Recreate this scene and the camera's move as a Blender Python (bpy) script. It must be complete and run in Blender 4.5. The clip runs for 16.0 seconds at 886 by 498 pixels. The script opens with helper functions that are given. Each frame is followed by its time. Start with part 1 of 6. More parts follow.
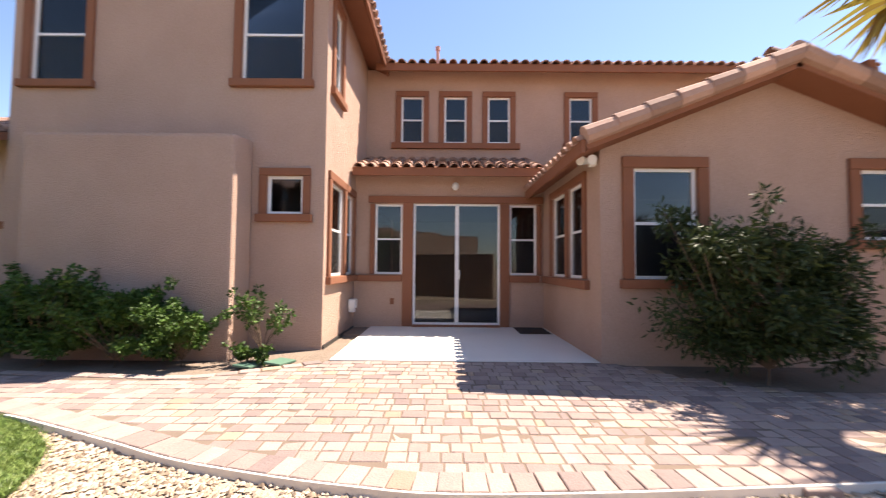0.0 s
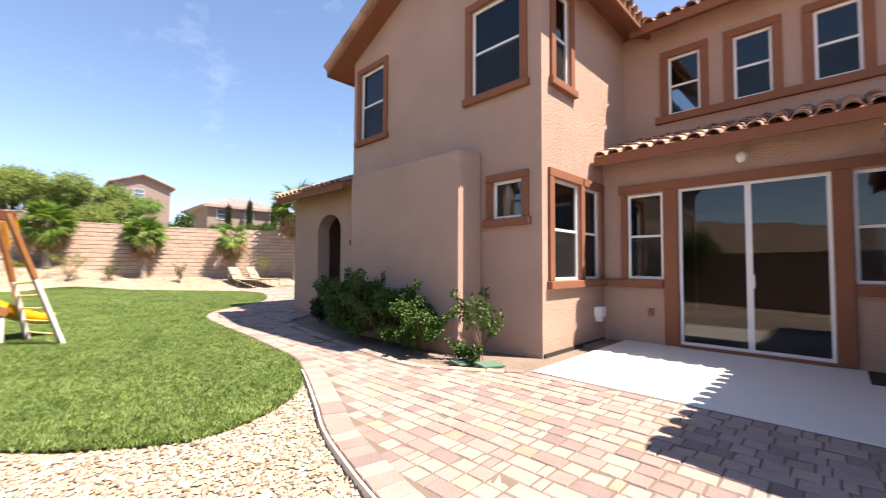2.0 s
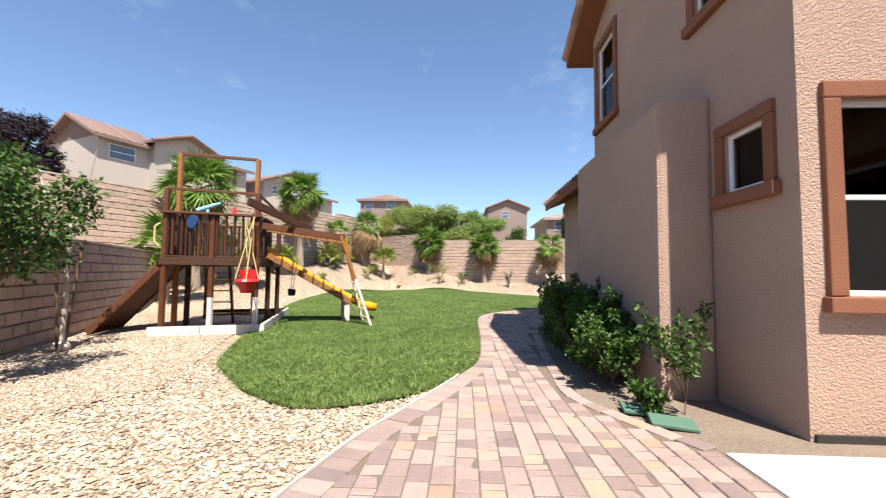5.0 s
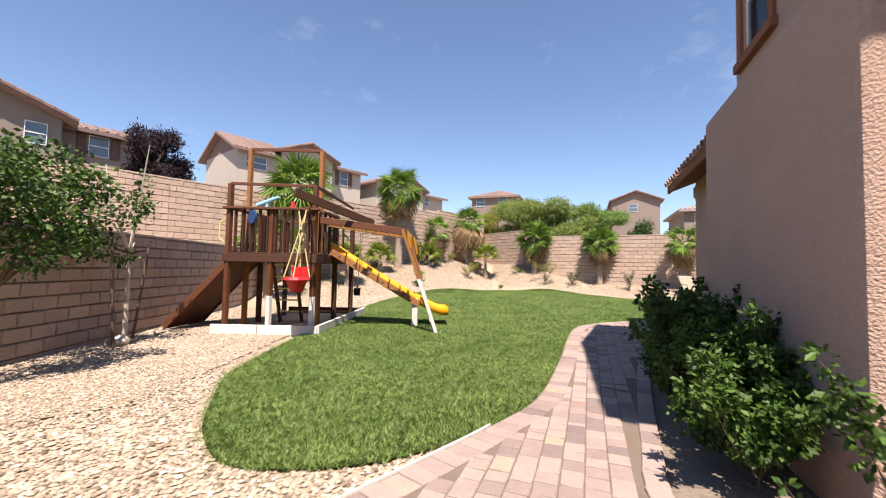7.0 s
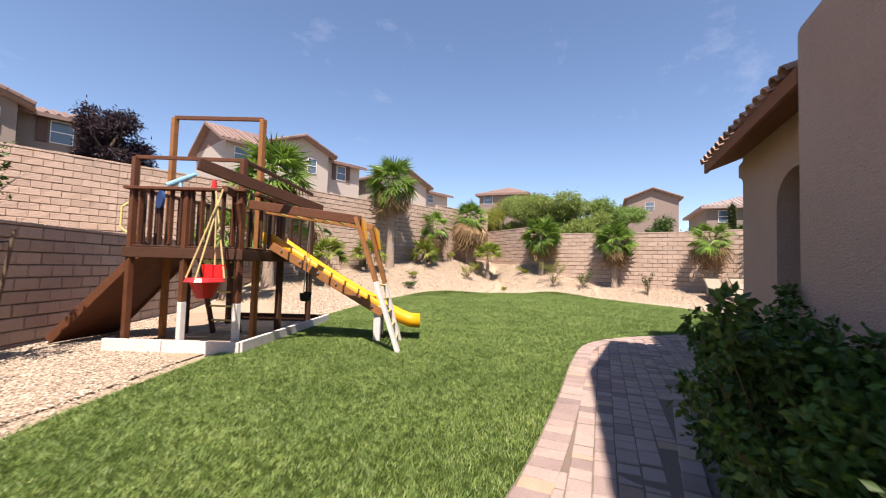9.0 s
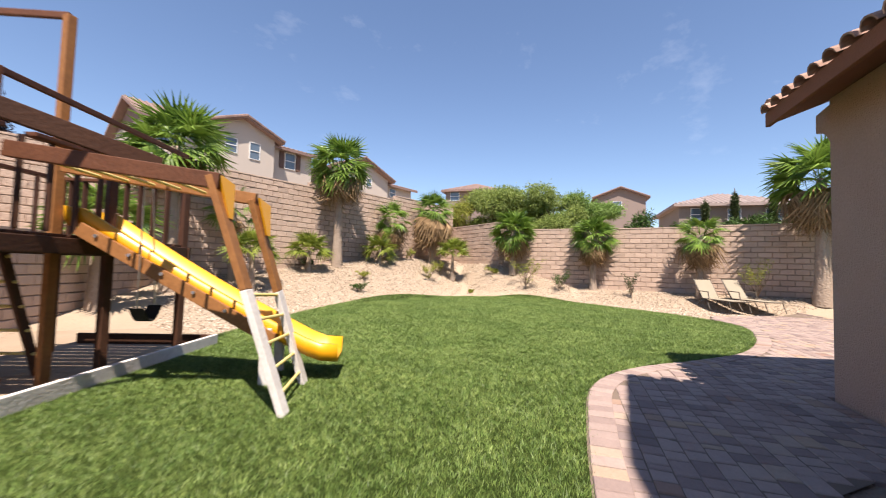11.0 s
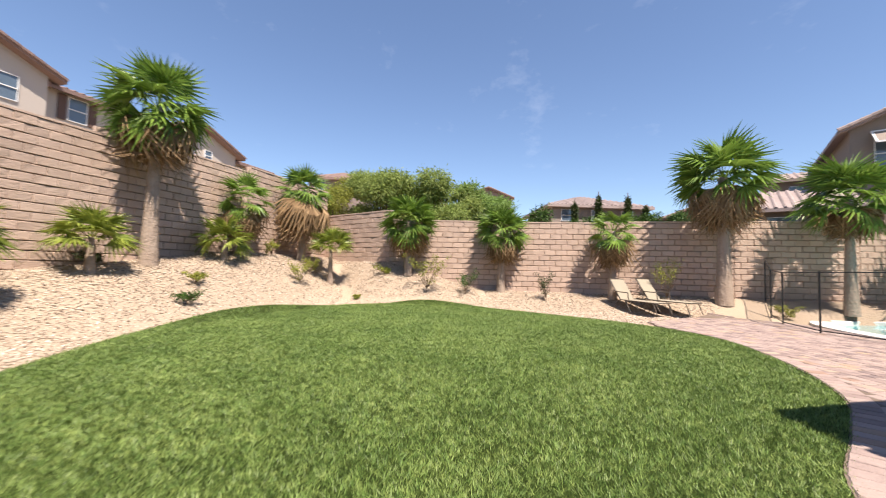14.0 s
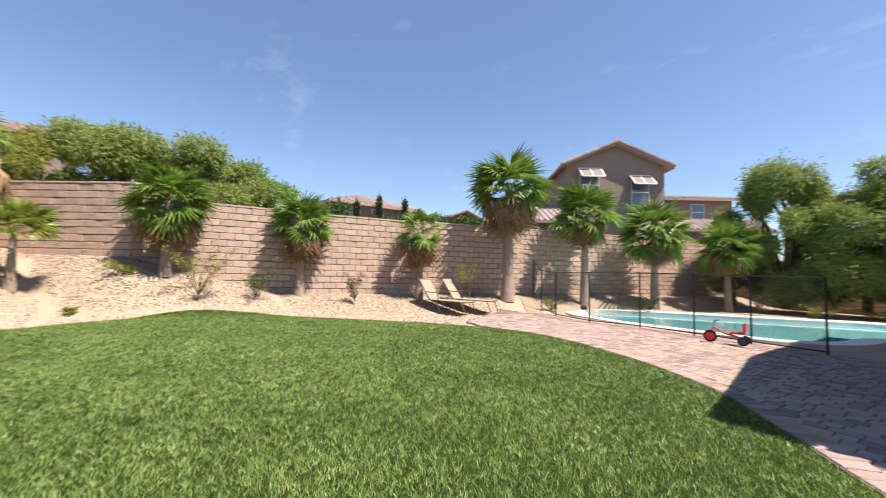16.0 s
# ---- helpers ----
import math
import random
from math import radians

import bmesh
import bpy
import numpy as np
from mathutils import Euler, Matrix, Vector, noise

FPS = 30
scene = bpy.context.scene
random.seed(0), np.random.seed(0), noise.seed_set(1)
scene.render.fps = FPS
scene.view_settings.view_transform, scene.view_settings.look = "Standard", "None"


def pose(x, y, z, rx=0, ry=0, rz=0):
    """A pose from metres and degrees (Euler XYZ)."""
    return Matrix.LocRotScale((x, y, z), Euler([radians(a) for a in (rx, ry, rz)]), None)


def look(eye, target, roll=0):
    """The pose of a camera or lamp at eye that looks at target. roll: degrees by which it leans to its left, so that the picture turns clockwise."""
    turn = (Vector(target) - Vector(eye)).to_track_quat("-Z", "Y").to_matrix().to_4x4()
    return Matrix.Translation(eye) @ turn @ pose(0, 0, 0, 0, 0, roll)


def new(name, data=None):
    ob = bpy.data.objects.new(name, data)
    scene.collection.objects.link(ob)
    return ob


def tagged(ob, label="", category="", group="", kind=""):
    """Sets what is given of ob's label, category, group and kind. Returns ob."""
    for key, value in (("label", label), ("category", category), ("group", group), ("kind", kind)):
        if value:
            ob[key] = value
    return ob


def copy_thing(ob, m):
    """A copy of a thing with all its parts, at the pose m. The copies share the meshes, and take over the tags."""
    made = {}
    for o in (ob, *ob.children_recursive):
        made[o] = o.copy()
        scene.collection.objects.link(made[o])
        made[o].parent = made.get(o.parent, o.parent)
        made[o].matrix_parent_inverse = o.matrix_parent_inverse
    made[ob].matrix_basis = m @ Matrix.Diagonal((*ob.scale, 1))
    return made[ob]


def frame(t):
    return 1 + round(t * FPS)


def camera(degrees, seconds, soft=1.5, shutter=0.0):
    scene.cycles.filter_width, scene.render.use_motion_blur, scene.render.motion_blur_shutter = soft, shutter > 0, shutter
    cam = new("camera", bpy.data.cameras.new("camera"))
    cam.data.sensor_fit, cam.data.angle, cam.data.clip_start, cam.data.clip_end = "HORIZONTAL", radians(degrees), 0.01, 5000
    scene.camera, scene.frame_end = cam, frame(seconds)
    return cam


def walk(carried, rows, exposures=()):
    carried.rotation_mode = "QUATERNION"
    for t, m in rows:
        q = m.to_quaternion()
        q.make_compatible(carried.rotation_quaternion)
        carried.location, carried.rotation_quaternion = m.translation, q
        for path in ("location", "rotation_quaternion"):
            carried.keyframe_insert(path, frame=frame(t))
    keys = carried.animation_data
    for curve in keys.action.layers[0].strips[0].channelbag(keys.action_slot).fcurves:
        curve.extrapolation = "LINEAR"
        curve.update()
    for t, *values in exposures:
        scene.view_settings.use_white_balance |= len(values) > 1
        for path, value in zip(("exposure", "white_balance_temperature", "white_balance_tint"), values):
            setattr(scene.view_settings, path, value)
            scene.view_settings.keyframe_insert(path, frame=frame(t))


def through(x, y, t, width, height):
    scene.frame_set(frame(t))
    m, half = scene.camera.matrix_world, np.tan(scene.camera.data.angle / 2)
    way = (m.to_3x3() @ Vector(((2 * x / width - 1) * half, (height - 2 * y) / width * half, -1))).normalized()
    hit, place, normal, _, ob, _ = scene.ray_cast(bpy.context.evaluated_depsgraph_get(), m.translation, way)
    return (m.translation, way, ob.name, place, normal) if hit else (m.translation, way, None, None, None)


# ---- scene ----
cam = camera(95.3, 16.0, soft=1.1, shutter=0.42)
PATH = [
    (0, (1.401, 0.042, 1.343), (1.396, 2.04, 1.431), 0.5),
    (0.5, (1.685, 0.262, 1.341), (1.278, 2.218, 1.434), 0.4),
    (1, (2.022, 0.501, 1.346), (1.236, 2.337, 1.443), 0.3),
    (1.5, (2.361, 0.785, 1.326), (1.235, 2.436, 1.419), 0.4),
    (2, (2.648, 1.1, 1.383), (1.245, 2.523, 1.468), 0.3),
    (2.5, (2.879, 1.543, 1.326), (1.246, 2.694, 1.425), 0.3),
    (3, (2.972, 1.983, 1.307), (1.176, 2.858, 1.408), 0.2),
    (3.5, (3.034, 2.454, 1.295), (1.134, 3.071, 1.404), 0.3),
    (4, (3.082, 2.904, 1.297), (1.116, 3.25, 1.415), 0.5),
    (4.5, (2.995, 3.282, 1.321), (1.002, 3.399, 1.44), 0.5),
    (5, (2.871, 3.664, 1.326), (0.877, 3.562, 1.441), 0.6),
    (5.2, (2.79, 3.792, 1.311), (0.803, 3.598, 1.43), 0.7),
    (7.3, (0.817, 4.475, 1.369), (-1.052, 3.769, 1.463), 1.3),
    (7.5, (0.634, 4.503, 1.362), (-1.231, 3.788, 1.455), 1.3),
    (8, (0.176, 4.499, 1.381), (-1.685, 3.773, 1.471), 1.4),
    (8.2, (-0.028, 4.504, 1.393), (-1.887, 3.772, 1.484), 1.6),
    (10.3, (-2.681, 4.11, 1.348), (-4.537, 3.371, 1.45), 1.6),
    (10.5, (-2.927, 4.037, 1.38), (-4.785, 3.306, 1.48), 1.6),
    (11, (-3.587, 3.841, 1.376), (-5.497, 3.257, 1.477), 1.7),
    (11.5, (-4.196, 3.553, 1.373), (-6.141, 3.098, 1.472), 2.0),
    (12, (-4.788, 3.241, 1.385), (-6.747, 2.852, 1.49), 1.8),
    (12.5, (-5.392, 2.942, 1.405), (-7.364, 2.623, 1.509), 1.8),
    (13, (-5.967, 2.618, 1.395), (-7.95, 2.381, 1.503), 1.7),
    (13.5, (-6.529, 2.286, 1.418), (-8.523, 2.175, 1.524), 1.6),
    (14, (-7.148, 2.012, 1.387), (-9.142, 2.114, 1.499), 1.5),
    (14.5, (-7.758, 1.785, 1.359), (-9.723, 2.142, 1.475), 1.5),
    (15, (-8.362, 1.544, 1.365), (-10.27, 2.132, 1.487), 1.5),
    (15.5, (-8.89, 1.292, 1.375), (-10.679, 2.178, 1.499), 1.4),
    (16, (-9.268, 1.044, 1.408), (-10.874, 2.229, 1.541), 1.4),
]
walk(cam, [(t, look(eye, target, roll)) for t, eye, target, roll in PATH],
     exposures=[(0, 1.62, 7350, 17), (1.5, 1.6, 7350, 17), (2.5, 1.4, 7100, 16), (3.5, 1.2, 6850, 12), (5, 1.12, 6700, 11), (8, 1.04, 7050, 19), (10.5, 1.03, 7000, 17), (16, 1.05, 6950, 16)])

# ---- world, sun and exposure ----
SUN_DIR = Vector((1.48, 0.62, 2.95)).normalized()
world = bpy.data.worlds.new("sky")
scene.world = world
world.use_nodes = True
wn, wl = world.node_tree.nodes, world.node_tree.links
sky = wn.new("ShaderNodeTexSky")
sky.sky_type = "NISHITA"
sky.sun_disc = False
sky.sun_elevation = math.asin(SUN_DIR.z)
sky.sun_rotation = math.atan2(SUN_DIR.x, SUN_DIR.y)
sky.air_density, sky.dust_density, sky.ozone_density = 1.0, 0.2, 5.0
bg = wn["Background"]
bg.inputs["Strength"].default_value = 0.095
# thin high cloud, faint streaks in the sky
tc = wn.new("ShaderNodeTexCoord")
mp = wn.new("ShaderNodeMapping")
mp.inputs["Scale"].default_value = (1.2, 3.0, 5.0)
nz = wn.new("ShaderNodeTexNoise")
nz.inputs["Scale"].default_value = 2.2
nz.inputs["Detail"].default_value = 5.0
nz.inputs["Roughness"].default_value = 0.62
rp = wn.new("ShaderNodeValToRGB")
rp.color_ramp.elements[0].position, rp.color_ramp.elements[1].position = 0.60, 0.95
rp.color_ramp.elements[1].color = (0.22, 0.22, 0.22, 1)
mx = wn.new("ShaderNodeMixRGB")
mx.inputs["Color2"].default_value = (7.5, 8.0, 8.8, 1)
wl.new(tc.outputs["Generated"], mp.inputs["Vector"])
wl.new(mp.outputs["Vector"], nz.inputs["Vector"])
wl.new(nz.outputs["Fac"], rp.inputs["Fac"])
wl.new(rp.outputs["Color"], mx.inputs["Fac"])
wl.new(sky.outputs["Color"], mx.inputs["Color1"])
wl.new(mx.outputs["Color"], bg.inputs["Color"])
sun = new("sun", bpy.data.lights.new("sun", "SUN"))
sun.data.energy, sun.data.angle, sun.data.color = 5.0, radians(0.53), (1.0, 0.95, 0.87)
sun.matrix_world = look((0, 0, 30), Vector((0, 0, 30)) - SUN_DIR)


# ---- materials ----
def mat(name, c1, c2, rough=0.8, fine=60.0, coarse=3.0, bump=0.15, metal=0.0, rand=0.0, spec=0.3, bump_scale=None, island=False, dist=0.01):
    """Two colours mixed by coarse and fine noise, with fine relief and an optional variation from piece to piece."""
    m = bpy.data.materials.new(name)
    m.use_nodes = True
    n, l = m.node_tree.nodes, m.node_tree.links
    b = n["Principled BSDF"]
    b.inputs["Roughness"].default_value, b.inputs["Metallic"].default_value = rough, metal
    b.inputs["Specular IOR Level"].default_value = spec
    geo = n.new("ShaderNodeNewGeometry")
    a, f = n.new("ShaderNodeTexNoise"), n.new("ShaderNodeTexNoise")
    a.inputs["Scale"].default_value, f.inputs["Scale"].default_value = coarse, fine
    a.inputs["Detail"].default_value, f.inputs["Detail"].default_value = 4.0, 3.0
    l.new(geo.outputs["Position"], a.inputs["Vector"])
    l.new(geo.outputs["Position"], f.inputs["Vector"])
    mid = n.new("ShaderNodeMath")
    mid.operation = "MULTIPLY_ADD"
    mid.inputs[1].default_value, mid.inputs[2].default_value = 0.55, -0.05
    l.new(f.outputs["Fac"], mid.inputs[0])
    add = n.new("ShaderNodeMath")
    add.operation, add.use_clamp = "MULTIPLY_ADD", True
    add.inputs[1].default_value = 0.55
    l.new(a.outputs["Fac"], add.inputs[0])
    l.new(mid.outputs[0], add.inputs[2])
    mix = n.new("ShaderNodeMixRGB")
    mix.inputs["Color1"].default_value, mix.inputs["Color2"].default_value = (*c1, 1), (*c2, 1)
    l.new(add.outputs[0], mix.inputs["Fac"])
    out = mix.outputs["Color"]
    if rand:
        src = geo.outputs["Random Per Island"] if island else n.new("ShaderNodeObjectInfo").outputs["Random"]
        hs = n.new("ShaderNodeHueSaturation")
        mr = n.new("ShaderNodeMapRange")
        mr.inputs["To Min"].default_value, mr.inputs["To Max"].default_value = 1 - rand, 1 + rand
        l.new(src, mr.inputs["Value"])
        l.new(mr.outputs["Result"], hs.inputs["Value"])
        l.new(out, hs.inputs["Color"])
        out = hs.outputs["Color"]
    l.new(out, b.inputs["Base Color"])
    if bump:
        bp = n.new("ShaderNodeBump")
        bp.inputs["Strength"].default_value, bp.inputs["Distance"].default_value = bump, dist
        t = f
        if bump_scale:
            t = n.new("ShaderNodeTexNoise")
            t.inputs["Scale"].default_value = bump_scale
            t.inputs["Detail"].default_value = 3.0
            l.new(geo.outputs["Position"], t.inputs["Vector"])
        l.new(t.outputs["Fac"], bp.inputs["Height"])
        l.new(bp.outputs["Normal"], b.inputs["Normal"])
    return m


def ramp_by_piece(m, stops, island):
    """Lay a colour ramp, picked at random piece by piece, under the grain of material m."""
    n, l = m.node_tree.nodes, m.node_tree.links
    src = (n.new("ShaderNodeNewGeometry").outputs["Random Per Island"] if island
           else n.new("ShaderNodeObjectInfo").outputs["Random"])
    r = n.new("ShaderNodeValToRGB")
    r.color_ramp.interpolation = "LINEAR"
    e = r.color_ramp.elements
    e[0].position, e[0].color = stops[0][0], (*stops[0][1], 1)
    e[1].position, e[1].color = stops[-1][0], (*stops[-1][1], 1)
    for p, c in stops[1:-1]:
        k = e.new(p)
        k.color = (*c, 1)
    l.new(src, r.inputs["Fac"])
    b = n["Principled BSDF"]
    old = b.inputs["Base Color"].links[0].from_socket
    mul = n.new("ShaderNodeMixRGB")
    mul.blend_type = "MULTIPLY"
    mul.inputs["Fac"].default_value = 1.0
    l.new(r.outputs["Color"], mul.inputs["Color1"])
    l.new(old, mul.inputs["Color2"])
    l.new(mul.outputs["Color"], b.inputs["Base Color"])
    return m


def leaf_mat(name, c1, c2, through=0.35, rough=0.55):
    m = bpy.data.materials.new(name)
    m.use_nodes = True
    n, l = m.node_tree.nodes, m.node_tree.links
    b, o = n["Principled BSDF"], n["Material Output"]
    b.inputs["Roughness"].default_value = rough
    b.inputs["Specular IOR Level"].default_value = 0.3
    geo = n.new("ShaderNodeNewGeometry")
    r = n.new("ShaderNodeMixRGB")
    r.inputs["Color1"].default_value, r.inputs["Color2"].default_value = (*c1, 1), (*c2, 1)
    nn = n.new("ShaderNodeTexNoise")
    nn.inputs["Scale"].default_value = 2.0
    l.new(geo.outputs["Position"], nn.inputs["Vector"])
    ad = n.new("ShaderNodeMath")
    ad.operation = "MULTIPLY_ADD"
    ad.inputs[1].default_value = 0.6
    l.new(geo.outputs["Random Per Island"], ad.inputs[0])
    sc = n.new("ShaderNodeMath")
    sc.operation = "MULTIPLY"
    sc.inputs[1].default_value = 0.45
    l.new(nn.outputs["Fac"], sc.inputs[0])
    l.new(sc.outputs[0], ad.inputs[2])
    l.new(ad.outputs[0], r.inputs["Fac"])
    l.new(r.outputs["Color"], b.inputs["Base Color"])
    tr = n.new("ShaderNodeBsdfTranslucent")
    l.new(r.outputs["Color"], tr.inputs["Color"])
    ms = n.new("ShaderNodeMixShader")
    ms.inputs["Fac"].default_value = through
    l.new(b.outputs["BSDF"], ms.inputs[1])
    l.new(tr.outputs["BSDF"], ms.inputs[2])
    l.new(ms.outputs["Shader"], o.inputs["Surface"])
    return m


def glass_mat(name, tint, ior=1.6):
    m = bpy.data.materials.new(name)
    m.use_nodes = True
    n, l = m.node_tree.nodes, m.node_tree.links
    o = n["Material Output"]
    fr, g, t, ms = n.new("ShaderNodeFresnel"), n.new("ShaderNodeBsdfGlossy"), n.new("ShaderNodeBsdfTransparent"), n.new("ShaderNodeMixShader")
    fr.inputs["IOR"].default_value = ior
    g.inputs["Roughness"].default_value = 0.01
    t.inputs["Color"].default_value = (*tint, 1)
    l.new(fr.outputs["Fac"], ms.inputs["Fac"])
    l.new(t.outputs["BSDF"], ms.inputs[1])
    l.new(g.outputs["BSDF"], ms.inputs[2])
    l.new(ms.outputs["Shader"], o.inputs["Surface"])
    return m


STUCCO = mat("stucco", (0.36, 0.235, 0.178), (0.57, 0.405, 0.325), 0.92, 35, 1.1, 1.0, bump_scale=62, spec=0.15, dist=0.022)
TRIM = mat("brown_trim_stucco", (0.205, 0.082, 0.046), (0.285, 0.128, 0.078), 0.9, 60, 2.0, 0.6, bump_scale=70, spec=0.15)
VINYL = mat("white_vinyl", (0.72, 0.72, 0.72), (0.82, 0.82, 0.81), 0.4, 30, 4, 0.03)
GLASS = glass_mat("window_glass", (0.62, 0.64, 0.66))
# dark tone imitates the gloom of unlit rooms
ROOM = mat("dim_room_tone", (0.16, 0.14, 0.12), (0.2, 0.17, 0.15), 0.9, 12, 2, 0.05)
TILE = mat("clay_roof_tile", (0.30, 0.17, 0.125), (0.45, 0.30, 0.235), 0.85, 25, 5, 0.4, rand=0.35, island=True)
TILE_OB = mat("clay_roof_tile_single", (0.30, 0.17, 0.125), (0.45, 0.30, 0.235), 0.85, 25, 5, 0.4, rand=0.35)
FARTILE = mat("far_roof_tile", (0.15, 0.098, 0.085), (0.27, 0.185, 0.16), 0.9, 9, 2, 0.5, rand=0.18, island=True)
GREYTILE = mat("grey_roof_tile", (0.22, 0.165, 0.15), (0.38, 0.31, 0.285), 0.9, 9, 2, 0.5, rand=0.18, island=True)
CONCRETE = mat("patio_concrete", (0.60, 0.57, 0.52), (0.72, 0.69, 0.64), 0.85, 90, 1.5, 0.15)
BLOCK = mat("block", (0.39, 0.285, 0.225), (0.525, 0.395, 0.315), 0.95, 40, 3.0, 1.0, rand=0.09, island=True, bump_scale=26, spec=0.1, dist=0.02)
BLOCK_OB = mat("block_single", (0.39, 0.285, 0.225), (0.525, 0.395, 0.315), 0.95, 40, 3.0, 1.0, rand=0.09, bump_scale=26, spec=0.1, dist=0.02)
MORTAR = mat("mortar", (0.25, 0.19, 0.155), (0.34, 0.265, 0.215), 0.95, 50, 3, 0.4, spec=0.1)
PAVE_STOPS = [(0.0, (0.235, 0.18, 0.168)), (0.14, (0.29, 0.215, 0.193)), (0.32, (0.345, 0.26, 0.23)), (0.6, (0.385, 0.297, 0.262)), (0.88, (0.40, 0.31, 0.268)), (0.93, (0.42, 0.325, 0.25)), (0.97, (0.43, 0.315, 0.225)), (1.0, (0.31, 0.20, 0.16))]
PAVER = ramp_by_piece(mat("paver", (0.62, 0.62, 0.63), (1.08, 1.07, 1.05), 0.9, 45, 7, 0.6, spec=0.15, bump_scale=60), PAVE_STOPS, True)
PAVER_OB = ramp_by_piece(mat("paver_single", (0.62, 0.62, 0.63), (1.08, 1.07, 1.05), 0.9, 45, 7, 0.6, spec=0.15, bump_scale=60), PAVE_STOPS, False)
JOINT = mat("joint_sand", (0.12, 0.091, 0.072), (0.22, 0.17, 0.135), 1.0, 80, 4, 0.3, spec=0.05)
GRAVEL = mat("gravel_bed", (0.30, 0.225, 0.16), (0.46, 0.365, 0.27), 0.95, 26, 0.9, 1.0, bump_scale=30, spec=0.1, dist=0.03)
STONE = ramp_by_piece(mat("gravel_stone", (0.8, 0.8, 0.8), (1, 1, 1), 0.9, 60, 3, 0.2, spec=0.15),
                      [(0.0, (0.15, 0.11, 0.08)), (0.18, (0.31, 0.235, 0.17)), (0.5, (0.44, 0.35, 0.265)), (0.8, (0.50, 0.405, 0.31)), (1.0, (0.66, 0.57, 0.47))], True)
SOIL = mat("soil", (0.13, 0.10, 0.08), (0.29, 0.23, 0.18), 1.0, 30, 2, 0.8, bump_scale=22, spec=0.05, dist=0.03)
# near-black green: the shade between grass blades is put into this colour
TURF = mat("shaded_turf_bed", (0.014, 0.024, 0.006), (0.035, 0.05, 0.012), 1.0, 40, 1.2, 0.6, spec=0.05)
GRASS = leaf_mat("grass_blade", (0.028, 0.072, 0.012), (0.32, 0.45, 0.125), 0.14, 0.45)
_n, _l = GRASS.node_tree.nodes, GRASS.node_tree.links
_geo, _b = _n.new("ShaderNodeNewGeometry"), _n["Principled BSDF"]
_old = _b.inputs["Base Color"].links[0].from_socket
for _scale, _dry in ((0.9, (1.0, 1.0, 1.0)), (17.0, (1.28, 1.12, 1.2))):
    # broad patches, then single tufts, darker green or a little dry
    _z, _r, _x = _n.new("ShaderNodeTexNoise"), _n.new("ShaderNodeMapRange"), _n.new("ShaderNodeMixRGB")
    _z.inputs["Scale"].default_value = _scale
    _z.inputs["Detail"].default_value = 3.0
    _r.inputs["From Min"].default_value, _r.inputs["From Max"].default_value = 0.36, 0.64
    _c = _n.new("ShaderNodeMixRGB")
    _c.inputs["Color1"].default_value, _c.inputs["Color2"].default_value = (0.74, 0.80, 0.74, 1), (*_dry, 1)
    _x.blend_type = "MULTIPLY"
    _x.inputs["Fac"].default_value = 1.0
    _l.new(_geo.outputs["Position"], _z.inputs["Vector"])
    _l.new(_z.outputs["Fac"], _r.inputs["Value"])
    _l.new(_r.outputs["Result"], _c.inputs["Fac"])
    _l.new(_old, _x.inputs["Color1"])
    _l.new(_c.outputs["Color"], _x.inputs["Color2"])
    _old = _x.outputs["Color"]
_l.new(_old, _b.inputs["Base Color"])
# LEAF: shade and sun on the foliage are put into its two tones
LEAF = leaf_mat("shrub_leaf", (0.006, 0.019, 0.004), (0.085, 0.165, 0.025), 0.12)
DULL_LEAF = leaf_mat("dull_shrub_leaf", (0.007, 0.016, 0.005), (0.062, 0.09, 0.022), 0.12)
TREE_LEAF = leaf_mat("tree_leaf", (0.11, 0.20, 0.04), (0.28, 0.40, 0.11))
FEATHER_LEAF = leaf_mat("feathery_leaf", (0.14, 0.21, 0.045), (0.35, 0.41, 0.12))
PURPLE_LEAF = leaf_mat("purple_leaf", (0.012, 0.008, 0.012), (0.045, 0.022, 0.03), 0.15)
YELLOW_LEAF = leaf_mat("yellow_green_leaf", (0.16, 0.20, 0.03), (0.36, 0.36, 0.07))
FROND = leaf_mat("palm_frond", (0.03, 0.085, 0.012), (0.27, 0.40, 0.075), 0.25, 0.38)
PALE_FROND = leaf_mat("pale_palm_frond", (0.07, 0.12, 0.015), (0.36, 0.41, 0.08), 0.25, 0.38)
DEAD_FROND = leaf_mat("dead_palm_frond", (0.10, 0.055, 0.026), (0.46, 0.31, 0.165), 0.2, 0.8)
BROWN_FROND = leaf_mat("browning_palm_frond", (0.17, 0.085, 0.02), (0.32, 0.29, 0.06), 0.3, 0.5)
BARK = mat("palm_bark", (0.22, 0.16, 0.12), (0.42, 0.34, 0.27), 0.95, 18, 4, 1.0, bump_scale=16, spec=0.05, dist=0.03)
TWIG = mat("twig_bark", (0.10, 0.068, 0.046), (0.19, 0.14, 0.10), 0.95, 40, 6, 0.5, spec=0.05)
REDWOOD = mat("stained_redwood", (0.05, 0.018, 0.009), (0.17, 0.062, 0.027), 0.6, 30, 5, 0.4)
DECKWOOD = mat("dark_deck_wood", (0.035, 0.015, 0.009), (0.10, 0.042, 0.022), 0.65, 30, 5, 0.4)
WORNWOOD = mat("worn_bare_wood", (0.48, 0.42, 0.37), (0.82, 0.79, 0.76), 0.85, 30, 7, 0.4)
YELLOW = mat("yellow_plastic", (0.68, 0.30, 0.007), (0.75, 0.36, 0.012), 0.36, 20, 2, 0.03, spec=0.5)
PALEYELLOW = mat("pale_yellow_paint", (0.62, 0.50, 0.16), (0.70, 0.58, 0.24), 0.5, 20, 3, 0.05)
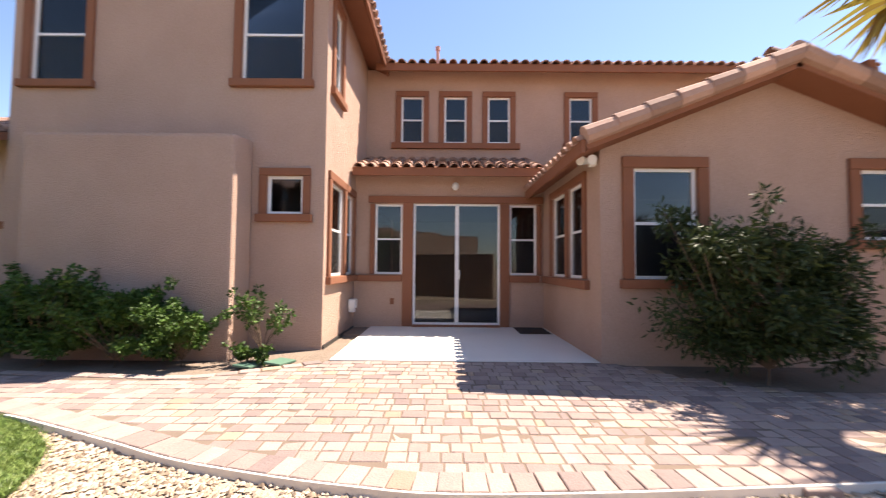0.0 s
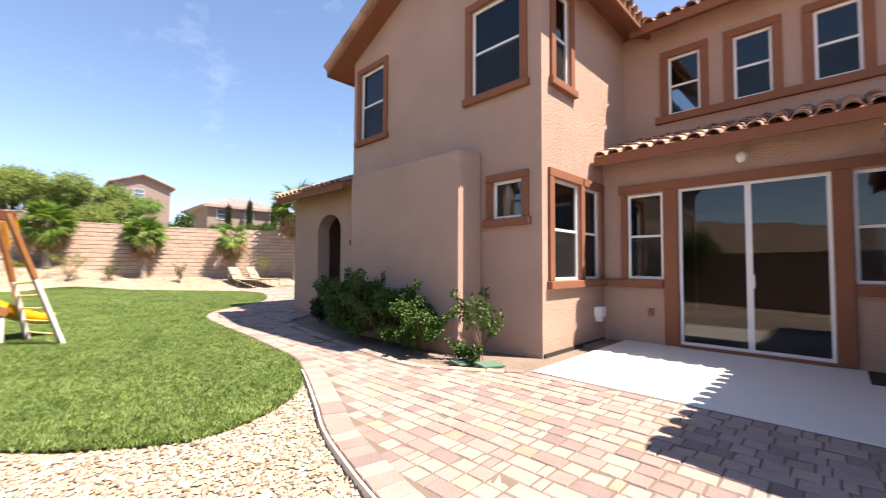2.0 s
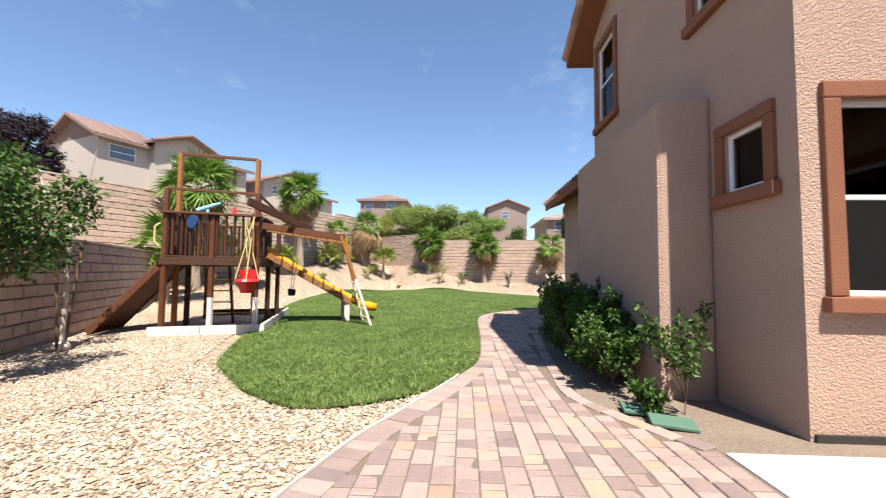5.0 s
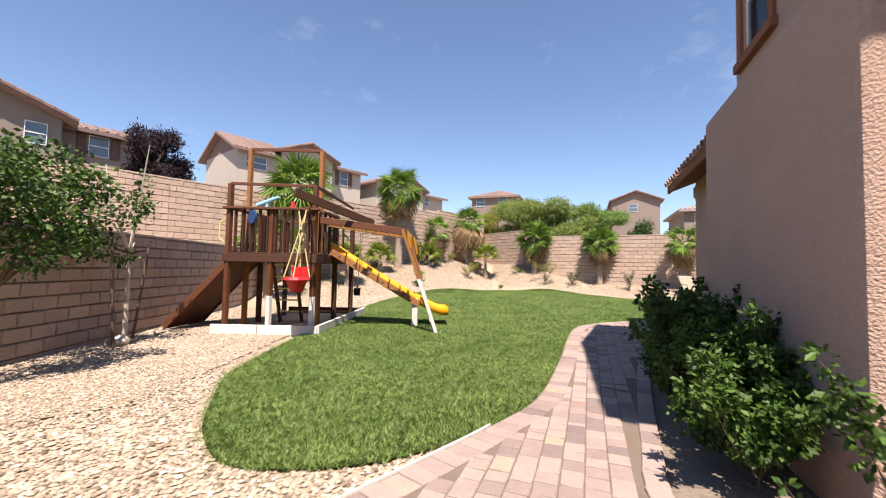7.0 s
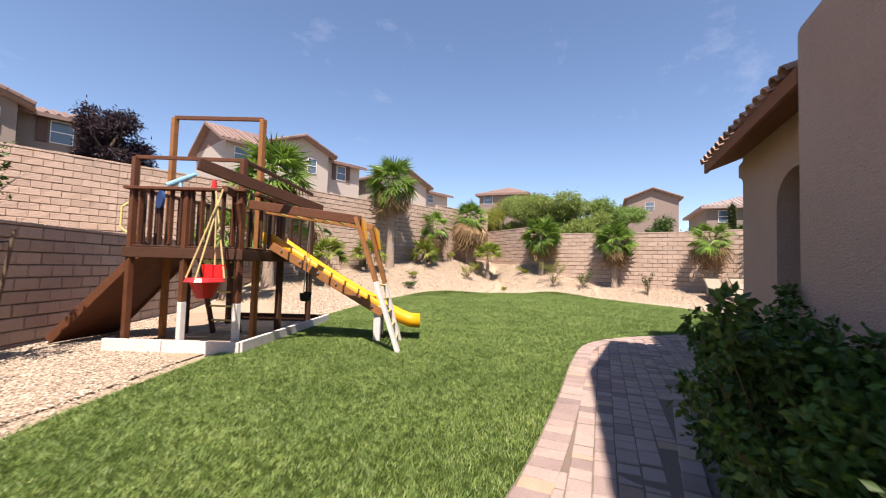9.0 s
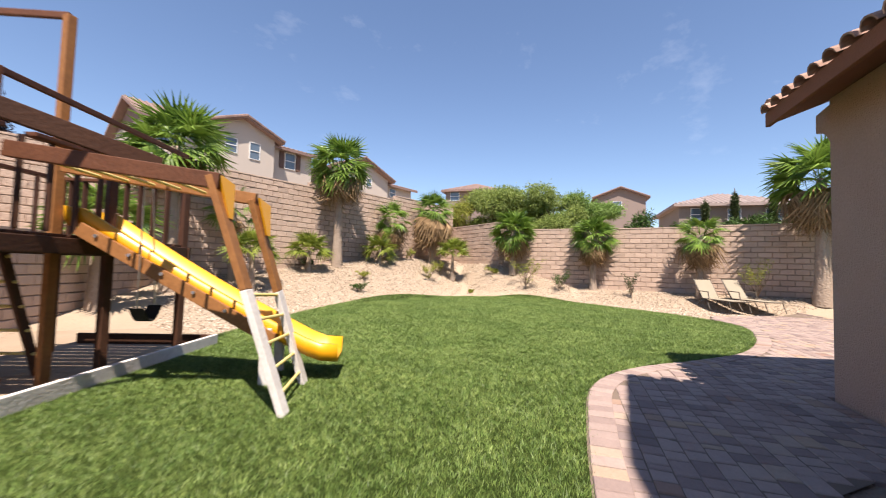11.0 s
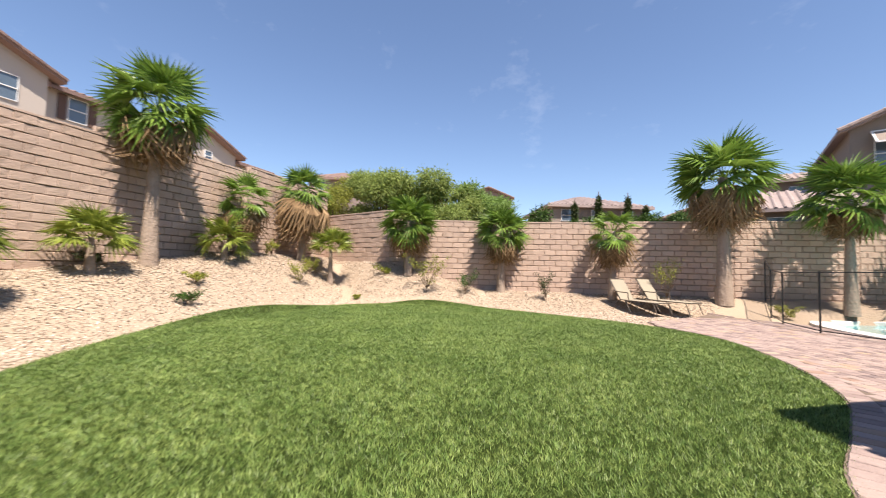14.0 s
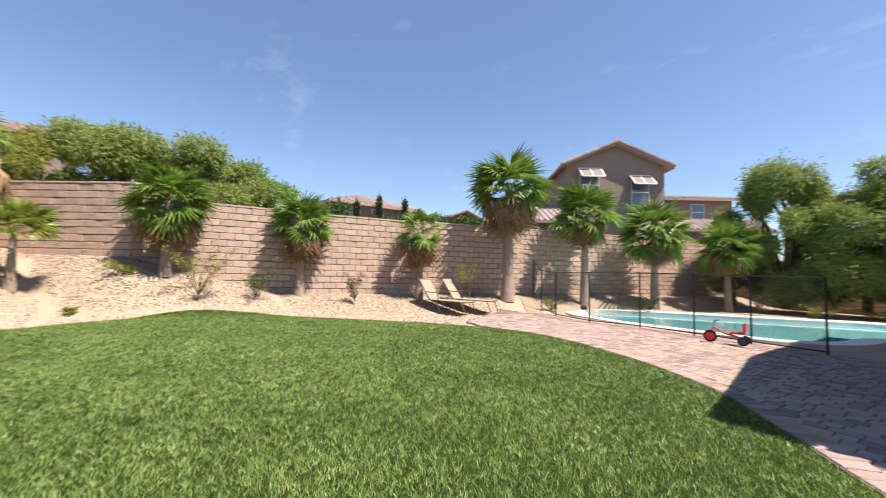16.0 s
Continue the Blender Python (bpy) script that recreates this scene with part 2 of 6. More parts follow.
ORANGEWOOD = mat("orange_stained_wood", (0.15, 0.055, 0.018), (0.40, 0.18, 0.06), 0.6, 26, 9, 0.3)
RED = mat("red_plastic", (0.60, 0.02, 0.02), (0.68, 0.03, 0.03), 0.35, 20, 2, 0.02, spec=0.5)
BLUE = mat("light_blue_plastic", (0.22, 0.48, 0.66), (0.28, 0.55, 0.72), 0.4, 20, 2, 0.02, spec=0.5)
DARKBLUE = mat("dark_blue_plastic", (0.02, 0.05, 0.14), (0.03, 0.07, 0.18), 0.4, 20, 2, 0.02)
ROPE = mat("yellow_rope", (0.45, 0.33, 0.14), (0.58, 0.45, 0.22), 0.9, 90, 8, 0.4)
BLACK = mat("black_metal", (0.015, 0.015, 0.016), (0.03, 0.03, 0.032), 0.5, 30, 3, 0.05)
RUBBER = mat("black_rubber", (0.012, 0.012, 0.012), (0.025, 0.025, 0.025), 0.8, 30, 3, 0.1)
STEEL = mat("steel", (0.45, 0.45, 0.46), (0.6, 0.6, 0.6), 0.35, 30, 3, 0.02, metal=0.9)
SLING = mat("beige_sling_fabric", (0.27, 0.23, 0.17), (0.34, 0.295, 0.225), 0.9, 200, 3, 0.2)
BRONZE = mat("bronze_frame", (0.07, 0.055, 0.042), (0.11, 0.09, 0.07), 0.5, 30, 3, 0.05)
GREENLID = mat("green_plastic_lid", (0.07, 0.14, 0.10), (0.11, 0.20, 0.14), 0.6, 30, 4, 0.1)
LAMPWHITE = mat("white_lamp_shell", (0.75, 0.74, 0.72), (0.85, 0.84, 0.82), 0.4, 30, 3, 0.02)
MAT_RUBBER = mat("dark_door_mat", (0.025, 0.022, 0.02), (0.05, 0.045, 0.04), 0.95, 60, 5, 0.3)
FLASH = mat("dark_flashing", (0.03, 0.028, 0.026), (0.055, 0.05, 0.046), 0.6, 20, 4, 0.1)
ROCK = mat("pale_rock", (0.5, 0.44, 0.36), (0.64, 0.58, 0.5), 0.9, 30, 5, 0.5)
FARSTUCCO = mat("pale_stucco", (0.40, 0.35, 0.305), (0.48, 0.42, 0.37), 0.95, 20, 0.6, 0.2, spec=0.1)
PINKSTUCCO = mat("pink_stucco", (0.20, 0.155, 0.135), (0.26, 0.205, 0.18), 0.95, 20, 0.6, 0.2, spec=0.1)
GREYSTUCCO = mat("taupe_stucco", (0.21, 0.17, 0.145), (0.27, 0.225, 0.19), 0.95, 20, 0.6, 0.2, spec=0.1)
FARGLASS = mat("far_window_pane", (0.07, 0.10, 0.13), (0.12, 0.16, 0.2), 0.06, 3, 0.5, 0.0, spec=0.8)
SHUTTER = mat("brown_shutter", (0.09, 0.05, 0.04), (0.14, 0.085, 0.065), 0.7, 20, 3, 0.1)
WATER = mat("pool_water", (0.10, 0.36, 0.38), (0.16, 0.46, 0.47), 0.04, 3, 0.5, 0.25, spec=0.6, bump_scale=4.0)


SCREEN = bpy.data.materials.new("insect_screen")
SCREEN.use_nodes = True
_n, _l = SCREEN.node_tree.nodes, SCREEN.node_tree.links
_t, _m = _n.new("ShaderNodeBsdfTransparent"), _n.new("ShaderNodeMixShader")
_n["Principled BSDF"].inputs["Base Color"].default_value = (0.03, 0.03, 0.03, 1)
_n["Principled BSDF"].inputs["Roughness"].default_value = 0.8
_m.inputs["Fac"].default_value = 0.16
_l.new(_t.outputs["BSDF"], _m.inputs[1])
_l.new(_n["Principled BSDF"].outputs["BSDF"], _m.inputs[2])
_l.new(_m.outputs["Shader"], _n["Material Output"].inputs["Surface"])


MESHNET = bpy.data.materials.new("fence_mesh_net")
MESHNET.use_nodes = True
_n, _l = MESHNET.node_tree.nodes, MESHNET.node_tree.links
_t, _m = _n.new("ShaderNodeBsdfTransparent"), _n.new("ShaderNodeMixShader")
_n["Principled BSDF"].inputs["Base Color"].default_value = (0.02, 0.02, 0.022, 1)
_m.inputs["Fac"].default_value = 0.24
_l.new(_t.outputs["BSDF"], _m.inputs[1])
_l.new(_n["Principled BSDF"].outputs["BSDF"], _m.inputs[2])
_l.new(_m.outputs["Shader"], _n["Material Output"].inputs["Surface"])


# ---- mesh helpers ----
def thing(name, label="", category="", group="", kind="", at=(0, 0, 0)):
    e = new(name)
    e.location = at
    return tagged(e, label, category, group, kind)


def finish(bm, name, material, smooth=False):
    me = bpy.data.meshes.new(name)
    bmesh.ops.recalc_face_normals(bm, faces=bm.faces)
    bm.to_mesh(me)
    bm.free()
    me.materials.append(material)
    if smooth:
        me.polygons.foreach_set("use_smooth", [True] * len(me.polygons))
    return me


def part(name, bm, material, parent, label="", smooth=False):
    ob = new(name, finish(bm, name, material, smooth))
    if parent:
        ob.parent = parent
        ob.matrix_parent_inverse = parent.matrix_basis.inverted()
    return tagged(ob, label)


def pydata(name, verts, faces, material, parent=None, label="", smooth=False):
    me = bpy.data.meshes.new(name)
    me.from_pydata(verts, [], faces)
    me.materials.append(material)
    if smooth:
        me.polygons.foreach_set("use_smooth", [True] * len(me.polygons))
    ob = new(name, me)
    if parent:
        ob.parent = parent
        ob.matrix_parent_inverse = parent.matrix_basis.inverted()
    return tagged(ob, label)


def box(bm, x0, x1, y0, y1, z0, z1, bevel=0.0, m=None):
    r = bmesh.ops.create_cube(bm, size=1.0)
    vs = r["verts"]
    for v in vs:
        v.co = Vector(((x0 + x1) / 2 + v.co.x * (x1 - x0), (y0 + y1) / 2 + v.co.y * (y1 - y0), (z0 + z1) / 2 + v.co.z * (z1 - z0)))
    if bevel:
        es = list({e for v in vs for e in v.link_edges})
        r = bmesh.ops.bevel(bm, geom=es, offset=bevel, segments=2, affect="EDGES", profile=0.6)
        vs = list({v for f in r["faces"] for v in f.verts} | {v for v in vs if v.is_valid})
    if m is not None:
        bmesh.ops.transform(bm, matrix=m, verts=vs)
    return vs


def beam(bm, a, b, w, h, bevel=0.006, up=(0, 0, 1)):
    """A squared timber from a to b, w wide sideways and h deep."""
    a, b = Vector(a), Vector(b)
    d = (b - a).normalized()
    side = d.cross(Vector(up))
    side = side.normalized() if side.length > 1e-4 else Vector((1, 0, 0))
    u = side.cross(d)
    m = Matrix((side, d, u)).transposed().to_4x4()
    m.translation = (a + b) / 2
    box(bm, -w / 2, w / 2, -(b - a).length / 2, (b - a).length / 2, -h / 2, h / 2, bevel, m)


def rod(bm, a, b, r, r2=None, seg=8):
    a, b = Vector(a), Vector(b)
    q = (b - a).to_track_quat("Z", "Y").to_matrix().to_4x4()
    q.translation = (a + b) / 2
    bmesh.ops.create_cone(bm, cap_ends=True, segments=seg, radius1=r, radius2=r if r2 is None else r2, depth=(b - a).length, matrix=q)


def polyline(bm, pts, r, seg=6):
    for a, b in zip(pts, pts[1:]):
        rod(bm, a, b, r, seg=seg)


def wall_mesh(bm, m, u0, u1, z0, z1, holes, t):
    """A wall in the local xz plane, from y=0 back to y=t, with rectangular openings right through it."""
    us = sorted({u0, u1, *[h[0] for h in holes], *[h[1] for h in holes]})
    zs = sorted({z0, z1, *[h[2] for h in holes], *[h[3] for h in holes]})
    us = [u for u in us if u0 <= u <= u1]
    zs = [z for z in zs if z0 <= z <= z1]

    def solid(i, j):
        if not (0 <= i < len(us) - 1 and 0 <= j < len(zs) - 1):
            return False
        cu, cz = (us[i] + us[i + 1]) / 2, (zs[j] + zs[j + 1]) / 2
        return not any(h[0] < cu < h[1] and h[2] < cz < h[3] for h in holes)

    def quad(*p):
        bm.faces.new([bm.verts.new(m @ Vector(q)) for q in p])
    for i in range(len(us) - 1):
        for j in range(len(zs) - 1):
            if not solid(i, j):
                continue
            a, b, c, d = us[i], us[i + 1], zs[j], zs[j + 1]
            quad((a, 0, c), (b, 0, c), (b, 0, d), (a, 0, d))
            quad((a, t, c), (a, t, d), (b, t, d), (b, t, c))
            if not solid(i - 1, j):
                quad((a, 0, c), (a, 0, d), (a, t, d), (a, t, c))
            if not solid(i + 1, j):
                quad((b, 0, c), (b, t, c), (b, t, d), (b, 0, d))
            if not solid(i, j - 1):
                quad((a, 0, c), (a, t, c), (b, t, c), (b, 0, c))
            if not solid(i, j + 1):
                quad((a, 0, d), (b, 0, d), (b, t, d), (a, t, d))
    bmesh.ops.remove_doubles(bm, verts=bm.verts, dist=0.0005)


def prism(bm, pts, v):
    """A flat polygon of 3D points pushed along v."""
    f = [bm.verts.new(p) for p in pts]
    g = [bm.verts.new(Vector(p) + Vector(v)) for p in pts]
    bm.faces.new(f)
    bm.faces.new(g[::-1])
    for i in range(len(f)):
        j = (i + 1) % len(f)
        bm.faces.new((f[i], g[i], g[j], f[j]))


def facing(x, y, yaw):
    """A local frame whose -y looks out of a wall; yaw 0 looks to world -y, 90 to world +x."""
    return pose(x, y, 0, 0, 0, yaw)


def inside(x, y, poly):
    c = False
    for (x0, y0), (x1, y1) in zip(poly, poly[1:] + poly[:1]):
        if (y0 > y) != (y1 > y) and x < (x1 - x0) * (y - y0) / (y1 - y0) + x0:
            c = not c
    return c


def inside_many(p, poly):
    c = np.zeros(len(p), bool)
    x, y = p[:, 0], p[:, 1]
    for (x0, y0), (x1, y1) in zip(poly, poly[1:] + poly[:1]):
        if y0 == y1:
            continue
        c ^= ((y0 > y) != (y1 > y)) & (x < (x1 - x0) * (y - y0) / (y1 - y0) + x0)
    return c


def spline(pts, closed=True, n=6):
    out, k = [], len(pts)
    for i in range(k if closed else k - 1):
        p0, p1, p2, p3 = [Vector(pts[j % k] if closed else pts[min(max(j, 0), k - 1)]) for j in (i - 1, i, i + 1, i + 2)]
        for s in range(n):
            t = s / n
            out.append(tuple(0.5 * (2 * p1 + (p2 - p0) * t + (2 * p0 - 5 * p1 + 4 * p2 - p3) * t * t + (3 * p1 - p0 - 3 * p2 + p3) * t ** 3)))
    if not closed:
        out.append(tuple(pts[-1]))
    return out


def cl(v, a=0.0, b=1.0):
    return np.minimum(np.maximum(v, a), b)


# ---- lie of the land ----
WALL_A, WALL_B = (-8.5, -9.0), (-25.6, -2.36)
BACK = [(-25.6, -2.36), (-23.0, 0.75), (-22.4, 5.2), (-21.6, 9.2), (-20.6, 12.8), (-19.8, 16.5), (-18.8, 20.5), (-17.2, 26.0)]


def seg_dist(x, y, a, b):
    ax, ay = a
    dx, dy = b[0] - ax, b[1] - ay
    t = cl(((x - ax) * dx + (y - ay) * dy) / (dx * dx + dy * dy))
    return np.hypot(x - ax - t * dx, y - ay - t * dy)


def smooth(t):
    t = cl(t)
    return t * t * (3 - 2 * t)


def level(x, y):
    """Height of the yard."""
    x, y = np.asarray(x, float), np.asarray(y, float)
    z = cl(0.02 * (-x - 4.0), 0, 0.2) + 0.08 * cl((-x - 11) / 9) * cl((6 - y) / 5)
    z = z + 0.07 * cl((x + 1.9) / 2.0) * cl((y - 3.2) / 2.4)
    d1 = seg_dist(x, y, (-7.0, -9.58), WALL_B)
    h1 = 0.45 + 1.15 * cl((-x - 11.5) / 9)
    r1 = h1 * smooth(1.08 - d1 / 3.5) * cl((-x - 7) / 3)
    d2 = np.min([seg_dist(x, y, a, b) for a, b in zip(BACK, BACK[1:])], axis=0)
    h2 = 0.55 + 0.9 * cl((4.2 - y) / 3.5)
    r2 = h2 * smooth(1.05 - d2 / 2.3) * cl((-x - 14) / 3)
    return z + np.maximum(r1, r2)


def lz(x, y):
    return float(level(x, y))


LAWN = spline([(-1.05, 2.2), (-1.5, 3.05), (-2.4, 3.62), (-3.4, 3.9), (-5.4, 4.0), (-7.2, 4.02), (-8.6, 4.15), (-9.6, 4.7), (-10.4, 5.6), (-11.4, 6.6),
               (-13.0, 7.4), (-15.0, 7.9), (-17.2, 7.3), (-19.0, 5.8), (-20.5, 3.9), (-20.9, 1.6), (-19.7, -0.6), (-17.8, -2.1), (-15.3, -2.75),
               (-11.7, -2.5), (-8.2, -1.7), (-6.5, -1.12), (-4.8, -0.62), (-2.95, 0.1), (-2.05, 0.8), (-1.35, 1.5)])
PATH_EDGE = [(9.0, 3.1), (4.0, 2.62), (1.7, 2.46), (0.8, 2.54), (0.0, 2.72), (-0.5, 2.87), (-1.0, 3.08), (-1.7, 3.36), (-2.4, 3.62)]
LAWN_SIDE = [(-3.4, 3.9), (-5.4, 4.0), (-7.2, 4.02), (-8.6, 4.15), (-9.6, 4.7), (-10.4, 5.6), (-11.4, 6.6), (-13.0, 7.4), (-15.0, 7.9), (-16.6, 7.7)]
OUTER = spline(PATH_EDGE + LAWN_SIDE, closed=False)
PAVED = OUTER + [(-17.6, 8.1), (-18.4, 9.3), (-19.3, 11.0), (-17.9, 12.3), (-14.0, 11.6), (-11.0, 11.2), (-9.1, 11.2), (-9.1, 6.55), (-7.6, 6.5), (-6.6, 5.3), (-5.0, 5.12), (-3.4, 4.97),
                 (-2.5, 4.9), (-1.6, 4.86), (-0.82, 5.15), (-0.19, 5.52), (3.55, 5.52), (3.9, 5.3), (4.5, 4.75), (5.2, 4.45), (9.0, 4.2)]
POOL = spline([(-18.3, 14.2), (-17.2, 13.0), (-15.4, 12.35), (-13.6, 12.2), (-12.1, 12.15), (-11.3, 12.9), (-10.9, 14.6), (-9.0, 16.0), (-8.6, 18.5), (-11.0, 20.0), (-14.0, 18.6), (-17.0, 17.0), (-18.7, 15.8)])

# ground sheet: fine over the yard, then out to the horizon; open under the pool
gx = np.concatenate([[-900, -300, -120, -60, -40, -32], np.arange(-28, 12.01, 0.4), [16, 24, 40, 80, 200, 700]])
gy = np.concatenate([[-900, -300, -120, -60, -40, -24, -18], np.arange(-14, 27.01, 0.4), [32, 40, 60, 120, 300, 900]])
GX, GY = np.meshgrid(gx, gy)
GZ = level(GX, GY) - 0.03
out_of_yard = (GX < -29) | (GY < -13) | (GX > 13) | (GY > 28)
GZ = np.where(out_of_yard, 0.6, GZ)
pin = inside_many(np.column_stack([GX.ravel(), GY.ravel()]), POOL).reshape(GX.shape)
GZ = np.where(pin, -1.3, GZ)
rows, cols = GX.shape
vv = np.column_stack([GX.ravel(), GY.ravel(), GZ.ravel()]).tolist()
ff = [(r * cols + c, r * cols + c + 1, (r + 1) * cols + c + 1, (r + 1) * cols + c) for r in range(rows - 1) for c in range(cols - 1)]
tagged(pydata("ground", vv, ff, GRAVEL, None, smooth=True), "pale tan crushed-rock ground sloping up to the walls", "ground", kind="structure")


def sheet(name, poly, dz, material, label, category, step=0.35, kind="structure"):
    """A sheet on the ground inside an outline, cut to it."""
    bm = bmesh.new()
    xs, ys = [p[0] for p in poly], [p[1] for p in poly]
    f = bm.faces.new([bm.verts.new((x, y, 0)) for x, y in poly])
    bmesh.ops.triangulate(bm, faces=[f])
    for lo, hi, ax in ((min(xs), max(xs), 0), (min(ys), max(ys), 1)):
        k = lo + step
        while k < hi:
            n = (1, 0, 0) if ax == 0 else (0, 1, 0)
            bmesh.ops.bisect_plane(bm, geom=bm.verts[:] + bm.edges[:] + bm.faces[:], plane_co=(k, k, 0), plane_no=n, dist=0.0005)
            k += step
    for v in bm.verts:
        v.co.z = lz(v.co.x, v.co.y) + dz
    ob = new(name, finish(bm, name, material, True))
    return tagged(ob, label, category, kind=kind)


sheet("lawn_bed", LAWN, 0.004, TURF, "near-black green bed of a curving back lawn, shade between blades in its colour", "lawn", 0.6)
sheet("pavement", PAVED, 0.0115, JOINT, "sand bed of a paver path and terrace", "pavement", 0.6)
soil = [(-8.0, 6.6), (-6.6, 5.25), (-5.0, 5.07), (-3.4, 4.92), (-2.5, 4.85), (-1.6, 4.81), (-0.82, 5.1), (-0.19, 5.48), (-0.1, 6.45), (-0.45, 8.5), (-8.0, 8.0)]
sheet("planting_bed", soil, -0.012, SOIL, "bare brown soil bed along the house wall", "soil", 0.5)
sheet("planting_bed", [(3.6, 5.6), (3.95, 5.28), (4.55, 4.7), (5.25, 4.4), (9, 4.15), (12, 4.2), (12, 5.6)], -0.012, SOIL, "shaded brown soil bed below a window", "soil", 0.5)
sheet("sand_patch", [(-1.5, 0.2), (-2.6, -0.1), (-4.8, -0.9), (-8.4, -1.8), (-9.5, -3.5), (-8.0, -5.5), (-4.6, -4.0), (-1.0, -2.3), (0.2, -0.8)], -0.008,
      mat("packed_sand", (0.25, 0.18, 0.125), (0.40, 0.31, 0.225), 0.95, 30, 1.6, 0.9, bump_scale=18, spec=0.1, dist=0.02), "bare packed tan sand by the play set", "sand", 0.5)

# concrete patio slab with a step joint
bm = bmesh.new()
box(bm, -0.12, 3.5, 5.5, 8.6, -0.1, 0.09, 0.008)
tagged(part("patio_slab", bm, CONCRETE, None), "pale smooth concrete patio slab at the back door", "patio", kind="structure")

# ---- the house ----


def house_wall(name, m, u0, u1, z0, z1, holes, t=0.2, extra=None):
    bm = bmesh.new()
    wall_mesh(bm, m, u0, u1, z0, z1, holes, t)
    if extra:
        prism(bm, [m @ Vector(p) for p in extra], m.to_3x3() @ Vector((0, t, 0)))
    return tagged(part(name, bm, STUCCO, None), "tan sand-finish stucco house wall", "wall", kind="structure")


window_count = [0]


def window(m, u0, u1, z0, z1, trim=0.13, sill=True, split=0.5, slider=False, top=True, sides=(True, True), label="", sill_ext=0.04, blinds=False):
    """A white vinyl sash window in the opening, with a proud brown stucco surround."""
    window_count[0] += 1
    w = thing("window_%d" % window_count[0], label or "white vinyl single-hung window with brown stucco surround", "window", kind="structure")
    w.matrix_basis = m @ Matrix.Translation((u0, 0, z0))
    f = 0.045
    y0, y1 = 0.03, 0.085

    def add(name, mat_, *boxes, bevel=0.006, label=""):
        bm = bmesh.new()
        for b in boxes:
            box(bm, *b, bevel, m)
        return part(name, bm, mat_, w, label)
    add("window_frame", VINYL, (u0, u0 + f, y0, y1, z0, z1), (u1 - f, u1, y0, y1, z0, z1), (u0 + f, u1 - f, y0, y1, z0, z0 + f), (u0 + f, u1 - f, y0, y1, z1 - f, z1))
    if slider:
        um = (u0 + u1) / 2
        add("sliding_sash", VINYL, (um - 0.03, um + 0.05, y0 + 0.015, y1 + 0.02, z0 + f, z1 - f))
        add("door_handle", VINYL, (um + 0.055, um + 0.075, y0 - 0.03, y0 + 0.02, z0 + 0.95, z0 + 1.15))
        panes = [(u0 + f, um - 0.03, z0 + f, z1 - f), (um + 0.05, u1 - f, z0 + f, z1 - f)]
    else:
        zm = z0 + (z1 - z0) * split
        add("meeting_rail", VINYL, (u0 + f, u1 - f, y0 + 0.008, y1, zm - 0.02, zm + 0.022))
        panes = [(u0 + f, u1 - f, z0 + f, zm - 0.02), (u0 + f, u1 - f, zm + 0.022, z1 - f)]
    for a, b, c, d in panes:
        bm = bmesh.new()
        box(bm, a, b, 0.055, 0.061, c, d, 0, m)
        p = part("pane", bm, GLASS, w, "clear glass with faint reflections")
        p.visible_shadow = False
    if not slider and split > 0.2:
        bm = bmesh.new()
        box(bm, u0 + f, u1 - f, 0.034, 0.036, z0 + f, zm - 0.02, 0, m)
        s = part("insect_screen", bm, SCREEN, w, "grey insect screen")
        s.visible_shadow = False
    if blinds:
        k = 0
        z = z1 - 0.06
        while z > z0 + 0.05:
            bm = bmesh.new()
            box(bm, u0 + 0.04, u1 - 0.04, -0.025, 0.025, -0.002, 0.002, 0, m @ Matrix.Translation((0, 0.2, z)) @ Matrix.Rotation(0.7, 4, "X"))
            part("blind_slat", bm, VINYL, w)
            z -= 0.05
    if trim:
        p = 0.045
        if sides[0]:
            add("side_trim", TRIM, (u0 - trim, u0 - 0.002, -p, 0.03, z0, z1), bevel=0.012)
        if sides[1]:
            add("side_trim", TRIM, (u1 + 0.002, u1 + trim, -p, 0.03, z0, z1), bevel=0.012)
        if top:
            add("head_trim", TRIM, (u0 - trim, u1 + trim, -p - 0.003, 0.03, z1 + 0.002, z1 + trim), bevel=0.012)
    if sill:
        add("sill", TRIM, (u0 - trim - sill_ext, u1 + trim + sill_ext, -0.085, 0.03, z0 - 0.125, z0 - 0.002), bevel=0.014)
    return w


def band(name, m, u0, u1, y0, y1, z0, z1, parent=None, mat_=None, bevel=0.012):
    bm = bmesh.new()
    box(bm, u0, u1, y0, y1, z0, z1, bevel, m)
    return tagged(part(name, bm, mat_ or TRIM, parent), "brown stucco trim band on the house wall", "trim", kind="structure")


# two-storey wing
WF = facing(0, 6.37, 0)
wing_holes = [(-5.25, -4.37, 4.27, 5.83), (-1.86, -0.86, 4.3, 5.83), (-1.4, -0.83, 2.15, 2.76)]
house_wall("wall_wing_front", WF, -5.55, -0.49, -0.3, 6.25, wing_holes, extra=[(-5.55, 0, 6.25), (-0.49, 0, 6.25), (-3.02, 0, 7.3)])
window(WF, *wing_holes[0], label="upper sash window with purple-tinted glass and brown stucco surround")
window(WF, *wing_holes[1])
window(WF, *wing_holes[2], split=0.02, trim=0.12, label="small square white window with brown stucco surround")
WS = facing(-0.49, 0, 90)
side_holes = [(6.68, 7.56, 1.17, 2.76), (7.76, 8.34, 1.17, 2.76), (6.75, 7.25, 4.32, 5.83)]
house_wall("wall_wing_side", WS, 6.57, 9.8, -0.3, 6.25, side_holes)
window(WS, *side_holes[0], sill=False, trim=0.14, blinds=True)
window(WS, *side_holes[1], sill=False, trim=0.14, sides=(False, True))
band("trim", WS, 6.5, 8.52, -0.09, 0.0, 1.04, 1.165)
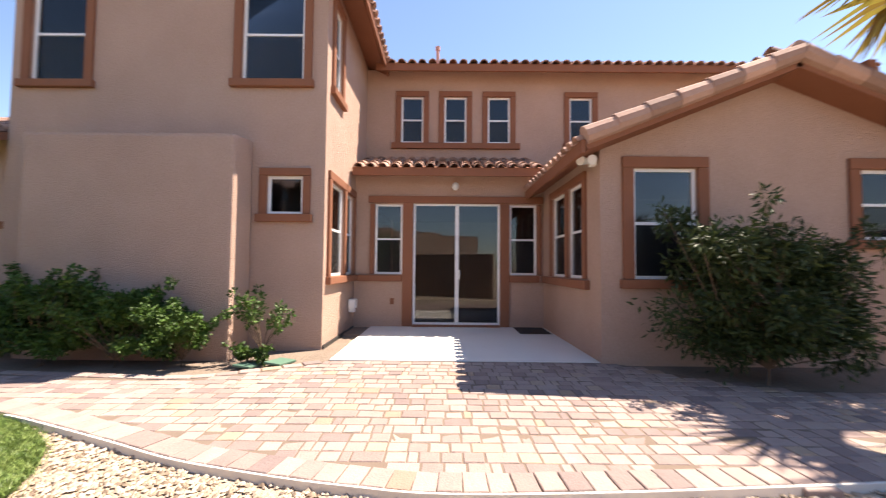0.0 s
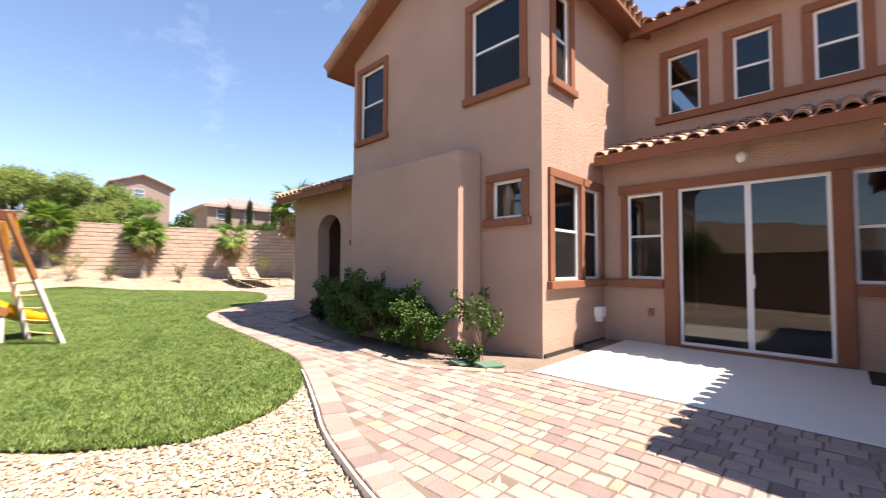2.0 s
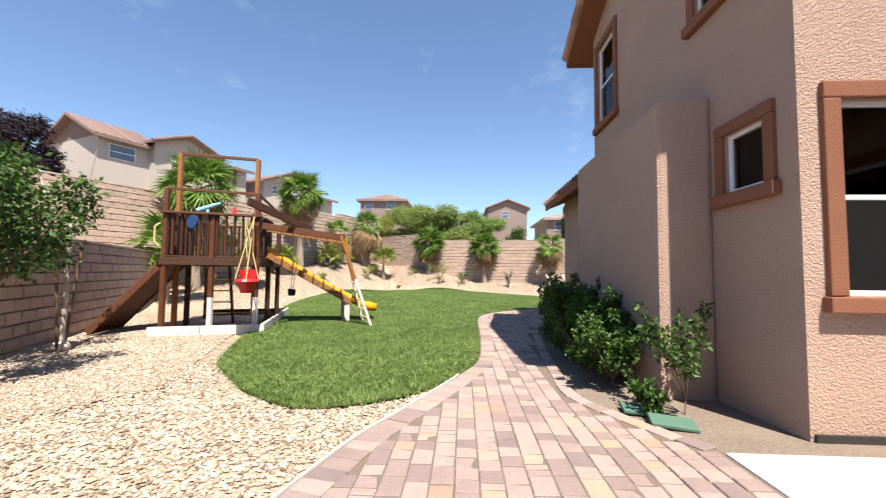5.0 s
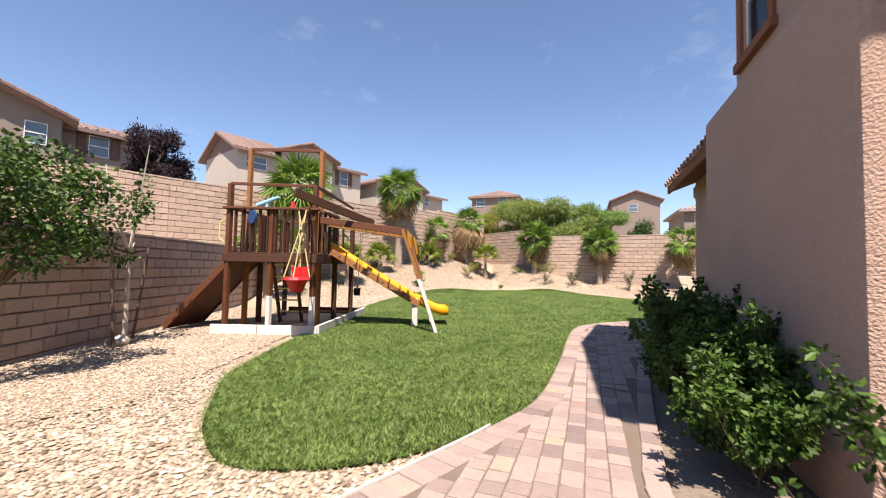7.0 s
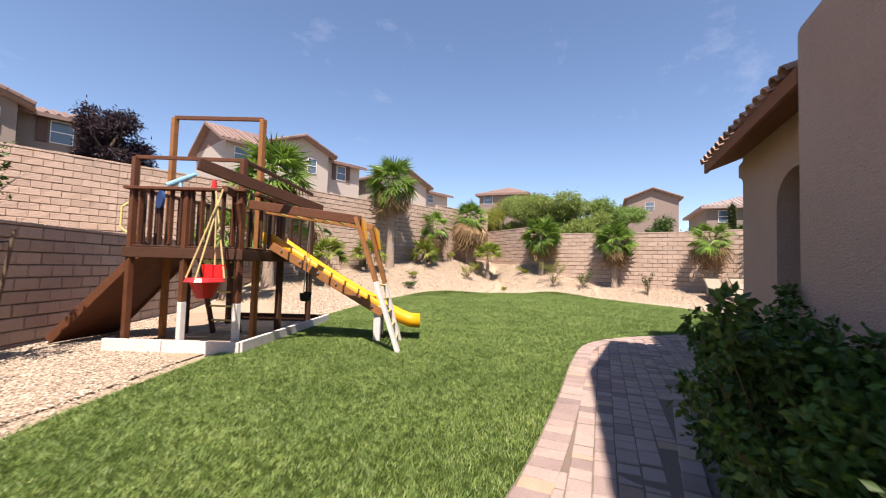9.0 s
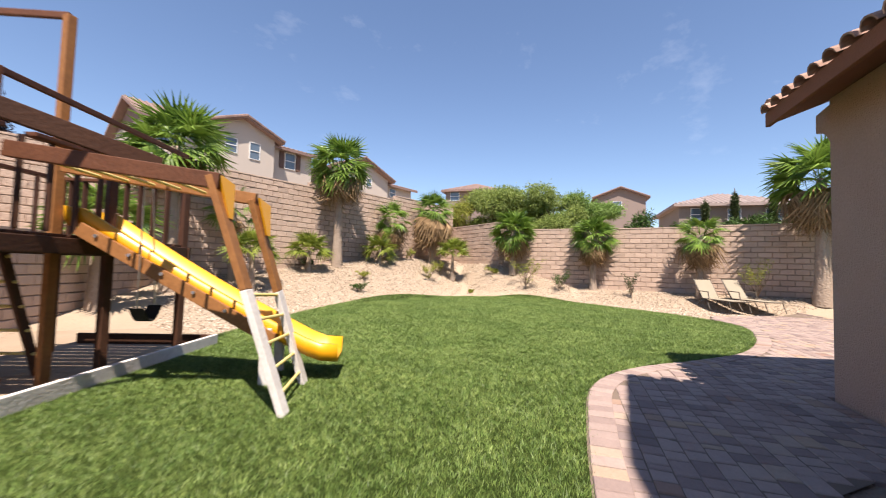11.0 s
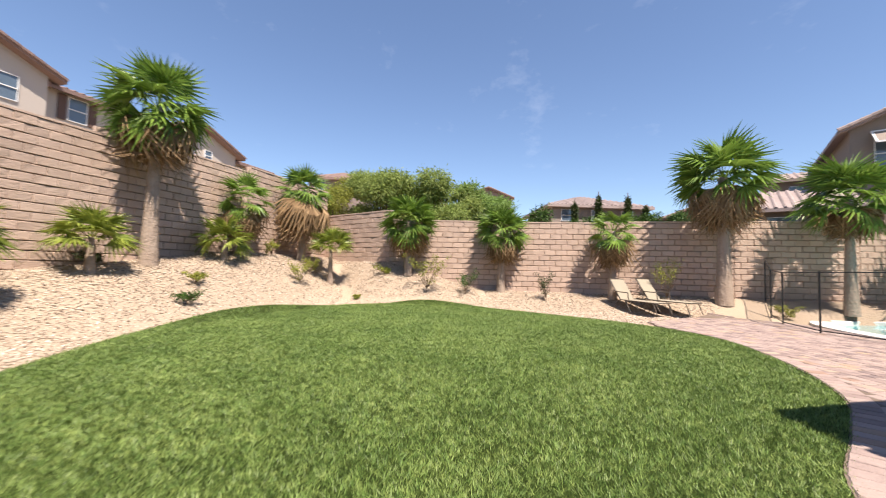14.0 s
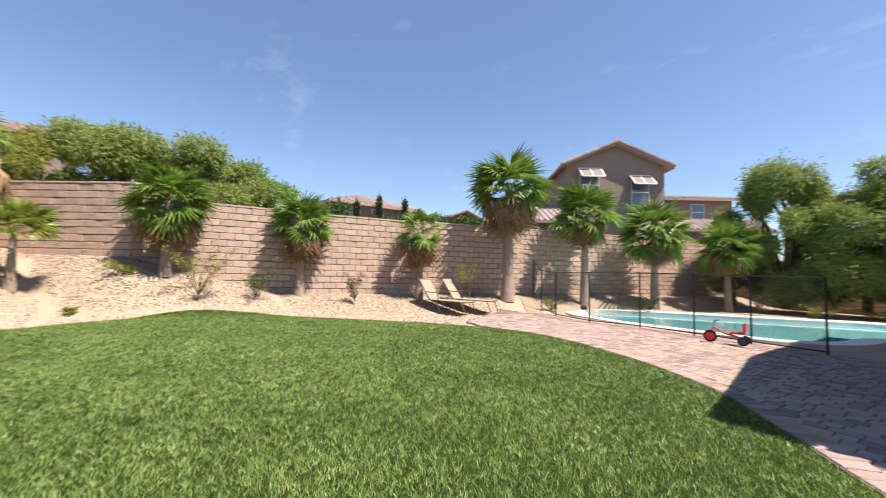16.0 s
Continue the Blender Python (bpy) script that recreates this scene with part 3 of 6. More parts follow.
window(WS, *side_holes[2])
house_wall("wall_wing_west", facing(-5.55, 0, -90), -16, -6.57, -0.3, 6.25, [])

# stucco alcove box against the wing
bm = bmesh.new()
box(bm, -4.7, -1.63, 5.775, 6.369, -0.3, 3.25, 0.055)
for v in bm.verts:
    if v.co.z > 3 and v.co.y > 6.2:
        v.co.z += 0.06
tagged(part("wall_alcove", bm, STUCCO, None, smooth=False), "tan stucco alcove projecting from the house wall", "wall", kind="structure")

# recessed back wall with the sliding door
BW = facing(0, 8.55, 0)
back_holes = [(-0.06, 0.52, 1.18, 2.66), (0.75, 2.58, 0.13, 2.68), (2.78, 3.35, 1.18, 2.66)]
house_wall("wall_patio", BW, -0.49, 3.7, -0.3, 3.5, back_holes)
window(BW, *back_holes[0], sill=False, trim=0.1, top=False, sides=(True, False))
window(BW, *back_holes[2], sill=False, trim=0.1, top=False, sides=(False, True))
window(BW, *back_holes[1], sill=False, trim=0, slider=True, label="white-framed two-panel glass sliding door, closed")
band("trim", BW, -0.2, 3.49, -0.052, 0, 2.685, 2.83)
band("trim", BW, 0.53, 0.745, -0.048, 0, 0.1, 2.682)
band("trim", BW, 2.585, 2.775, -0.048, 0, 0.1, 2.682)
band("trim", BW, -0.4, 0.527, -0.085, 0, 1.03, 1.165)
band("trim", BW, 2.78, 3.4, -0.085, 0, 1.03, 1.165)
band("threshold", BW, 0.75, 2.58, -0.06, 0.1, 0.0, 0.128)

# right single-storey wing
RF = facing(0, 5.45, 0)
r_holes = [(3.94, 4.8, 1.2, 2.7), (6.98, 7.9, 1.75, 2.7)]
house_wall("wall_bedroom_front", RF, 3.5, 8.3, -0.3, 3.0, r_holes, extra=[(3.5, 0, 3.0), (8.3, 0, 3.0), (5.88, 0, 4.0)])
window(RF, *r_holes[0], trim=0.15)
window(RF, *r_holes[1], trim=0.15)
RS = facing(3.5, 0, -90)
rs_holes = [(-7.82, -7.0, 1.18, 2.66), (-6.82, -6.08, 1.18, 2.66)]
house_wall("wall_bedroom_side", RS, -8.55, -5.65, -0.3, 3.0, rs_holes)
window(RS, *rs_holes[0], sill=False, trim=0.12, sides=(True, False))
window(RS, *rs_holes[1], sill=False, trim=0.12)
band("trim", RS, -8.4, -5.85, -0.085, 0, 1.03, 1.165)

# upper storey behind
UF = facing(0, 9.65, 0)
u_holes = [(0.34, 0.88, 4.32, 5.45), (1.38, 1.92, 4.32, 5.45), (2.43, 2.97, 4.32, 5.45), (4.4, 4.95, 4.32, 5.45)]
house_wall("wall_upper", UF, -0.489, 11.0, 3.0, 6.1, u_holes)
for h in u_holes[:3]:
    window(UF, *h, sill=False, trim=0.13)
window(UF, *u_holes[3], trim=0.13)
band("trim", UF, 0.12, 3.2, -0.085, 0, 4.17, 4.31)
# room shells behind the glass; their dark colour stands in for dimness
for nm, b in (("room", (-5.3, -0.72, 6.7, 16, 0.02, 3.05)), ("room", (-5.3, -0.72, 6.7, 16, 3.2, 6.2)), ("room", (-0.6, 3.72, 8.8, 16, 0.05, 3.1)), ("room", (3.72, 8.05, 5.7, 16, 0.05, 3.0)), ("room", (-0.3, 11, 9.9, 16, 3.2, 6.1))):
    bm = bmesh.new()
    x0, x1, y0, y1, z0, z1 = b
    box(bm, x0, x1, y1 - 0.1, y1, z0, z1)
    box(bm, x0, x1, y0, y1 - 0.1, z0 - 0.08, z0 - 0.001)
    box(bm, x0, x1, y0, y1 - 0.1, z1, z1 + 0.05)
    tagged(part("interior_shell", bm, ROOM, None), "plain room shell behind the glass, dimness put into its dark colour", "room", kind="structure")
for nm, m, b in (("wall_east", None, (8.1, 8.3, 5.66, 16, -0.3, 3.0)), ("wall_rear", None, (-8.8, 11, 16, 16.2, -0.3, 6.1)), ("wall_upper_east", None, (10.8, 11, 9.86, 16, 3.0, 6.1))):
    bm = bmesh.new()
    box(bm, *b)
    tagged(part(nm, bm, STUCCO, None), "tan stucco house wall", "wall", kind="structure")

# porch with an arch
PF = facing(0, 6.6, 0)
bm = bmesh.new()
ax0, ax1, zs, zt = -7.62, -6.45, 2.32, 2.74
wall_mesh(bm, PF, -9.0, -5.56, -0.3, 3.38, [(ax0, ax1, -0.3, zt)], 0.35)
cx, rx = (ax0 + ax1) / 2, (ax1 - ax0) / 2
arc = [(cx + rx * math.cos(a), zs + (zt - zs) * math.sin(a)) for a in np.linspace(0, math.pi, 17)]
for side in (0, 1):
    half = arc[:9] if side == 0 else arc[8:]
    cor = (ax1, zt) if side == 0 else (ax0, zt)
    prism(bm, [(cor[0], 6.6, cor[1])] + [(p[0], 6.6, p[1]) for p in half], (0, 0.35, 0))
bmesh.ops.remove_doubles(bm, verts=bm.verts, dist=0.001)
tagged(part("wall_porch", bm, STUCCO, None), "tan stucco porch wall with an arched opening", "wall", kind="structure")
house_wall("wall_porch_west", facing(-9.0, 0, -90), -16, -6.95, -0.3, 3.38, [], extra=[(-16, 0, 3.38), (-6.95, 0, 3.38), (-6.95, 0, 3.5), (-10.4, 0, 4.88), (-16, 0, 4.88)])
house_wall("wall_porch_inner", facing(0, 9.0, 0), -8.79, -5.56, -0.3, 3.4, [])
bm = bmesh.new()
curve = [(-9.0 - 0.28 * (1 - math.cos(k * math.pi / 16)), 2.72 + 0.36 * math.sin(k * math.pi / 16)) for k in range(9)]
prism(bm, [(x, 6.62, z) for x, z in curve + [(-9.3, 3.1), (-9.3, 3.3), (-9.001, 3.34)]], (0, 0.32, 0))
tagged(part("corbel", bm, STUCCO, None), "tan stucco corbel under the porch eave", "trim", kind="structure")
bm = bmesh.new()
box(bm, -8.2, -7.35, 8.9, 8.995, 0.1, 2.2, 0.01)
tagged(part("door_1", bm, mat("porch_door_paint", (0.09, 0.05, 0.035), (0.13, 0.075, 0.05), 0.6, 30, 3, 0.1), None), "dark brown porch door, closed", "door", kind="structure")
band("trim", PF, -5.98, -5.62, -0.05, 0, 1.9, 2.02)


# ---- roofs ----
def roof(name, eave, along, up, width, length, label, pieces=False, eave_board=True, thick=0.12, tile_from=0.0, tile_mat=None, rng_seed=3):
    """A pitched roof plane: boarding, a fascia and barrel tiles in courses. eave: corner; along, up: unit vectors."""
    along, up, eave = Vector(along).normalized(), Vector(up).normalized(), Vector(eave)
    nrm = along.cross(up)
    if nrm.z < 0:
        nrm = -nrm
    r = thing(name, label, "roof", kind="structure")
    bm = bmesh.new()
    c = [eave, eave + along * width, eave + along * width + up * length, eave + up * length]
    prism(bm, [p - nrm * thick for p in c], nrm * thick)
    part("roof_deck", bm, TRIM, r, "brown boarded eave")
    if eave_board:
        bm = bmesh.new()
        a = eave - up * 0.03 - nrm * 0.06
        beam(bm, a, a + along * width, 0.05, 0.17, 0.008)
        part("fascia", bm, TRIM, r, "brown painted fascia board")
    rng = random.Random(rng_seed)
    pitch, row = 0.235, 0.36
    nx, ny = int(width / pitch), int(math.ceil((length - tile_from) / row))
    seg = 6
    prof = [(0.098 * math.cos(t), 0.085 * math.sin(t)) for t in np.linspace(0, math.pi, seg + 1)]

    def tile_geo():
        v, f = [], []
        for k, (yy, s, lift) in enumerate(((-0.05, 1.0, 0.03), (0.40, 0.86, 0.0))):
            for (px, pz) in prof:
                v.append((px * s, yy, pz * s + lift))
            for (px, pz) in prof:
                v.append((px * s * 0.84, yy, pz * s * 0.8 + lift))
        n = seg + 1
        for i in range(seg):
            f.append((i, i + 1, 2 * n + i + 1, 2 * n + i))
            f.append((n + i + 1, n + i, 3 * n + i, 3 * n + i + 1))
            f.append((i + 1, i, n + i, n + i + 1))
        return v, f
    tv, tf = tile_geo()
    base = Matrix((along, up, nrm)).transposed().to_4x4()
    spots = []
    for j in range(ny):
        for i in range(nx):
            p = eave + along * ((i + 0.5) * width / nx) + up * (tile_from + j * row - 0.02) + nrm * rng.uniform(0.0, 0.012)
            m = base.copy()
            m.translation = p
            spots.append(m @ Matrix.Rotation(rng.uniform(-0.03, 0.03), 4, "Z"))
    if pieces:
        me = bpy.data.meshes.new("roof_tile")
        me.from_pydata(tv, [], tf)
        me.materials.append(tile_mat or TILE_OB)
        for m in spots:
            o = new("roof_tile", me)
            o.parent = r
            o.matrix_basis = m
    else:
        va = np.array([(*p, 1) for p in tv])
        vs, fs = [], []
        for m in spots:
            k = len(vs) * len(tv)
            vs.append((va @ np.array(m).T)[:, :3])
            fs += [tuple(k + q for q in t) for t in tf]
        tagged(pydata("roof_tiles", np.concatenate(vs).tolist(), fs, tile_mat or TILE, r), kind="stuff")
    return r


def ridge(name, pts, parent=None, r=0.11):
    bm = bmesh.new()
    for a, b in zip(pts, pts[1:]):
        a, b = Vector(a), Vector(b)
        n = max(1, int((b - a).length / 0.38))
        for i in range(n):
            p, q = a.lerp(b, i / n), a.lerp(b, (i + 1.12) / n)
            rod(bm, p + Vector((0, 0, 0.015)), q, r, r * 0.88, 10)
    return tagged(part(name, bm, TILE, parent), "weathered clay ridge tiles", "roof", kind="structure")


roof("roof_patio", (-0.45, 8.1, 3.32), (1, 0, 0), (0, 1.5, 0.55), 3.85, 1.62, "clay barrel-tile lean-to roof above the patio door", pieces=True)
s = 0.44
roof("roof_wing_right", (0.0, 5.95, 6.1), (0, 1, 0), (-1, 0, s), 6.0, 3.31, "clay tile gable roof of the two-storey wing")
roof("roof_wing_left", (-6.1, 5.95, 6.1), (0, 1, 0), (1, 0, s), 6.0, 3.31, "clay tile gable roof of the two-storey wing")
roof("roof_bedroom_left", (3.14, 5.02, 2.93), (0, 1, 0), (1, 0, 0.40), 4.6, 2.93, "clay tile gable roof over the low bedroom wing", pieces=True)
roof("roof_bedroom_right", (8.58, 5.02, 2.93), (0, 1, 0), (-1, 0, 0.40), 4.6, 2.93, "clay tile gable roof over the low bedroom wing")
ridge("rake_tiles", [(3.14, 5.02, 2.98), (5.86, 5.02, 4.07), (8.58, 5.02, 2.98)], None, 0.12)
ridge("ridge_tiles", [(5.86, 5.0, 4.11), (5.86, 9.6, 4.11)])
ridge("rake_tiles", [(-6.1, 5.95, 6.15), (-3.05, 5.95, 7.5), (0, 5.95, 6.15)])
roof("roof_main", (-0.2, 9.2, 6.02), (1, 0, 0), (0, 1, 0.42), 11.6, 4.2, "clay tile main roof of the house")
roof("roof_porch", (-9.22, 6.12, 3.33), (1, 0, 0), (0, 1, 0.4), 3.64, 4.6, "clay tile porch roof with brown eave", pieces=True)
ridge("rake_tiles", [(-9.17, 6.12, 3.38), (-9.17, 10.4, 5.05)])
bm = bmesh.new()
box(bm, -9.25, 0, 10.5, 16.2, 5.1, 5.15)
box(bm, -6.0, 11, 12.6, 16.2, 7.4, 7.45)
tagged(part("roof_back", bm, TRIM, None), "flat part of the house roof", "roof", kind="structure")
# purlin end under the low gable
bm = bmesh.new()
beam(bm, (6.75, 5.0, 3.92), (6.75, 5.44, 3.92), 0.1, 0.14)
tagged(part("rafter_tail", bm, TRIM, None), "brown timber outlooker under the gable", "trim", kind="structure")
bm = bmesh.new()
rod(bm, (1.2, 10.2, 6.2), (1.2, 10.2, 6.95), 0.04)
rod(bm, (1.2, 10.2, 6.9), (1.2, 10.2, 7.0), 0.06)
tagged(part("vent_pipe", bm, mat("pink_painted_pipe", (0.45, 0.24, 0.2), (0.52, 0.3, 0.25), 0.7, 20, 3, 0.1), None), "pink painted roof vent pipe", "vent pipe")


# ---- block walls ----
def block_geo(l, h, rng):
    """A split-face block: rough bulging front, in local x (along), y (-out), z."""
    x0, x1, z0, z1 = -l / 2 + 0.0015, l / 2 - 0.0015, 0.007, h - 0.007
    out = rng.uniform(-0.002, 0.012)
    v = [(x0, 0.05, z0), (x1, 0.05, z0), (x1, 0.05, z1), (x0, 0.05, z1)]
    b = 0.012
    v += [(x0, -0.004, z0), (x1, -0.004, z0), (x1, -0.004, z1), (x0, -0.004, z1)]
    for i in range(3):
        for j in range(2):
            v.append((x0 + b + (x1 - x0 - 2 * b) * i / 2, -0.014 - out - rng.uniform(0, 0.014), z0 + b + (z1 - z0 - 2 * b) * j))
    f = [(0, 1, 5, 4), (1, 2, 6, 5), (2, 3, 7, 6), (3, 0, 4, 7),
         (4, 5, 12, 10, 8), (7, 9, 11, 13, 6), (4, 8, 9, 7), (5, 6, 13, 12), (8, 10, 11, 9), (10, 12, 13, 11)]
    return v, f


rngb = random.Random(11)
BLOCK_SHAPES = {}
for key, ln in (("whole", 0.4), ("half", 0.2)):
    BLOCK_SHAPES[key] = []
    for k in range(6):
        me = bpy.data.meshes.new("block")
        v, f = block_geo(ln, 0.2, rngb)
        me.from_pydata(v, [], f)
        me.materials.append(BLOCK_OB)
        BLOCK_SHAPES[key].append((me, v, f))


def block_wall(name, p, q, top_p, top_q, base, label, singles=None, step=0.2):
    """A running-bond wall from p to q. The top steps down in courses where its height changes."""
    p, q, top_p, top_q = Vector(q), Vector(p), top_q, top_p
    d = (q - p).normalized()
    yaw = math.degrees(math.atan2(d.y, d.x))
    n = Vector((-d.y, d.x))
    length = (q - p).length
    w = thing(name, label, "wall", kind="structure")
    cols = int(length / 0.4)
    l = length / cols
    bm = bmesh.new()
    vs, fs = [], []
    put = 0
    level0 = min(top_p, top_q)
    # backing, cut in level runs
    runs = 1 if abs(top_p - top_q) < 0.1 else max(2, int(abs(top_p - top_q) / 0.2) + 1)
    for r in range(runs):
        a, b = p + d * length * r / runs, p + d * length * (r + 1) / runs
        t = top_p + round((top_q - top_p) * (r + 0.5) / runs / 0.2) * 0.2
        m = pose(a.x, a.y, 0, 0, 0, yaw)
        box(bm, 0, length / runs, 0.03, 0.2, base, t + 0.0, 0, m)
    part("wall_core", bm, MORTAR, w, "recessed mortar and core")
    bm = bmesh.new()
    for r in range(runs):
        a = p + d * length * r / runs
        t = top_p + round((top_q - top_p) * (r + 0.5) / runs / 0.2) * 0.2
        m = pose(a.x, a.y, 0, 0, 0, yaw)
        k = max(1, int(length / runs / 0.4))
        for i in range(k):
            s0 = length / runs * i / k
            box(bm, s0 + 0.004, s0 + length / runs / k - 0.004, -0.035, 0.21, t + 0.002, t + 0.055 + rngb.uniform(0, 0.004), 0.008, m)
    part("cap_course", bm, BLOCK, w)
    for i in range(cols + 1):
        for j in range(40):
            r = min(runs - 1, int((i + 0.5) * l / length * runs))
            steps = round((top_q - top_p) * (r + 0.5) / runs / 0.2)
            off = 0.0 if (j + steps) % 2 == 0 else -0.5
            s = (i + 0.5 + off) * l
            half = False
            if off and i == 0:
                s, half = l * 0.25, True
            if off and i == cols:
                s, half = length - l * 0.25, True
            if not off and i == cols:
                continue
            c = p + d * s
            t = top_p + round((top_q - top_p) * (r + 0.5) / runs / 0.2) * 0.2
            z = t - 0.2 * (j + 1)
            if z + 0.2 < max(base, lz(c.x - n.x * -0.0, c.y) - 0.05):
                break
            me, v, f = rngb.choice(BLOCK_SHAPES["half" if half else "whole"])
            m = pose(c.x, c.y, z, 0, 0, yaw) @ Matrix.Diagonal((l / 0.4, 1, 1, 1))
            if singles and put < singles[1] and singles[0](c.x, c.y):
                o = new("block", me)
                o.parent = w
                o.matrix_basis = m
                put += 1
            else:
                k = len(vs)
                vs += [tuple(m @ Vector(a)) for a in v]
                fs += [tuple(k + a for a in g) for g in f]
    if vs:
        tagged(pydata("blocks", vs, fs, BLOCK, w), kind="stuff")
    return w


def low_y(x):
    return -3.9 + 0.47 * (x + 4.5)


# ---- plants ----
def leaf_cloud(name, blobs, n, size, material, parent, seed, ratio=0.45, droop=0.3, label="", shell=0.35):
    """Many small folded leaves in uneven clumps: blobs are (x, y, z, rx, ry, rz)."""
    g = np.random.default_rng(seed)
    b = np.array(blobs, float)
    vol = np.cbrt(b[:, 3] * b[:, 4] * b[:, 5]) ** 2
    pick = g.choice(len(b), n, p=vol / vol.sum())
    u = g.normal(size=(n, 3))
    u /= np.linalg.norm(u, axis=1)[:, None]
    r = (shell + (1 - shell) * g.random(n)) ** 0.6 * (1 + 0.16 * g.normal(size=n))
    # clumps within a blob leave gaps
    cx = np.sin(u[:, 0] * 7 + pick) * np.sin(u[:, 1] * 6 + 2 * pick) * np.sin(u[:, 2] * 7 + 3 * pick)
    r *= 1 + 0.35 * cx
    c = b[pick, :3] + u * r[:, None] * b[pick, 3:]
    d = u * 0.8 + g.normal(size=(n, 3)) * 0.7
    d[:, 2] -= droop
    d /= np.linalg.norm(d, axis=1)[:, None]
    s = np.cross(d, g.normal(size=(n, 3)))
    s /= np.linalg.norm(s, axis=1)[:, None] + 1e-6
    k = size * (0.6 + 0.8 * g.random(n))[:, None]
    nn = np.cross(d, s)
    mid = c + d * k * 0.5
    P = np.stack([c, mid + s * k * ratio * 0.5 + nn * k * 0.06, c + d * k, mid - s * k * ratio * 0.5 + nn * k * 0.06], 1).reshape(-1, 3)
    i = np.arange(n)[:, None] * 4
    F = (i + np.array([[0, 1, 2, 3]])).tolist()
    return pydata(name, P.tolist(), F, material, parent, label)


def limbs(name, base, tips, r0, parent, material=TWIG, seed=0, trunk_to=0.4):
    """A tapered trunk that forks into bent limbs reaching the given tips."""
    g = random.Random(seed)
    bm = bmesh.new()
    base = Vector(base)
    top = Vector((base.x, base.y, base.z + (sum(t[2] for t in tips) / len(tips) - base.z) * trunk_to))
    top += Vector((g.uniform(-0.05, 0.05), g.uniform(-0.05, 0.05), 0))
    rod(bm, base - Vector((0, 0, 0.05)), top, r0, r0 * 0.75)
    for t in tips:
        t = Vector(t)
        mid = top.lerp(t, 0.5) + Vector((g.uniform(-1, 1), g.uniform(-1, 1), g.uniform(-0.2, 1))) * (t - top).length * 0.12
        rod(bm, top, mid, r0 * 0.6, r0 * 0.4, 6)
        rod(bm, mid, t, r0 * 0.4, r0 * 0.15, 6)
    return part(name, bm, material, parent)


def shrub(name, at, h, w, n, leaf, material, label, category="shrub", seed=1, blobs=7, stems=5, ratio=0.5, group="", depth=None, shoots=0, lump=1.0):
    x, y = at
    z = lz(x, y)
    g = random.Random(seed)
    t = thing(name, label, category, group, at=(x, y, z))
    bl = []
    dp = depth or w
    for i in range(blobs):
        a, r = g.uniform(0, 6.28), g.uniform(0.1, 0.85) ** 0.7
        zz = g.uniform(0.25, 0.88)
        bl.append((x + math.cos(a) * w * 0.42 * r, y + math.sin(a) * dp * 0.42 * r, z + h * zz, lump * w * g.uniform(0.16, 0.3), lump * dp * g.uniform(0.16, 0.3), lump * h * g.uniform(0.12, 0.26)))
    for i in range(shoots):
        a, reach, rise = g.uniform(0, 6.28), g.uniform(0.4, 0.68), g.uniform(0.65, 1.12)
        for k in (0.72, 0.86, 1.0):
            rr = 0.075 * h * (1.25 - 0.55 * k)
            bl.append((x + math.cos(a) * w * reach * k * k, y + math.sin(a) * dp * reach * k * k, z + h * rise * k, rr, rr, rr * 1.5))
    limbs("branch", (x, y, z), [b[:3] for b in bl], max(0.006, 0.009 * h), t, seed=seed, trunk_to=0.15)
    leaf_cloud("foliage", bl, n, leaf, material, t, seed, ratio)
    return t


def fan_geo(radius, segs, spread, g, droop):
    """One palm fan: a stalk and pleated, pointed blades that split and droop at the tip."""
    v, f = [], []
    for i in range(segs):
        a = (-spread + 2 * spread * (i + 0.5) / segs)
        da = spread / segs * 1.0
        rr = radius * (0.78 + 0.22 * math.cos(a * 0.8)) * g.uniform(0.9, 1.06)
        k = len(v)
        dz = -droop * rr
        mid = 0.47 * rr
        v.append((0, 0, 0))
        v.append((math.sin(a - da) * mid, math.cos(a - da) * mid, 0.02 * radius - droop * mid * 0.25))
        v.append((math.sin(a) * mid, math.cos(a) * mid, -0.03 * radius - droop * mid * 0.25))
        v.append((math.sin(a + da) * mid, math.cos(a + da) * mid, 0.02 * radius - droop * mid * 0.25))
        v.append((math.sin(a) * rr, math.cos(a) * rr, dz * g.uniform(0.5, 1.2)))
        f += [(k, k + 1, k + 2), (k, k + 2, k + 3), (k + 1, k + 4, k + 2), (k + 2, k + 4, k + 3)]
    return v, f


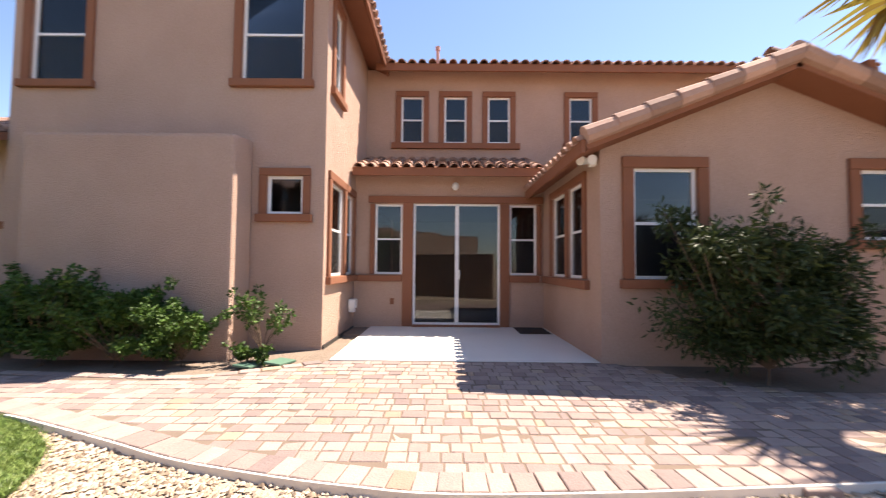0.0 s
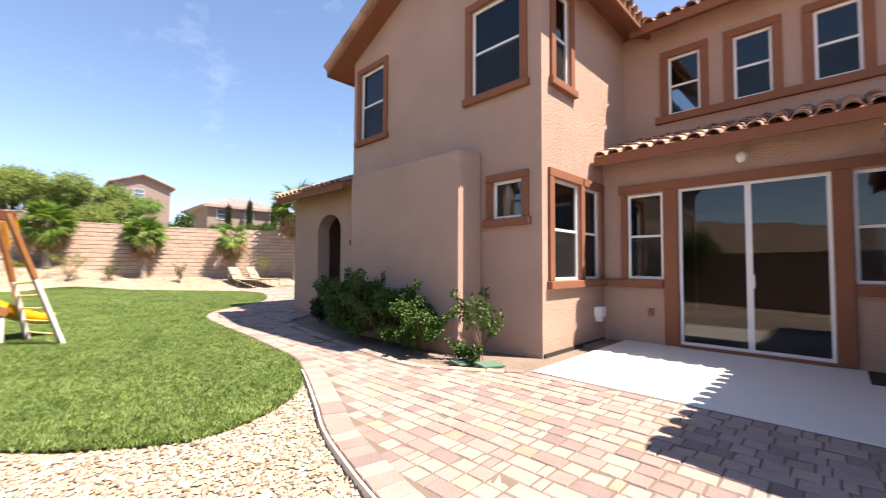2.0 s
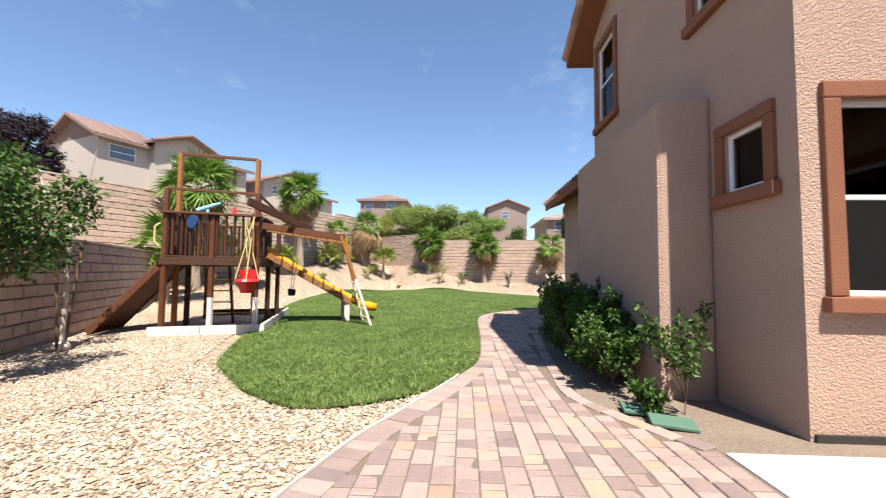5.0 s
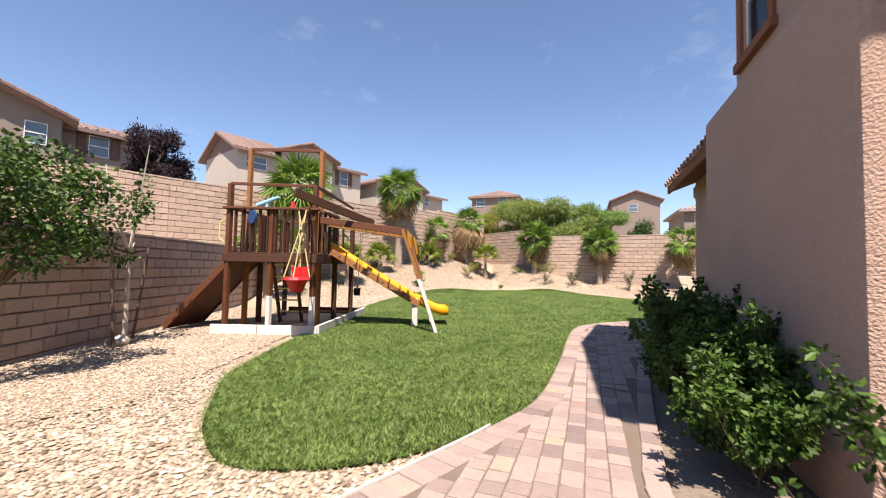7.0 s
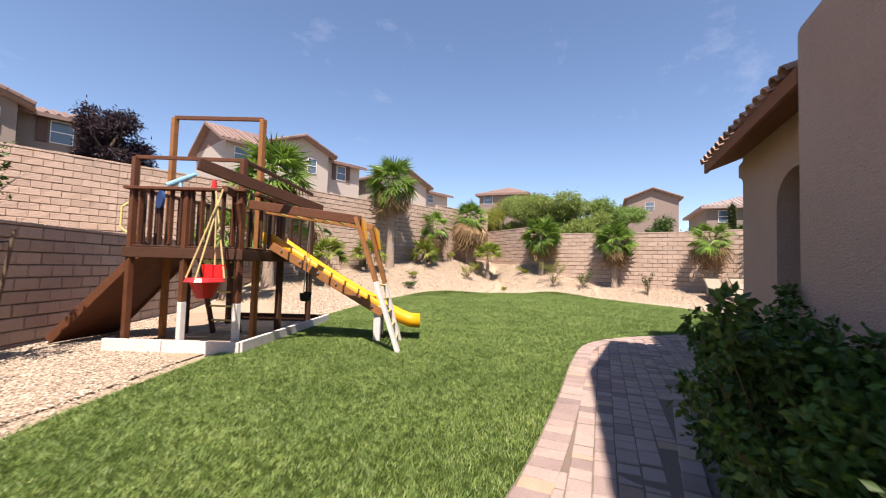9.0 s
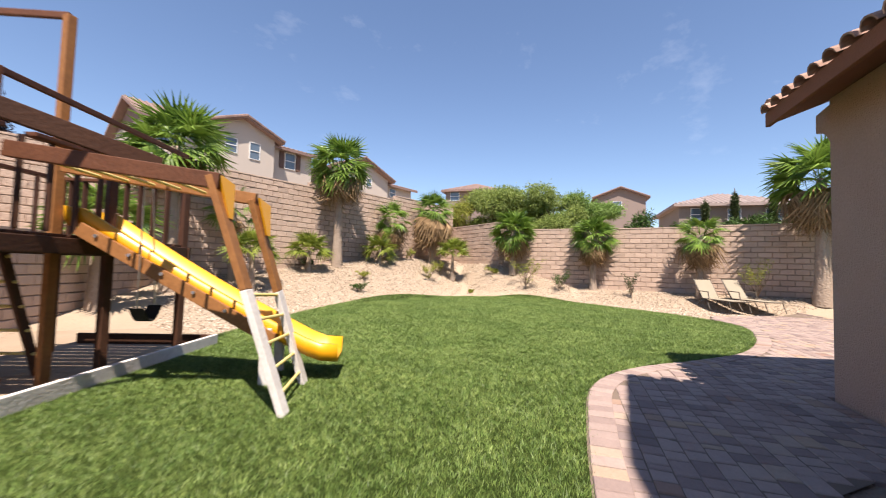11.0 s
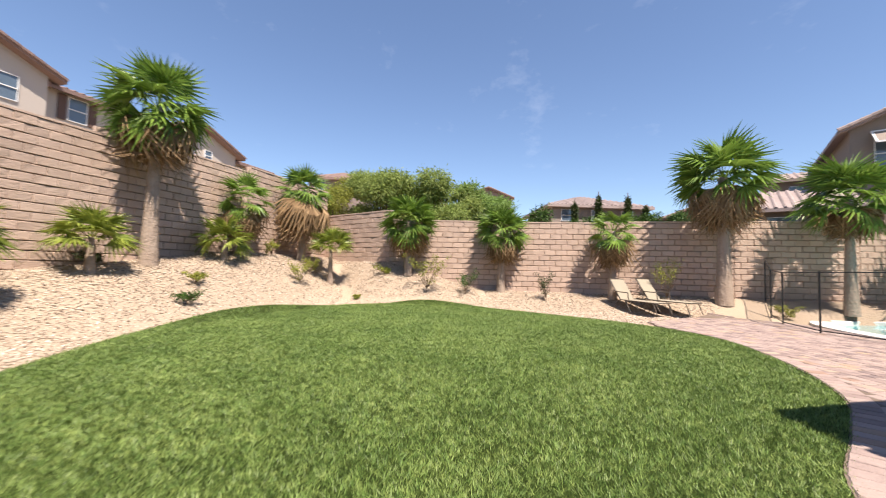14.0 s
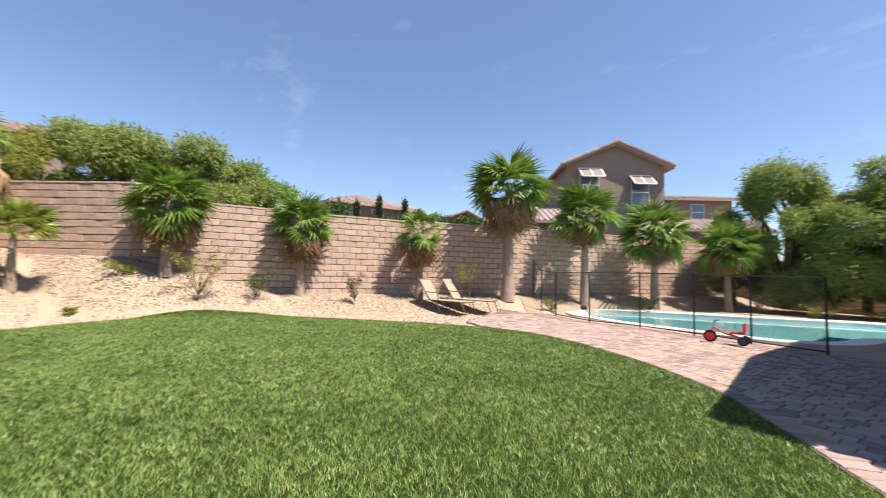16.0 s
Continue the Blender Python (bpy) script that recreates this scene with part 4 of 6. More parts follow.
def fans(name, centre, n, stalk, radius, el_lo, el_hi, material, parent, seed, droop=0.25, segs=15, spread=2.0, label="", thick=0.012):
    """A crown of fans on stalks, between two angles of elevation (degrees)."""
    g = random.Random(seed)
    V, F = [], []
    for i in range(n):
        az = i * 2.39996 + g.uniform(-0.3, 0.3)
        el = math.radians(el_lo + (el_hi - el_lo) * ((i + 0.5) / n) + g.uniform(-15, 15))
        s = stalk * g.uniform(0.8, 1.15)
        d = Vector((math.cos(az) * math.cos(el), math.sin(az) * math.cos(el), math.sin(el)))
        tip = Vector(centre) + d * s + Vector((0, 0, -0.1 * s * math.cos(el)))
        q = Vector((math.cos(az) * math.cos(el - 0.15), math.sin(az) * math.cos(el - 0.15), math.sin(el - 0.15)))
        side = Vector((-math.sin(az), math.cos(az), 0))
        nrm = side.cross(q)
        if nrm.z < 0:
            nrm = -nrm
            side = -side
        m = Matrix((side, q, nrm)).transposed().to_4x4() @ Matrix.Rotation(g.uniform(-0.75, 0.75), 4, "Y")
        m.translation = tip
        v, f = fan_geo(radius * g.uniform(0.85, 1.1), segs, spread, g, droop * g.uniform(0.6, 1.4))
        k = len(V)
        V += [tuple(m @ Vector(p)) for p in v]
        F += [tuple(k + a for a in t) for t in f]
        k = len(V)
        c = Vector(centre)
        V += [tuple(c + side * thick), tuple(c - side * thick), tuple(tip - side * thick * 0.5), tuple(tip + side * thick * 0.5), tuple(c + nrm * thick), tuple(tip + nrm * thick * 0.5)]
        F += [(k, k + 1, k + 2, k + 3), (k, k + 4, k + 5, k + 3), (k + 1, k + 2, k + 5, k + 4)]
    return pydata(name, V, F, material, parent, label)


def palm(at, crown_z, r, crown, seed, skirt=1.0, label="", lean=(0, 0), base_z=None, pale=False, skirt_n=26, name="fan_palm", n=34, tone=None):
    x, y = at
    z = lz(x, y) if base_z is None else base_z
    t = thing(name, label or "fan palm with green crown above a skirt of dead fronds", "palm tree", "palms along the block walls", at=(x, y, z))
    bm = bmesh.new()
    h = crown_z - z
    r, crown = r * 0.78, crown * 1.18
    g = random.Random(seed)
    k = max(6, int(h / 0.16))
    rings = []
    for i in range(k + 1):
        s = i / k
        rr = r * (1.5 - 0.85 * s + 0.8 * max(0, 0.25 - s)) * (1 + g.uniform(-0.035, 0.035)) * (1.25 if s > 0.72 and skirt else 1)
        c = Vector((x + lean[0] * s, y + lean[1] * s, z - 0.08 + (h + 0.08) * s))
        rings.append([bm.verts.new(c + Vector((rr * math.cos(a), rr * math.sin(a), 0))) for a in np.linspace(0, 2 * math.pi, 13)[:-1]])
    for a, b in zip(rings, rings[1:]):
        for i in range(12):
            bm.faces.new((a[i], a[(i + 1) % 12], b[(i + 1) % 12], b[i]))
    bm.faces.new(rings[-1])
    part("trunk", bm, BARK, t, "rough grey-brown trunk", smooth=True)
    c = (x + lean[0], y + lean[1], crown_z - 0.05)
    low, high = (2, 74) if name == "dwarf_palm" else (-34, 80)
    fans("crown", c, int(n * 1.15), crown * 0.48, crown * 0.56, low, high, tone or (PALE_FROND if pale else FROND), t, seed, 0.42, 16, 1.75, "green fan-shaped fronds")
    if skirt:
        fans("dead_skirt", (c[0], c[1], c[2] - 0.12), int(skirt_n * 1.6), 0.46 * skirt, 0.62 * skirt, -82, -20, DEAD_FROND, t, seed + 5, 1.15, 9, 0.85, "hanging brown dead fronds")
    return t


# ---- far houses ----
def far_house(name, label, origin, yaw, bodies, wall_mat, roof_mat):
    """Storeyed houses beyond the walls. bodies: (u0, u1, v0, v1, z0, z1, roof kind, rise, windows)."""
    m = pose(*origin, 0, 0, yaw)
    h = thing(name, label, "house", "neighbouring houses", at=origin)
    for (u0, u1, v0, v1, z0, z1, kind, rise, wins) in bodies:
        bm = bmesh.new()
        box(bm, u0, u1, v0, v1, z0, z1, 0, m)
        if kind == "gable_v":
            um = (u0 + u1) / 2
            prism(bm, [m @ Vector(p) for p in ((u0, v0, z1), (u1, v0, z1), (um, v0, z1 + rise))], m.to_3x3() @ Vector((0, v1 - v0, 0)))
        part("wall", bm, wall_mat, h)
        bm = bmesh.new()
        o, t = 0.45, 0.16
        if kind == "gable_v":
            um = (u0 + u1) / 2
            s = rise / (um - u0)
            for sgn, e in ((1, u0 - o), (-1, u1 + o)):
                ze = z1 - s * o
                prism(bm, [m @ Vector(p) for p in ((e, v0 - o, ze), (um, v0 - o, z1 + rise), (um, v0 - o, z1 + rise + t), (e, v0 - o, ze + t))], m.to_3x3() @ Vector((0, v1 - v0 + 2 * o, 0)))
        elif kind == "gable_u":
            vm = (v0 + v1) / 2
            s = rise / (vm - v0)
            for e in (v0 - o, v1 + o):
                ze = z1 - s * o
                prism(bm, [m @ Vector(p) for p in ((u0 - o, e, ze), (u0 - o, vm, z1 + rise), (u0 - o, vm, z1 + rise + t), (u0 - o, e, ze + t))], m.to_3x3() @ Vector((u1 - u0 + 2 * o, 0, 0)))
            prism(bm, [m @ Vector(p) for p in ((u0 + 0.01, v0, z1), (u0 + 0.01, v1, z1), (u0 + 0.01, vm, z1 + rise))], m.to_3x3() @ Vector((u1 - u0 - 0.02, 0, 0)))
        else:
            vm = (v0 + v1) / 2
            k = (v1 - v0) / 2 + o
            a, b = u0 - o, u1 + o
            r0, r1 = min(a + k, (a + b) / 2 - 0.1), max(b - k, (a + b) / 2 + 0.1)
            base = [bm.verts.new(m @ Vector(p)) for p in ((a, v0 - o, z1 - 0.1), (b, v0 - o, z1 - 0.1), (b, v1 + o, z1 - 0.1), (a, v1 + o, z1 - 0.1))]
            low = [bm.verts.new(m @ Vector(p)) for p in ((a, v0 - o, z1 - 0.3), (b, v0 - o, z1 - 0.3), (b, v1 + o, z1 - 0.3), (a, v1 + o, z1 - 0.3))]
            t0, t1 = bm.verts.new(m @ Vector((r0, vm, z1 + rise))), bm.verts.new(m @ Vector((r1, vm, z1 + rise)))
            bm.faces.new((base[0], base[1], t1, t0))
            bm.faces.new((base[2], base[3], t0, t1))
            bm.faces.new((base[1], base[2], t1))
            bm.faces.new((base[3], base[0], t0))
            bm.faces.new(low[::-1])
            for i in range(4):
                bm.faces.new((base[i], low[i], low[(i + 1) % 4], base[(i + 1) % 4]))
        rf = part("roof", bm, roof_mat, h, "clay tile roof")
        # tile rolls on the near slope
        bm = bmesh.new()
        if kind in ("gable_u", "hip"):
            vm = (v0 + v1) / 2
            nn = int((u1 - u0 + 0.9) / 0.32)
            for i in range(nn):
                u = u0 - o + (i + 0.5) * (u1 - u0 + 0.9) / nn
                zt, ve = z1 + rise + (t if kind == "gable_u" else 0.0), vm
                zb = z1 - (rise / (vm - v0)) * o + t if kind == "gable_u" else z1 - 0.1
                fr = 1.0
                if kind == "hip":
                    k = (v1 - v0) / 2 + o
                    fr = max(0.05, min(1.0, (u - (u0 - o)) / k, ((u1 + o) - u) / k))
                rod(bm, m @ Vector((u, v0 - o, zb)), m @ Vector((u, v0 - o + (vm - v0 + o) * fr, zb + (zt - zb) * fr)), 0.075, seg=5)
        else:
            um = (u0 + u1) / 2
            s = rise / (um - u0)
            nn = int((um - u0 + o) / 0.36)
            for e, sg in ((u0 - o, 1), (u1 + o, -1)):
                a = m @ Vector((e, v0 - o, z1 - s * o + t))
                b = m @ Vector((um, v0 - o, z1 + rise + t))
                for i in range(nn):
                    rod(bm, a.lerp(b, i / nn), a.lerp(b, (i + 1.05) / nn), 0.1, 0.085, 6)
        tagged(part("roof_ribbing", bm, roof_mat, h), kind="stuff")
        for (wu, wz, ww, wh, extra) in wins:
            wp = thing("window")
            wp.parent = h
            wp.matrix_parent_inverse = h.matrix_basis.inverted()
            bm = bmesh.new()
            box(bm, wu, wu + ww, v0 - 0.02, v0 + 0.02, wz, wz + wh, 0, m)
            part("pane", bm, FARGLASS, wp)
            bm = bmesh.new()
            for b in ((wu - 0.025, wu, wz - 0.025, wz + wh + 0.025), (wu + ww, wu + ww + 0.025, wz - 0.025, wz + wh + 0.025), (wu, wu + ww, wz - 0.025, wz), (wu, wu + ww, wz + wh, wz + wh + 0.025), (wu, wu + ww, wz + wh / 2 - 0.018, wz + wh / 2 + 0.018)):
                box(bm, b[0], b[1], v0 - 0.06, v0 - 0.001, b[2], b[3], 0, m)
            part("frame", bm, VINYL, wp)
            if extra == "shutter":
                for e in (wu - 0.42, wu + ww + 0.1):
                    bm = bmesh.new()
                    box(bm, e, e + 0.32, v0 - 0.07, v0 - 0.002, wz - 0.05, wz + wh + 0.05, 0.01, m)
                    part("shutter", bm, SHUTTER, wp)
            if extra == "awning":
                bm = bmesh.new()
                for k in range(3):
                    a, b = wu - 0.1 + (ww + 0.2) * k / 2, 0
                    beam(bm, m @ Vector((a, v0, wz + wh + 0.25)), m @ Vector((a, v0 - 0.85, wz + wh - 0.45)), 0.07, 0.05)
                beam(bm, m @ Vector((wu - 0.1, v0 - 0.85, wz + wh - 0.45)), m @ Vector((wu + ww + 0.1, v0 - 0.85, wz + wh - 0.45)), 0.05, 0.07)
                beam(bm, m @ Vector((wu - 0.1, v0 - 0.05, wz + wh + 0.22)), m @ Vector((wu + ww + 0.1, v0 - 0.05, wz + wh + 0.22)), 0.05, 0.07)
                part("awning_frame", bm, VINYL, wp, "white tilted awning frame")
                bm = bmesh.new()
                prism(bm, [m @ Vector(p) for p in ((wu - 0.1, v0, wz + wh + 0.24), (wu + ww + 0.1, v0, wz + wh + 0.24), (wu + ww + 0.1, v0 - 0.85, wz + wh - 0.46), (wu - 0.1, v0 - 0.85, wz + wh - 0.46))], (0, 0, 0.02))
                part("awning_screen", bm, GREYSTUCCO, wp)
    return h


# ---- the yard's block walls ----
block_wall("wall_retaining_low", (-12.4, low_y(-12.4)), (3.5, low_y(3.5)), 1.9, 1.85, -0.3, "low tan split-face block retaining wall, in shade",
           singles=(lambda x, y: -9 < x < -1.5, 300))
block_wall("wall_left", WALL_B, WALL_A, 4.95, 4.2, -0.3, "tall tan block retaining wall with palm shadows")
block_wall("wall_left_end", WALL_A, (4.0, -13.6), 4.2, 3.6, -0.3, "tall tan block retaining wall")
tops = [3.7, 3.32, 3.3, 3.34, 3.36, 3.4, 3.4]
for i, (a, b) in enumerate(zip(BACK, BACK[1:])):
    block_wall("wall_back_%d" % (i + 1), b, a, tops[i], tops[i], -0.3, "tan slump-block garden wall in running bond")
block_wall("wall_far_pool", (4, 29.0), (-17.2, 26.0), 2.5, 2.5, -0.3, "low tan block wall beyond the pool")
block_wall("wall_side_east", (11.5, -14), (11.5, 16), 2.2, 2.2, -0.3, "tan block side wall")
# raised ground behind the low wall
bm = bmesh.new()
prism(bm, [(3.4, low_y(3.4) - 0.2, 1.7), (-12.2, low_y(-12.2) - 0.2, 1.7), (-8.6, -8.98, 1.7), (3.9, -13.5, 1.7)], (0, 0, 0.06))
tagged(part("terrace_ground", bm, GRAVEL, None), "tan gravel terrace between the two walls", "ground", kind="structure")

# ---- neighbouring houses ----
far_house("neighbour_house", "pale two-storey stucco house with red tile gables behind the wall", (-23.3, -15.05, 0), 158.8, [
    (-4.95, -1.9, 0.5, 6.1, 0.3, 9.05, "gable_u", 1.4, [(-4.4, 7.85, 1.35, 0.8, "")]),
    (-2.2, 1.9, 0.0, 7.0, 0.3, 9.35, "gable_v", 0.82, [(-1.15, 8.0, 0.66, 0.84, ""), (0.3, 7.87, 0.62, 1.0, "")]),
    (1.91, 5.0, 0.5, 7.0, 0.3, 9.1, "gable_u", 0.8, [(2.95, 7.9, 0.72, 1.05, "shutter")]),
    ], FARSTUCCO, FARTILE)
far_house("neighbour_house", "pale stucco house end with three small windows and red tiles", (-32.0, -12.2, 0), 158.8, [
    (-2.4, 3.4, 0.0, 8.0, 0.3, 8.85, "gable_v", 1.15, [(-1.55, 7.95, 0.5, 0.62, ""), (-0.2, 7.98, 0.5, 0.62, ""), (1.0, 8.0, 0.5, 0.62, "")]),
    (3.41, 7.0, 0.6, 8.0, 0.3, 8.6, "gable_u", 0.9, [(4.2, 7.7, 0.7, 0.7, "")]),
    ], FARSTUCCO, FARTILE)
far_house("neighbour_house", "taupe two-storey stucco house with tile roof and shuttered window", (-7.6, -16.4, 0), 158.8, [
    (-3.0, 1.35, 0.0, 7.0, 0.3, 7.1, "gable_v", 0.85, [(0.3, 5.95, 0.6, 0.82, "")]),
    (1.36, 4.3, 0.7, 7.0, 0.3, 7.0, "gable_u", 0.95, [(2.3, 6.0, 0.65, 0.85, "shutter")]),
    ], GREYSTUCCO, FARTILE)
far_house("neighbour_house", "distant taupe house with low red hip roof", (-48, -7, 0), 90, [
    (-2.6, 3.0, 0, 7, 0.3, 10.6, "hip", 1.35, [(-2.0, 9.3, 1.0, 1.0, ""), (0.8, 9.3, 1.0, 1.0, "")])], PINKSTUCCO, FARTILE)
far_house("neighbour_house", "distant house with red tile gable among trees", (-59, 11, 0), 90, [
    (-3.6, 2.3, 0, 9, 0.3, 11.2, "gable_v", 1.15, [(-1.5, 9.7, 1.0, 1.0, "")])], PINKSTUCCO, FARTILE)
far_house("neighbour_house", "distant grey hip-roofed two-storey house with dark windows", (-38, 15, 0), 90, [
    (-3.0, 4.6, 0, 7, 0.3, 6.95, "hip", 1.25, [(-2.2, 5.6, 0.8, 0.9, ""), (0.2, 5.6, 0.8, 0.9, ""), (2.6, 5.6, 0.9, 0.9, "")])], GREYSTUCCO, GREYTILE)
far_house("neighbour_house", "tan house corner with low tile roof beyond the wall", (-34, 20.5, 0), 80, [
    (-1.2, 2.6, 0, 5, 0.3, 5.6, "gable_v", 0.8, [(0.2, 4.6, 0.9, 0.8, "")])], PINKSTUCCO, FARTILE)
far_house("neighbour_house", "taupe two-storey gabled house with white window awnings beyond the pool", (-23.0, 23.0, 0), 51.7, [
    (-2.1, 3.7, 0, 9, 0.3, 8.3, "gable_v", 1.25, [(-1.3, 6.3, 1.1, 1.6, "awning"), (1.75, 5.9, 1.0, 1.6, "awning")]),
    (-4.4, -2.11, 5.6, 10, 0.3, 7.3, "gable_u", 0.7, [(-3.7, 6.0, 0.6, 0.9, "")]),
    (-6.0, -2.5, -2.0, 3.6, 0.3, 4.6, "gable_u", 1.1, [(-5.2, 3.4, 1.0, 0.8, ""), (-3.6, 3.4, 1.0, 0.8, "")]),
    (3.71, 9.0, 2.0, 9, 0.3, 6.7, "gable_u", 0.8, [(4.4, 5.4, 0.8, 1.0, ""), (6.4, 5.4, 0.8, 1.0, "")]),
    (3.4, 9.0, -0.6, 1.99, 0.3, 4.5, "gable_u", 0.6, []),
    ], GREYSTUCCO, GREYTILE)

# ---- trees and hedges beyond the walls ----
def far_tree(name, at, h, w, n, leaf, material, label, seed, low=0.2, base=1.0):
    x, y = at
    g = random.Random(seed)
    t = thing(name, label, "tree", "trees beyond the walls", at=(x, y, base))
    bl = []
    for i in range(24):
        a, r = g.uniform(0, 6.28), g.uniform(0, 1) ** 0.5
        zz = g.uniform(low, 0.9)
        k = 1.0 - 0.5 * max(0, zz - 0.6)
        bl.append((x + math.cos(a) * w * 0.36 * r * k, y + math.sin(a) * w * 0.36 * r * k, base + h * zz, w * g.uniform(0.08, 0.19), w * g.uniform(0.08, 0.19), h * g.uniform(0.05, 0.13)))
    limbs("trunk", (x, y, base), [b[:3] for b in bl], 0.05 + 0.02 * h, t, seed=seed, trunk_to=0.3)
    leaf_cloud("crown", bl, int(n * 1.5), leaf, material, t, seed, 0.24, droop=0.5)
    return t


far_tree("feathery_tree", (-27.5, 0.2), 5.6, 5.2, 30000, 0.17, FEATHER_LEAF, "light green feathery tree behind the corner of the wall", 21)
far_tree("feathery_tree", (-27.2, 3.0), 5.3, 5.4, 30000, 0.17, FEATHER_LEAF, "light green feathery tree behind the wall", 22)
far_tree("feathery_tree", (-29.0, 5.0), 5.5, 5.0, 24000, 0.18, TREE_LEAF, "green rounded tree behind the wall", 23)
far_tree("feathery_tree", (-27.0, -2.2), 5.0, 3.0, 9000, 0.16, YELLOW_LEAF, "dry yellow-green tree at the wall corner", 24)
for i, (x, y, h, w) in enumerate(((-25.2, 7.3, 3.5, 2.0), (-24.6, 9.4, 2.9, 2.2), (-24.2, 11.3, 3.2, 2.4), (-23.6, 13.2, 3.5, 2.4), (-23.3, 15.0, 3.0, 2.2))):
    far_tree("oleander_hedge", (x, y), h, w, 6000, 0.17, LEAF, "dark green oleander showing above the wall", 30 + i)
for i, (y, z) in enumerate(((13.45, 7.6), (15.3, 8.3), (17.6, 8.3), (19.0, 7.2))):
    x = -37.0
    t = thing("cypress_tree", "narrow dark green column cypress", "tree", "cypresses by the far house", at=(x, y, 0.6))
    bm = bmesh.new()
    rod(bm, (x, y, 0.5), (x, y, z - 0.5), 0.08, 0.03)
    part("trunk", bm, TWIG, t)
    leaf_cloud("crown", [(x, y, 2.6 + k * 0.62, 0.26 * (1 - 0.6 * (k * 0.62 + 0.6) / (z - 2)) + 0.07, 0.26 * (1 - 0.6 * (k * 0.62 + 0.6) / (z - 2)) + 0.07, 0.5) for k in range(int((z - 2.8) / 0.62))], 7000, 0.13, DULL_LEAF, t, 40 + i, droop=-0.6)
far_tree("pepper_tree", (-14.6, 23.6), 6.2, 4.4, 30000, 0.18, FEATHER_LEAF, "large light green drooping pepper tree beyond the pool", 51, 0.1, 0.4)
far_tree("pepper_tree", (-12.2, 24.2), 6.2, 5.0, 30000, 0.18, FEATHER_LEAF, "large light green drooping pepper tree beyond the pool", 52, 0.1, 0.4)
far_tree("pepper_tree", (-9.4, 23.6), 5.8, 5.0, 30000, 0.18, FEATHER_LEAF, "large light green drooping pepper tree beyond the pool", 53, 0.1, 0.4)
far_tree("pepper_tree", (-16.4, 23.2), 4.6, 3.0, 18000, 0.19, FEATHER_LEAF, "light green drooping pepper tree at the end of the wall", 55, 0.1, 0.4)
far_tree("plum_tree", (-9.1, -10.6), 3.4, 2.5, 9000, 0.14, PURPLE_LEAF, "dark purple-leaved plum tree behind the wall", 54, 0.35, 3.2)

# ---- palms ----
palm((-11.95, -6.5), 4.55, 0.17, 1.35, 61, 1.0)
palm((-17.5, -4.75), 5.35, 0.17, 1.2, 62, 1.25)
palm((-20.3, -3.7), 3.6, 0.12, 0.85, 63, 1.1, n=16, skirt_n=14, label="slim fan palm with sparse crown and tan dead fronds")
palm((-22.5, -2.5), 4.3, 0.14, 1.0, 64, 1.5, n=22, skirt_n=34, label="fan palm with a heavy pale straw-coloured dead skirt")
palm((-22.15, 1.5), 3.25, 0.13, 1.05, 65, 1.0)
palm((-22.0, 4.95), 3.0, 0.13, 0.95, 66, 1.0)
palm((-20.9, 8.65), 2.95, 0.12, 0.85, 67, 1.0, n=18, skirt_n=20)
palm((-19.9, 11.9), 4.75, 0.21, 1.45, 68, 1.45, skirt_n=40)
palm((-18.75, 15.0), 3.95, 0.16, 1.35, 69, 1.0)
palm((-17.6, 18.2), 3.4, 0.16, 1.45, 70, 1.1)
palm((-15.9, 21.0), 2.95, 0.14, 1.2, 71, 1.0)
palm((-9.9, -6.1), 2.2, 0.13, 1.1, 72, 0, n=20, label="young fan palm growing behind the play set")
palm((7.75, 4.4), 5.15, 0.17, 1.5, 73, 0.7, label="fan palm in the soil bed with browning frond tips", n=22, tone=BROWN_FROND)
palm((-13.7, -6.1), 3.0, 0.1, 0.8, 74, 0.55, n=11, skirt_n=8, label="thin young fan palm with a sparse drooping crown")
for i, (x, y, z, bz) in enumerate(((-13.45, -5.1, 1.75, 0.72), (-16.2, -5.1, 1.95, 1.12), (-19.4, -3.85, 2.15, 1.25), (-22.0, -1.3, 2.15, 1.0))):
    palm((x, y), z, 0.1, 0.8, 80 + i, 0, pale=True, n=20, name="dwarf_palm", label="low yellow-green fan palm on a short trunk")

# ---- small plants on the gravel slope ----
small = [(-17.4, -3.5, 0.3, 0.5, YELLOW_LEAF), (-16.4, -3.15, 0.28, 0.5, LEAF), (-20.4, -1.9, 0.75, 0.7, YELLOW_LEAF), (-21.3, 2.2, 1.15, 1.25, YELLOW_LEAF), (-21.4, 3.6, 0.8, 0.7, LEAF),
         (-20.9, 6.3, 0.85, 0.55, DULL_LEAF), (-22.0, 0.6, 0.35, 0.6, YELLOW_LEAF), (-16.6, -5.4, 0.25, 0.5, DULL_LEAF), (-20.3, 10.2, 1.35, 0.8, YELLOW_LEAF), (-21.6, -1.9, 0.5, 0.6, YELLOW_LEAF),
         (-21.4, -3.2, 0.5, 0.6, YELLOW_LEAF), (-18.6, 12.8, 0.4, 0.6, YELLOW_LEAF), (-13.0, 21.4, 0.5, 1.2, YELLOW_LEAF), (-11.6, 21.6, 0.5, 1.3, YELLOW_LEAF), (-9.8, 21.2, 0.5, 1.4, YELLOW_LEAF), (-14.6, 20.3, 0.8, 0.9, DULL_LEAF), (-17.2, 16.9, 0.7, 0.8, DULL_LEAF), (-21.2, -0.2, 0.12, 0.16, YELLOW_LEAF)]
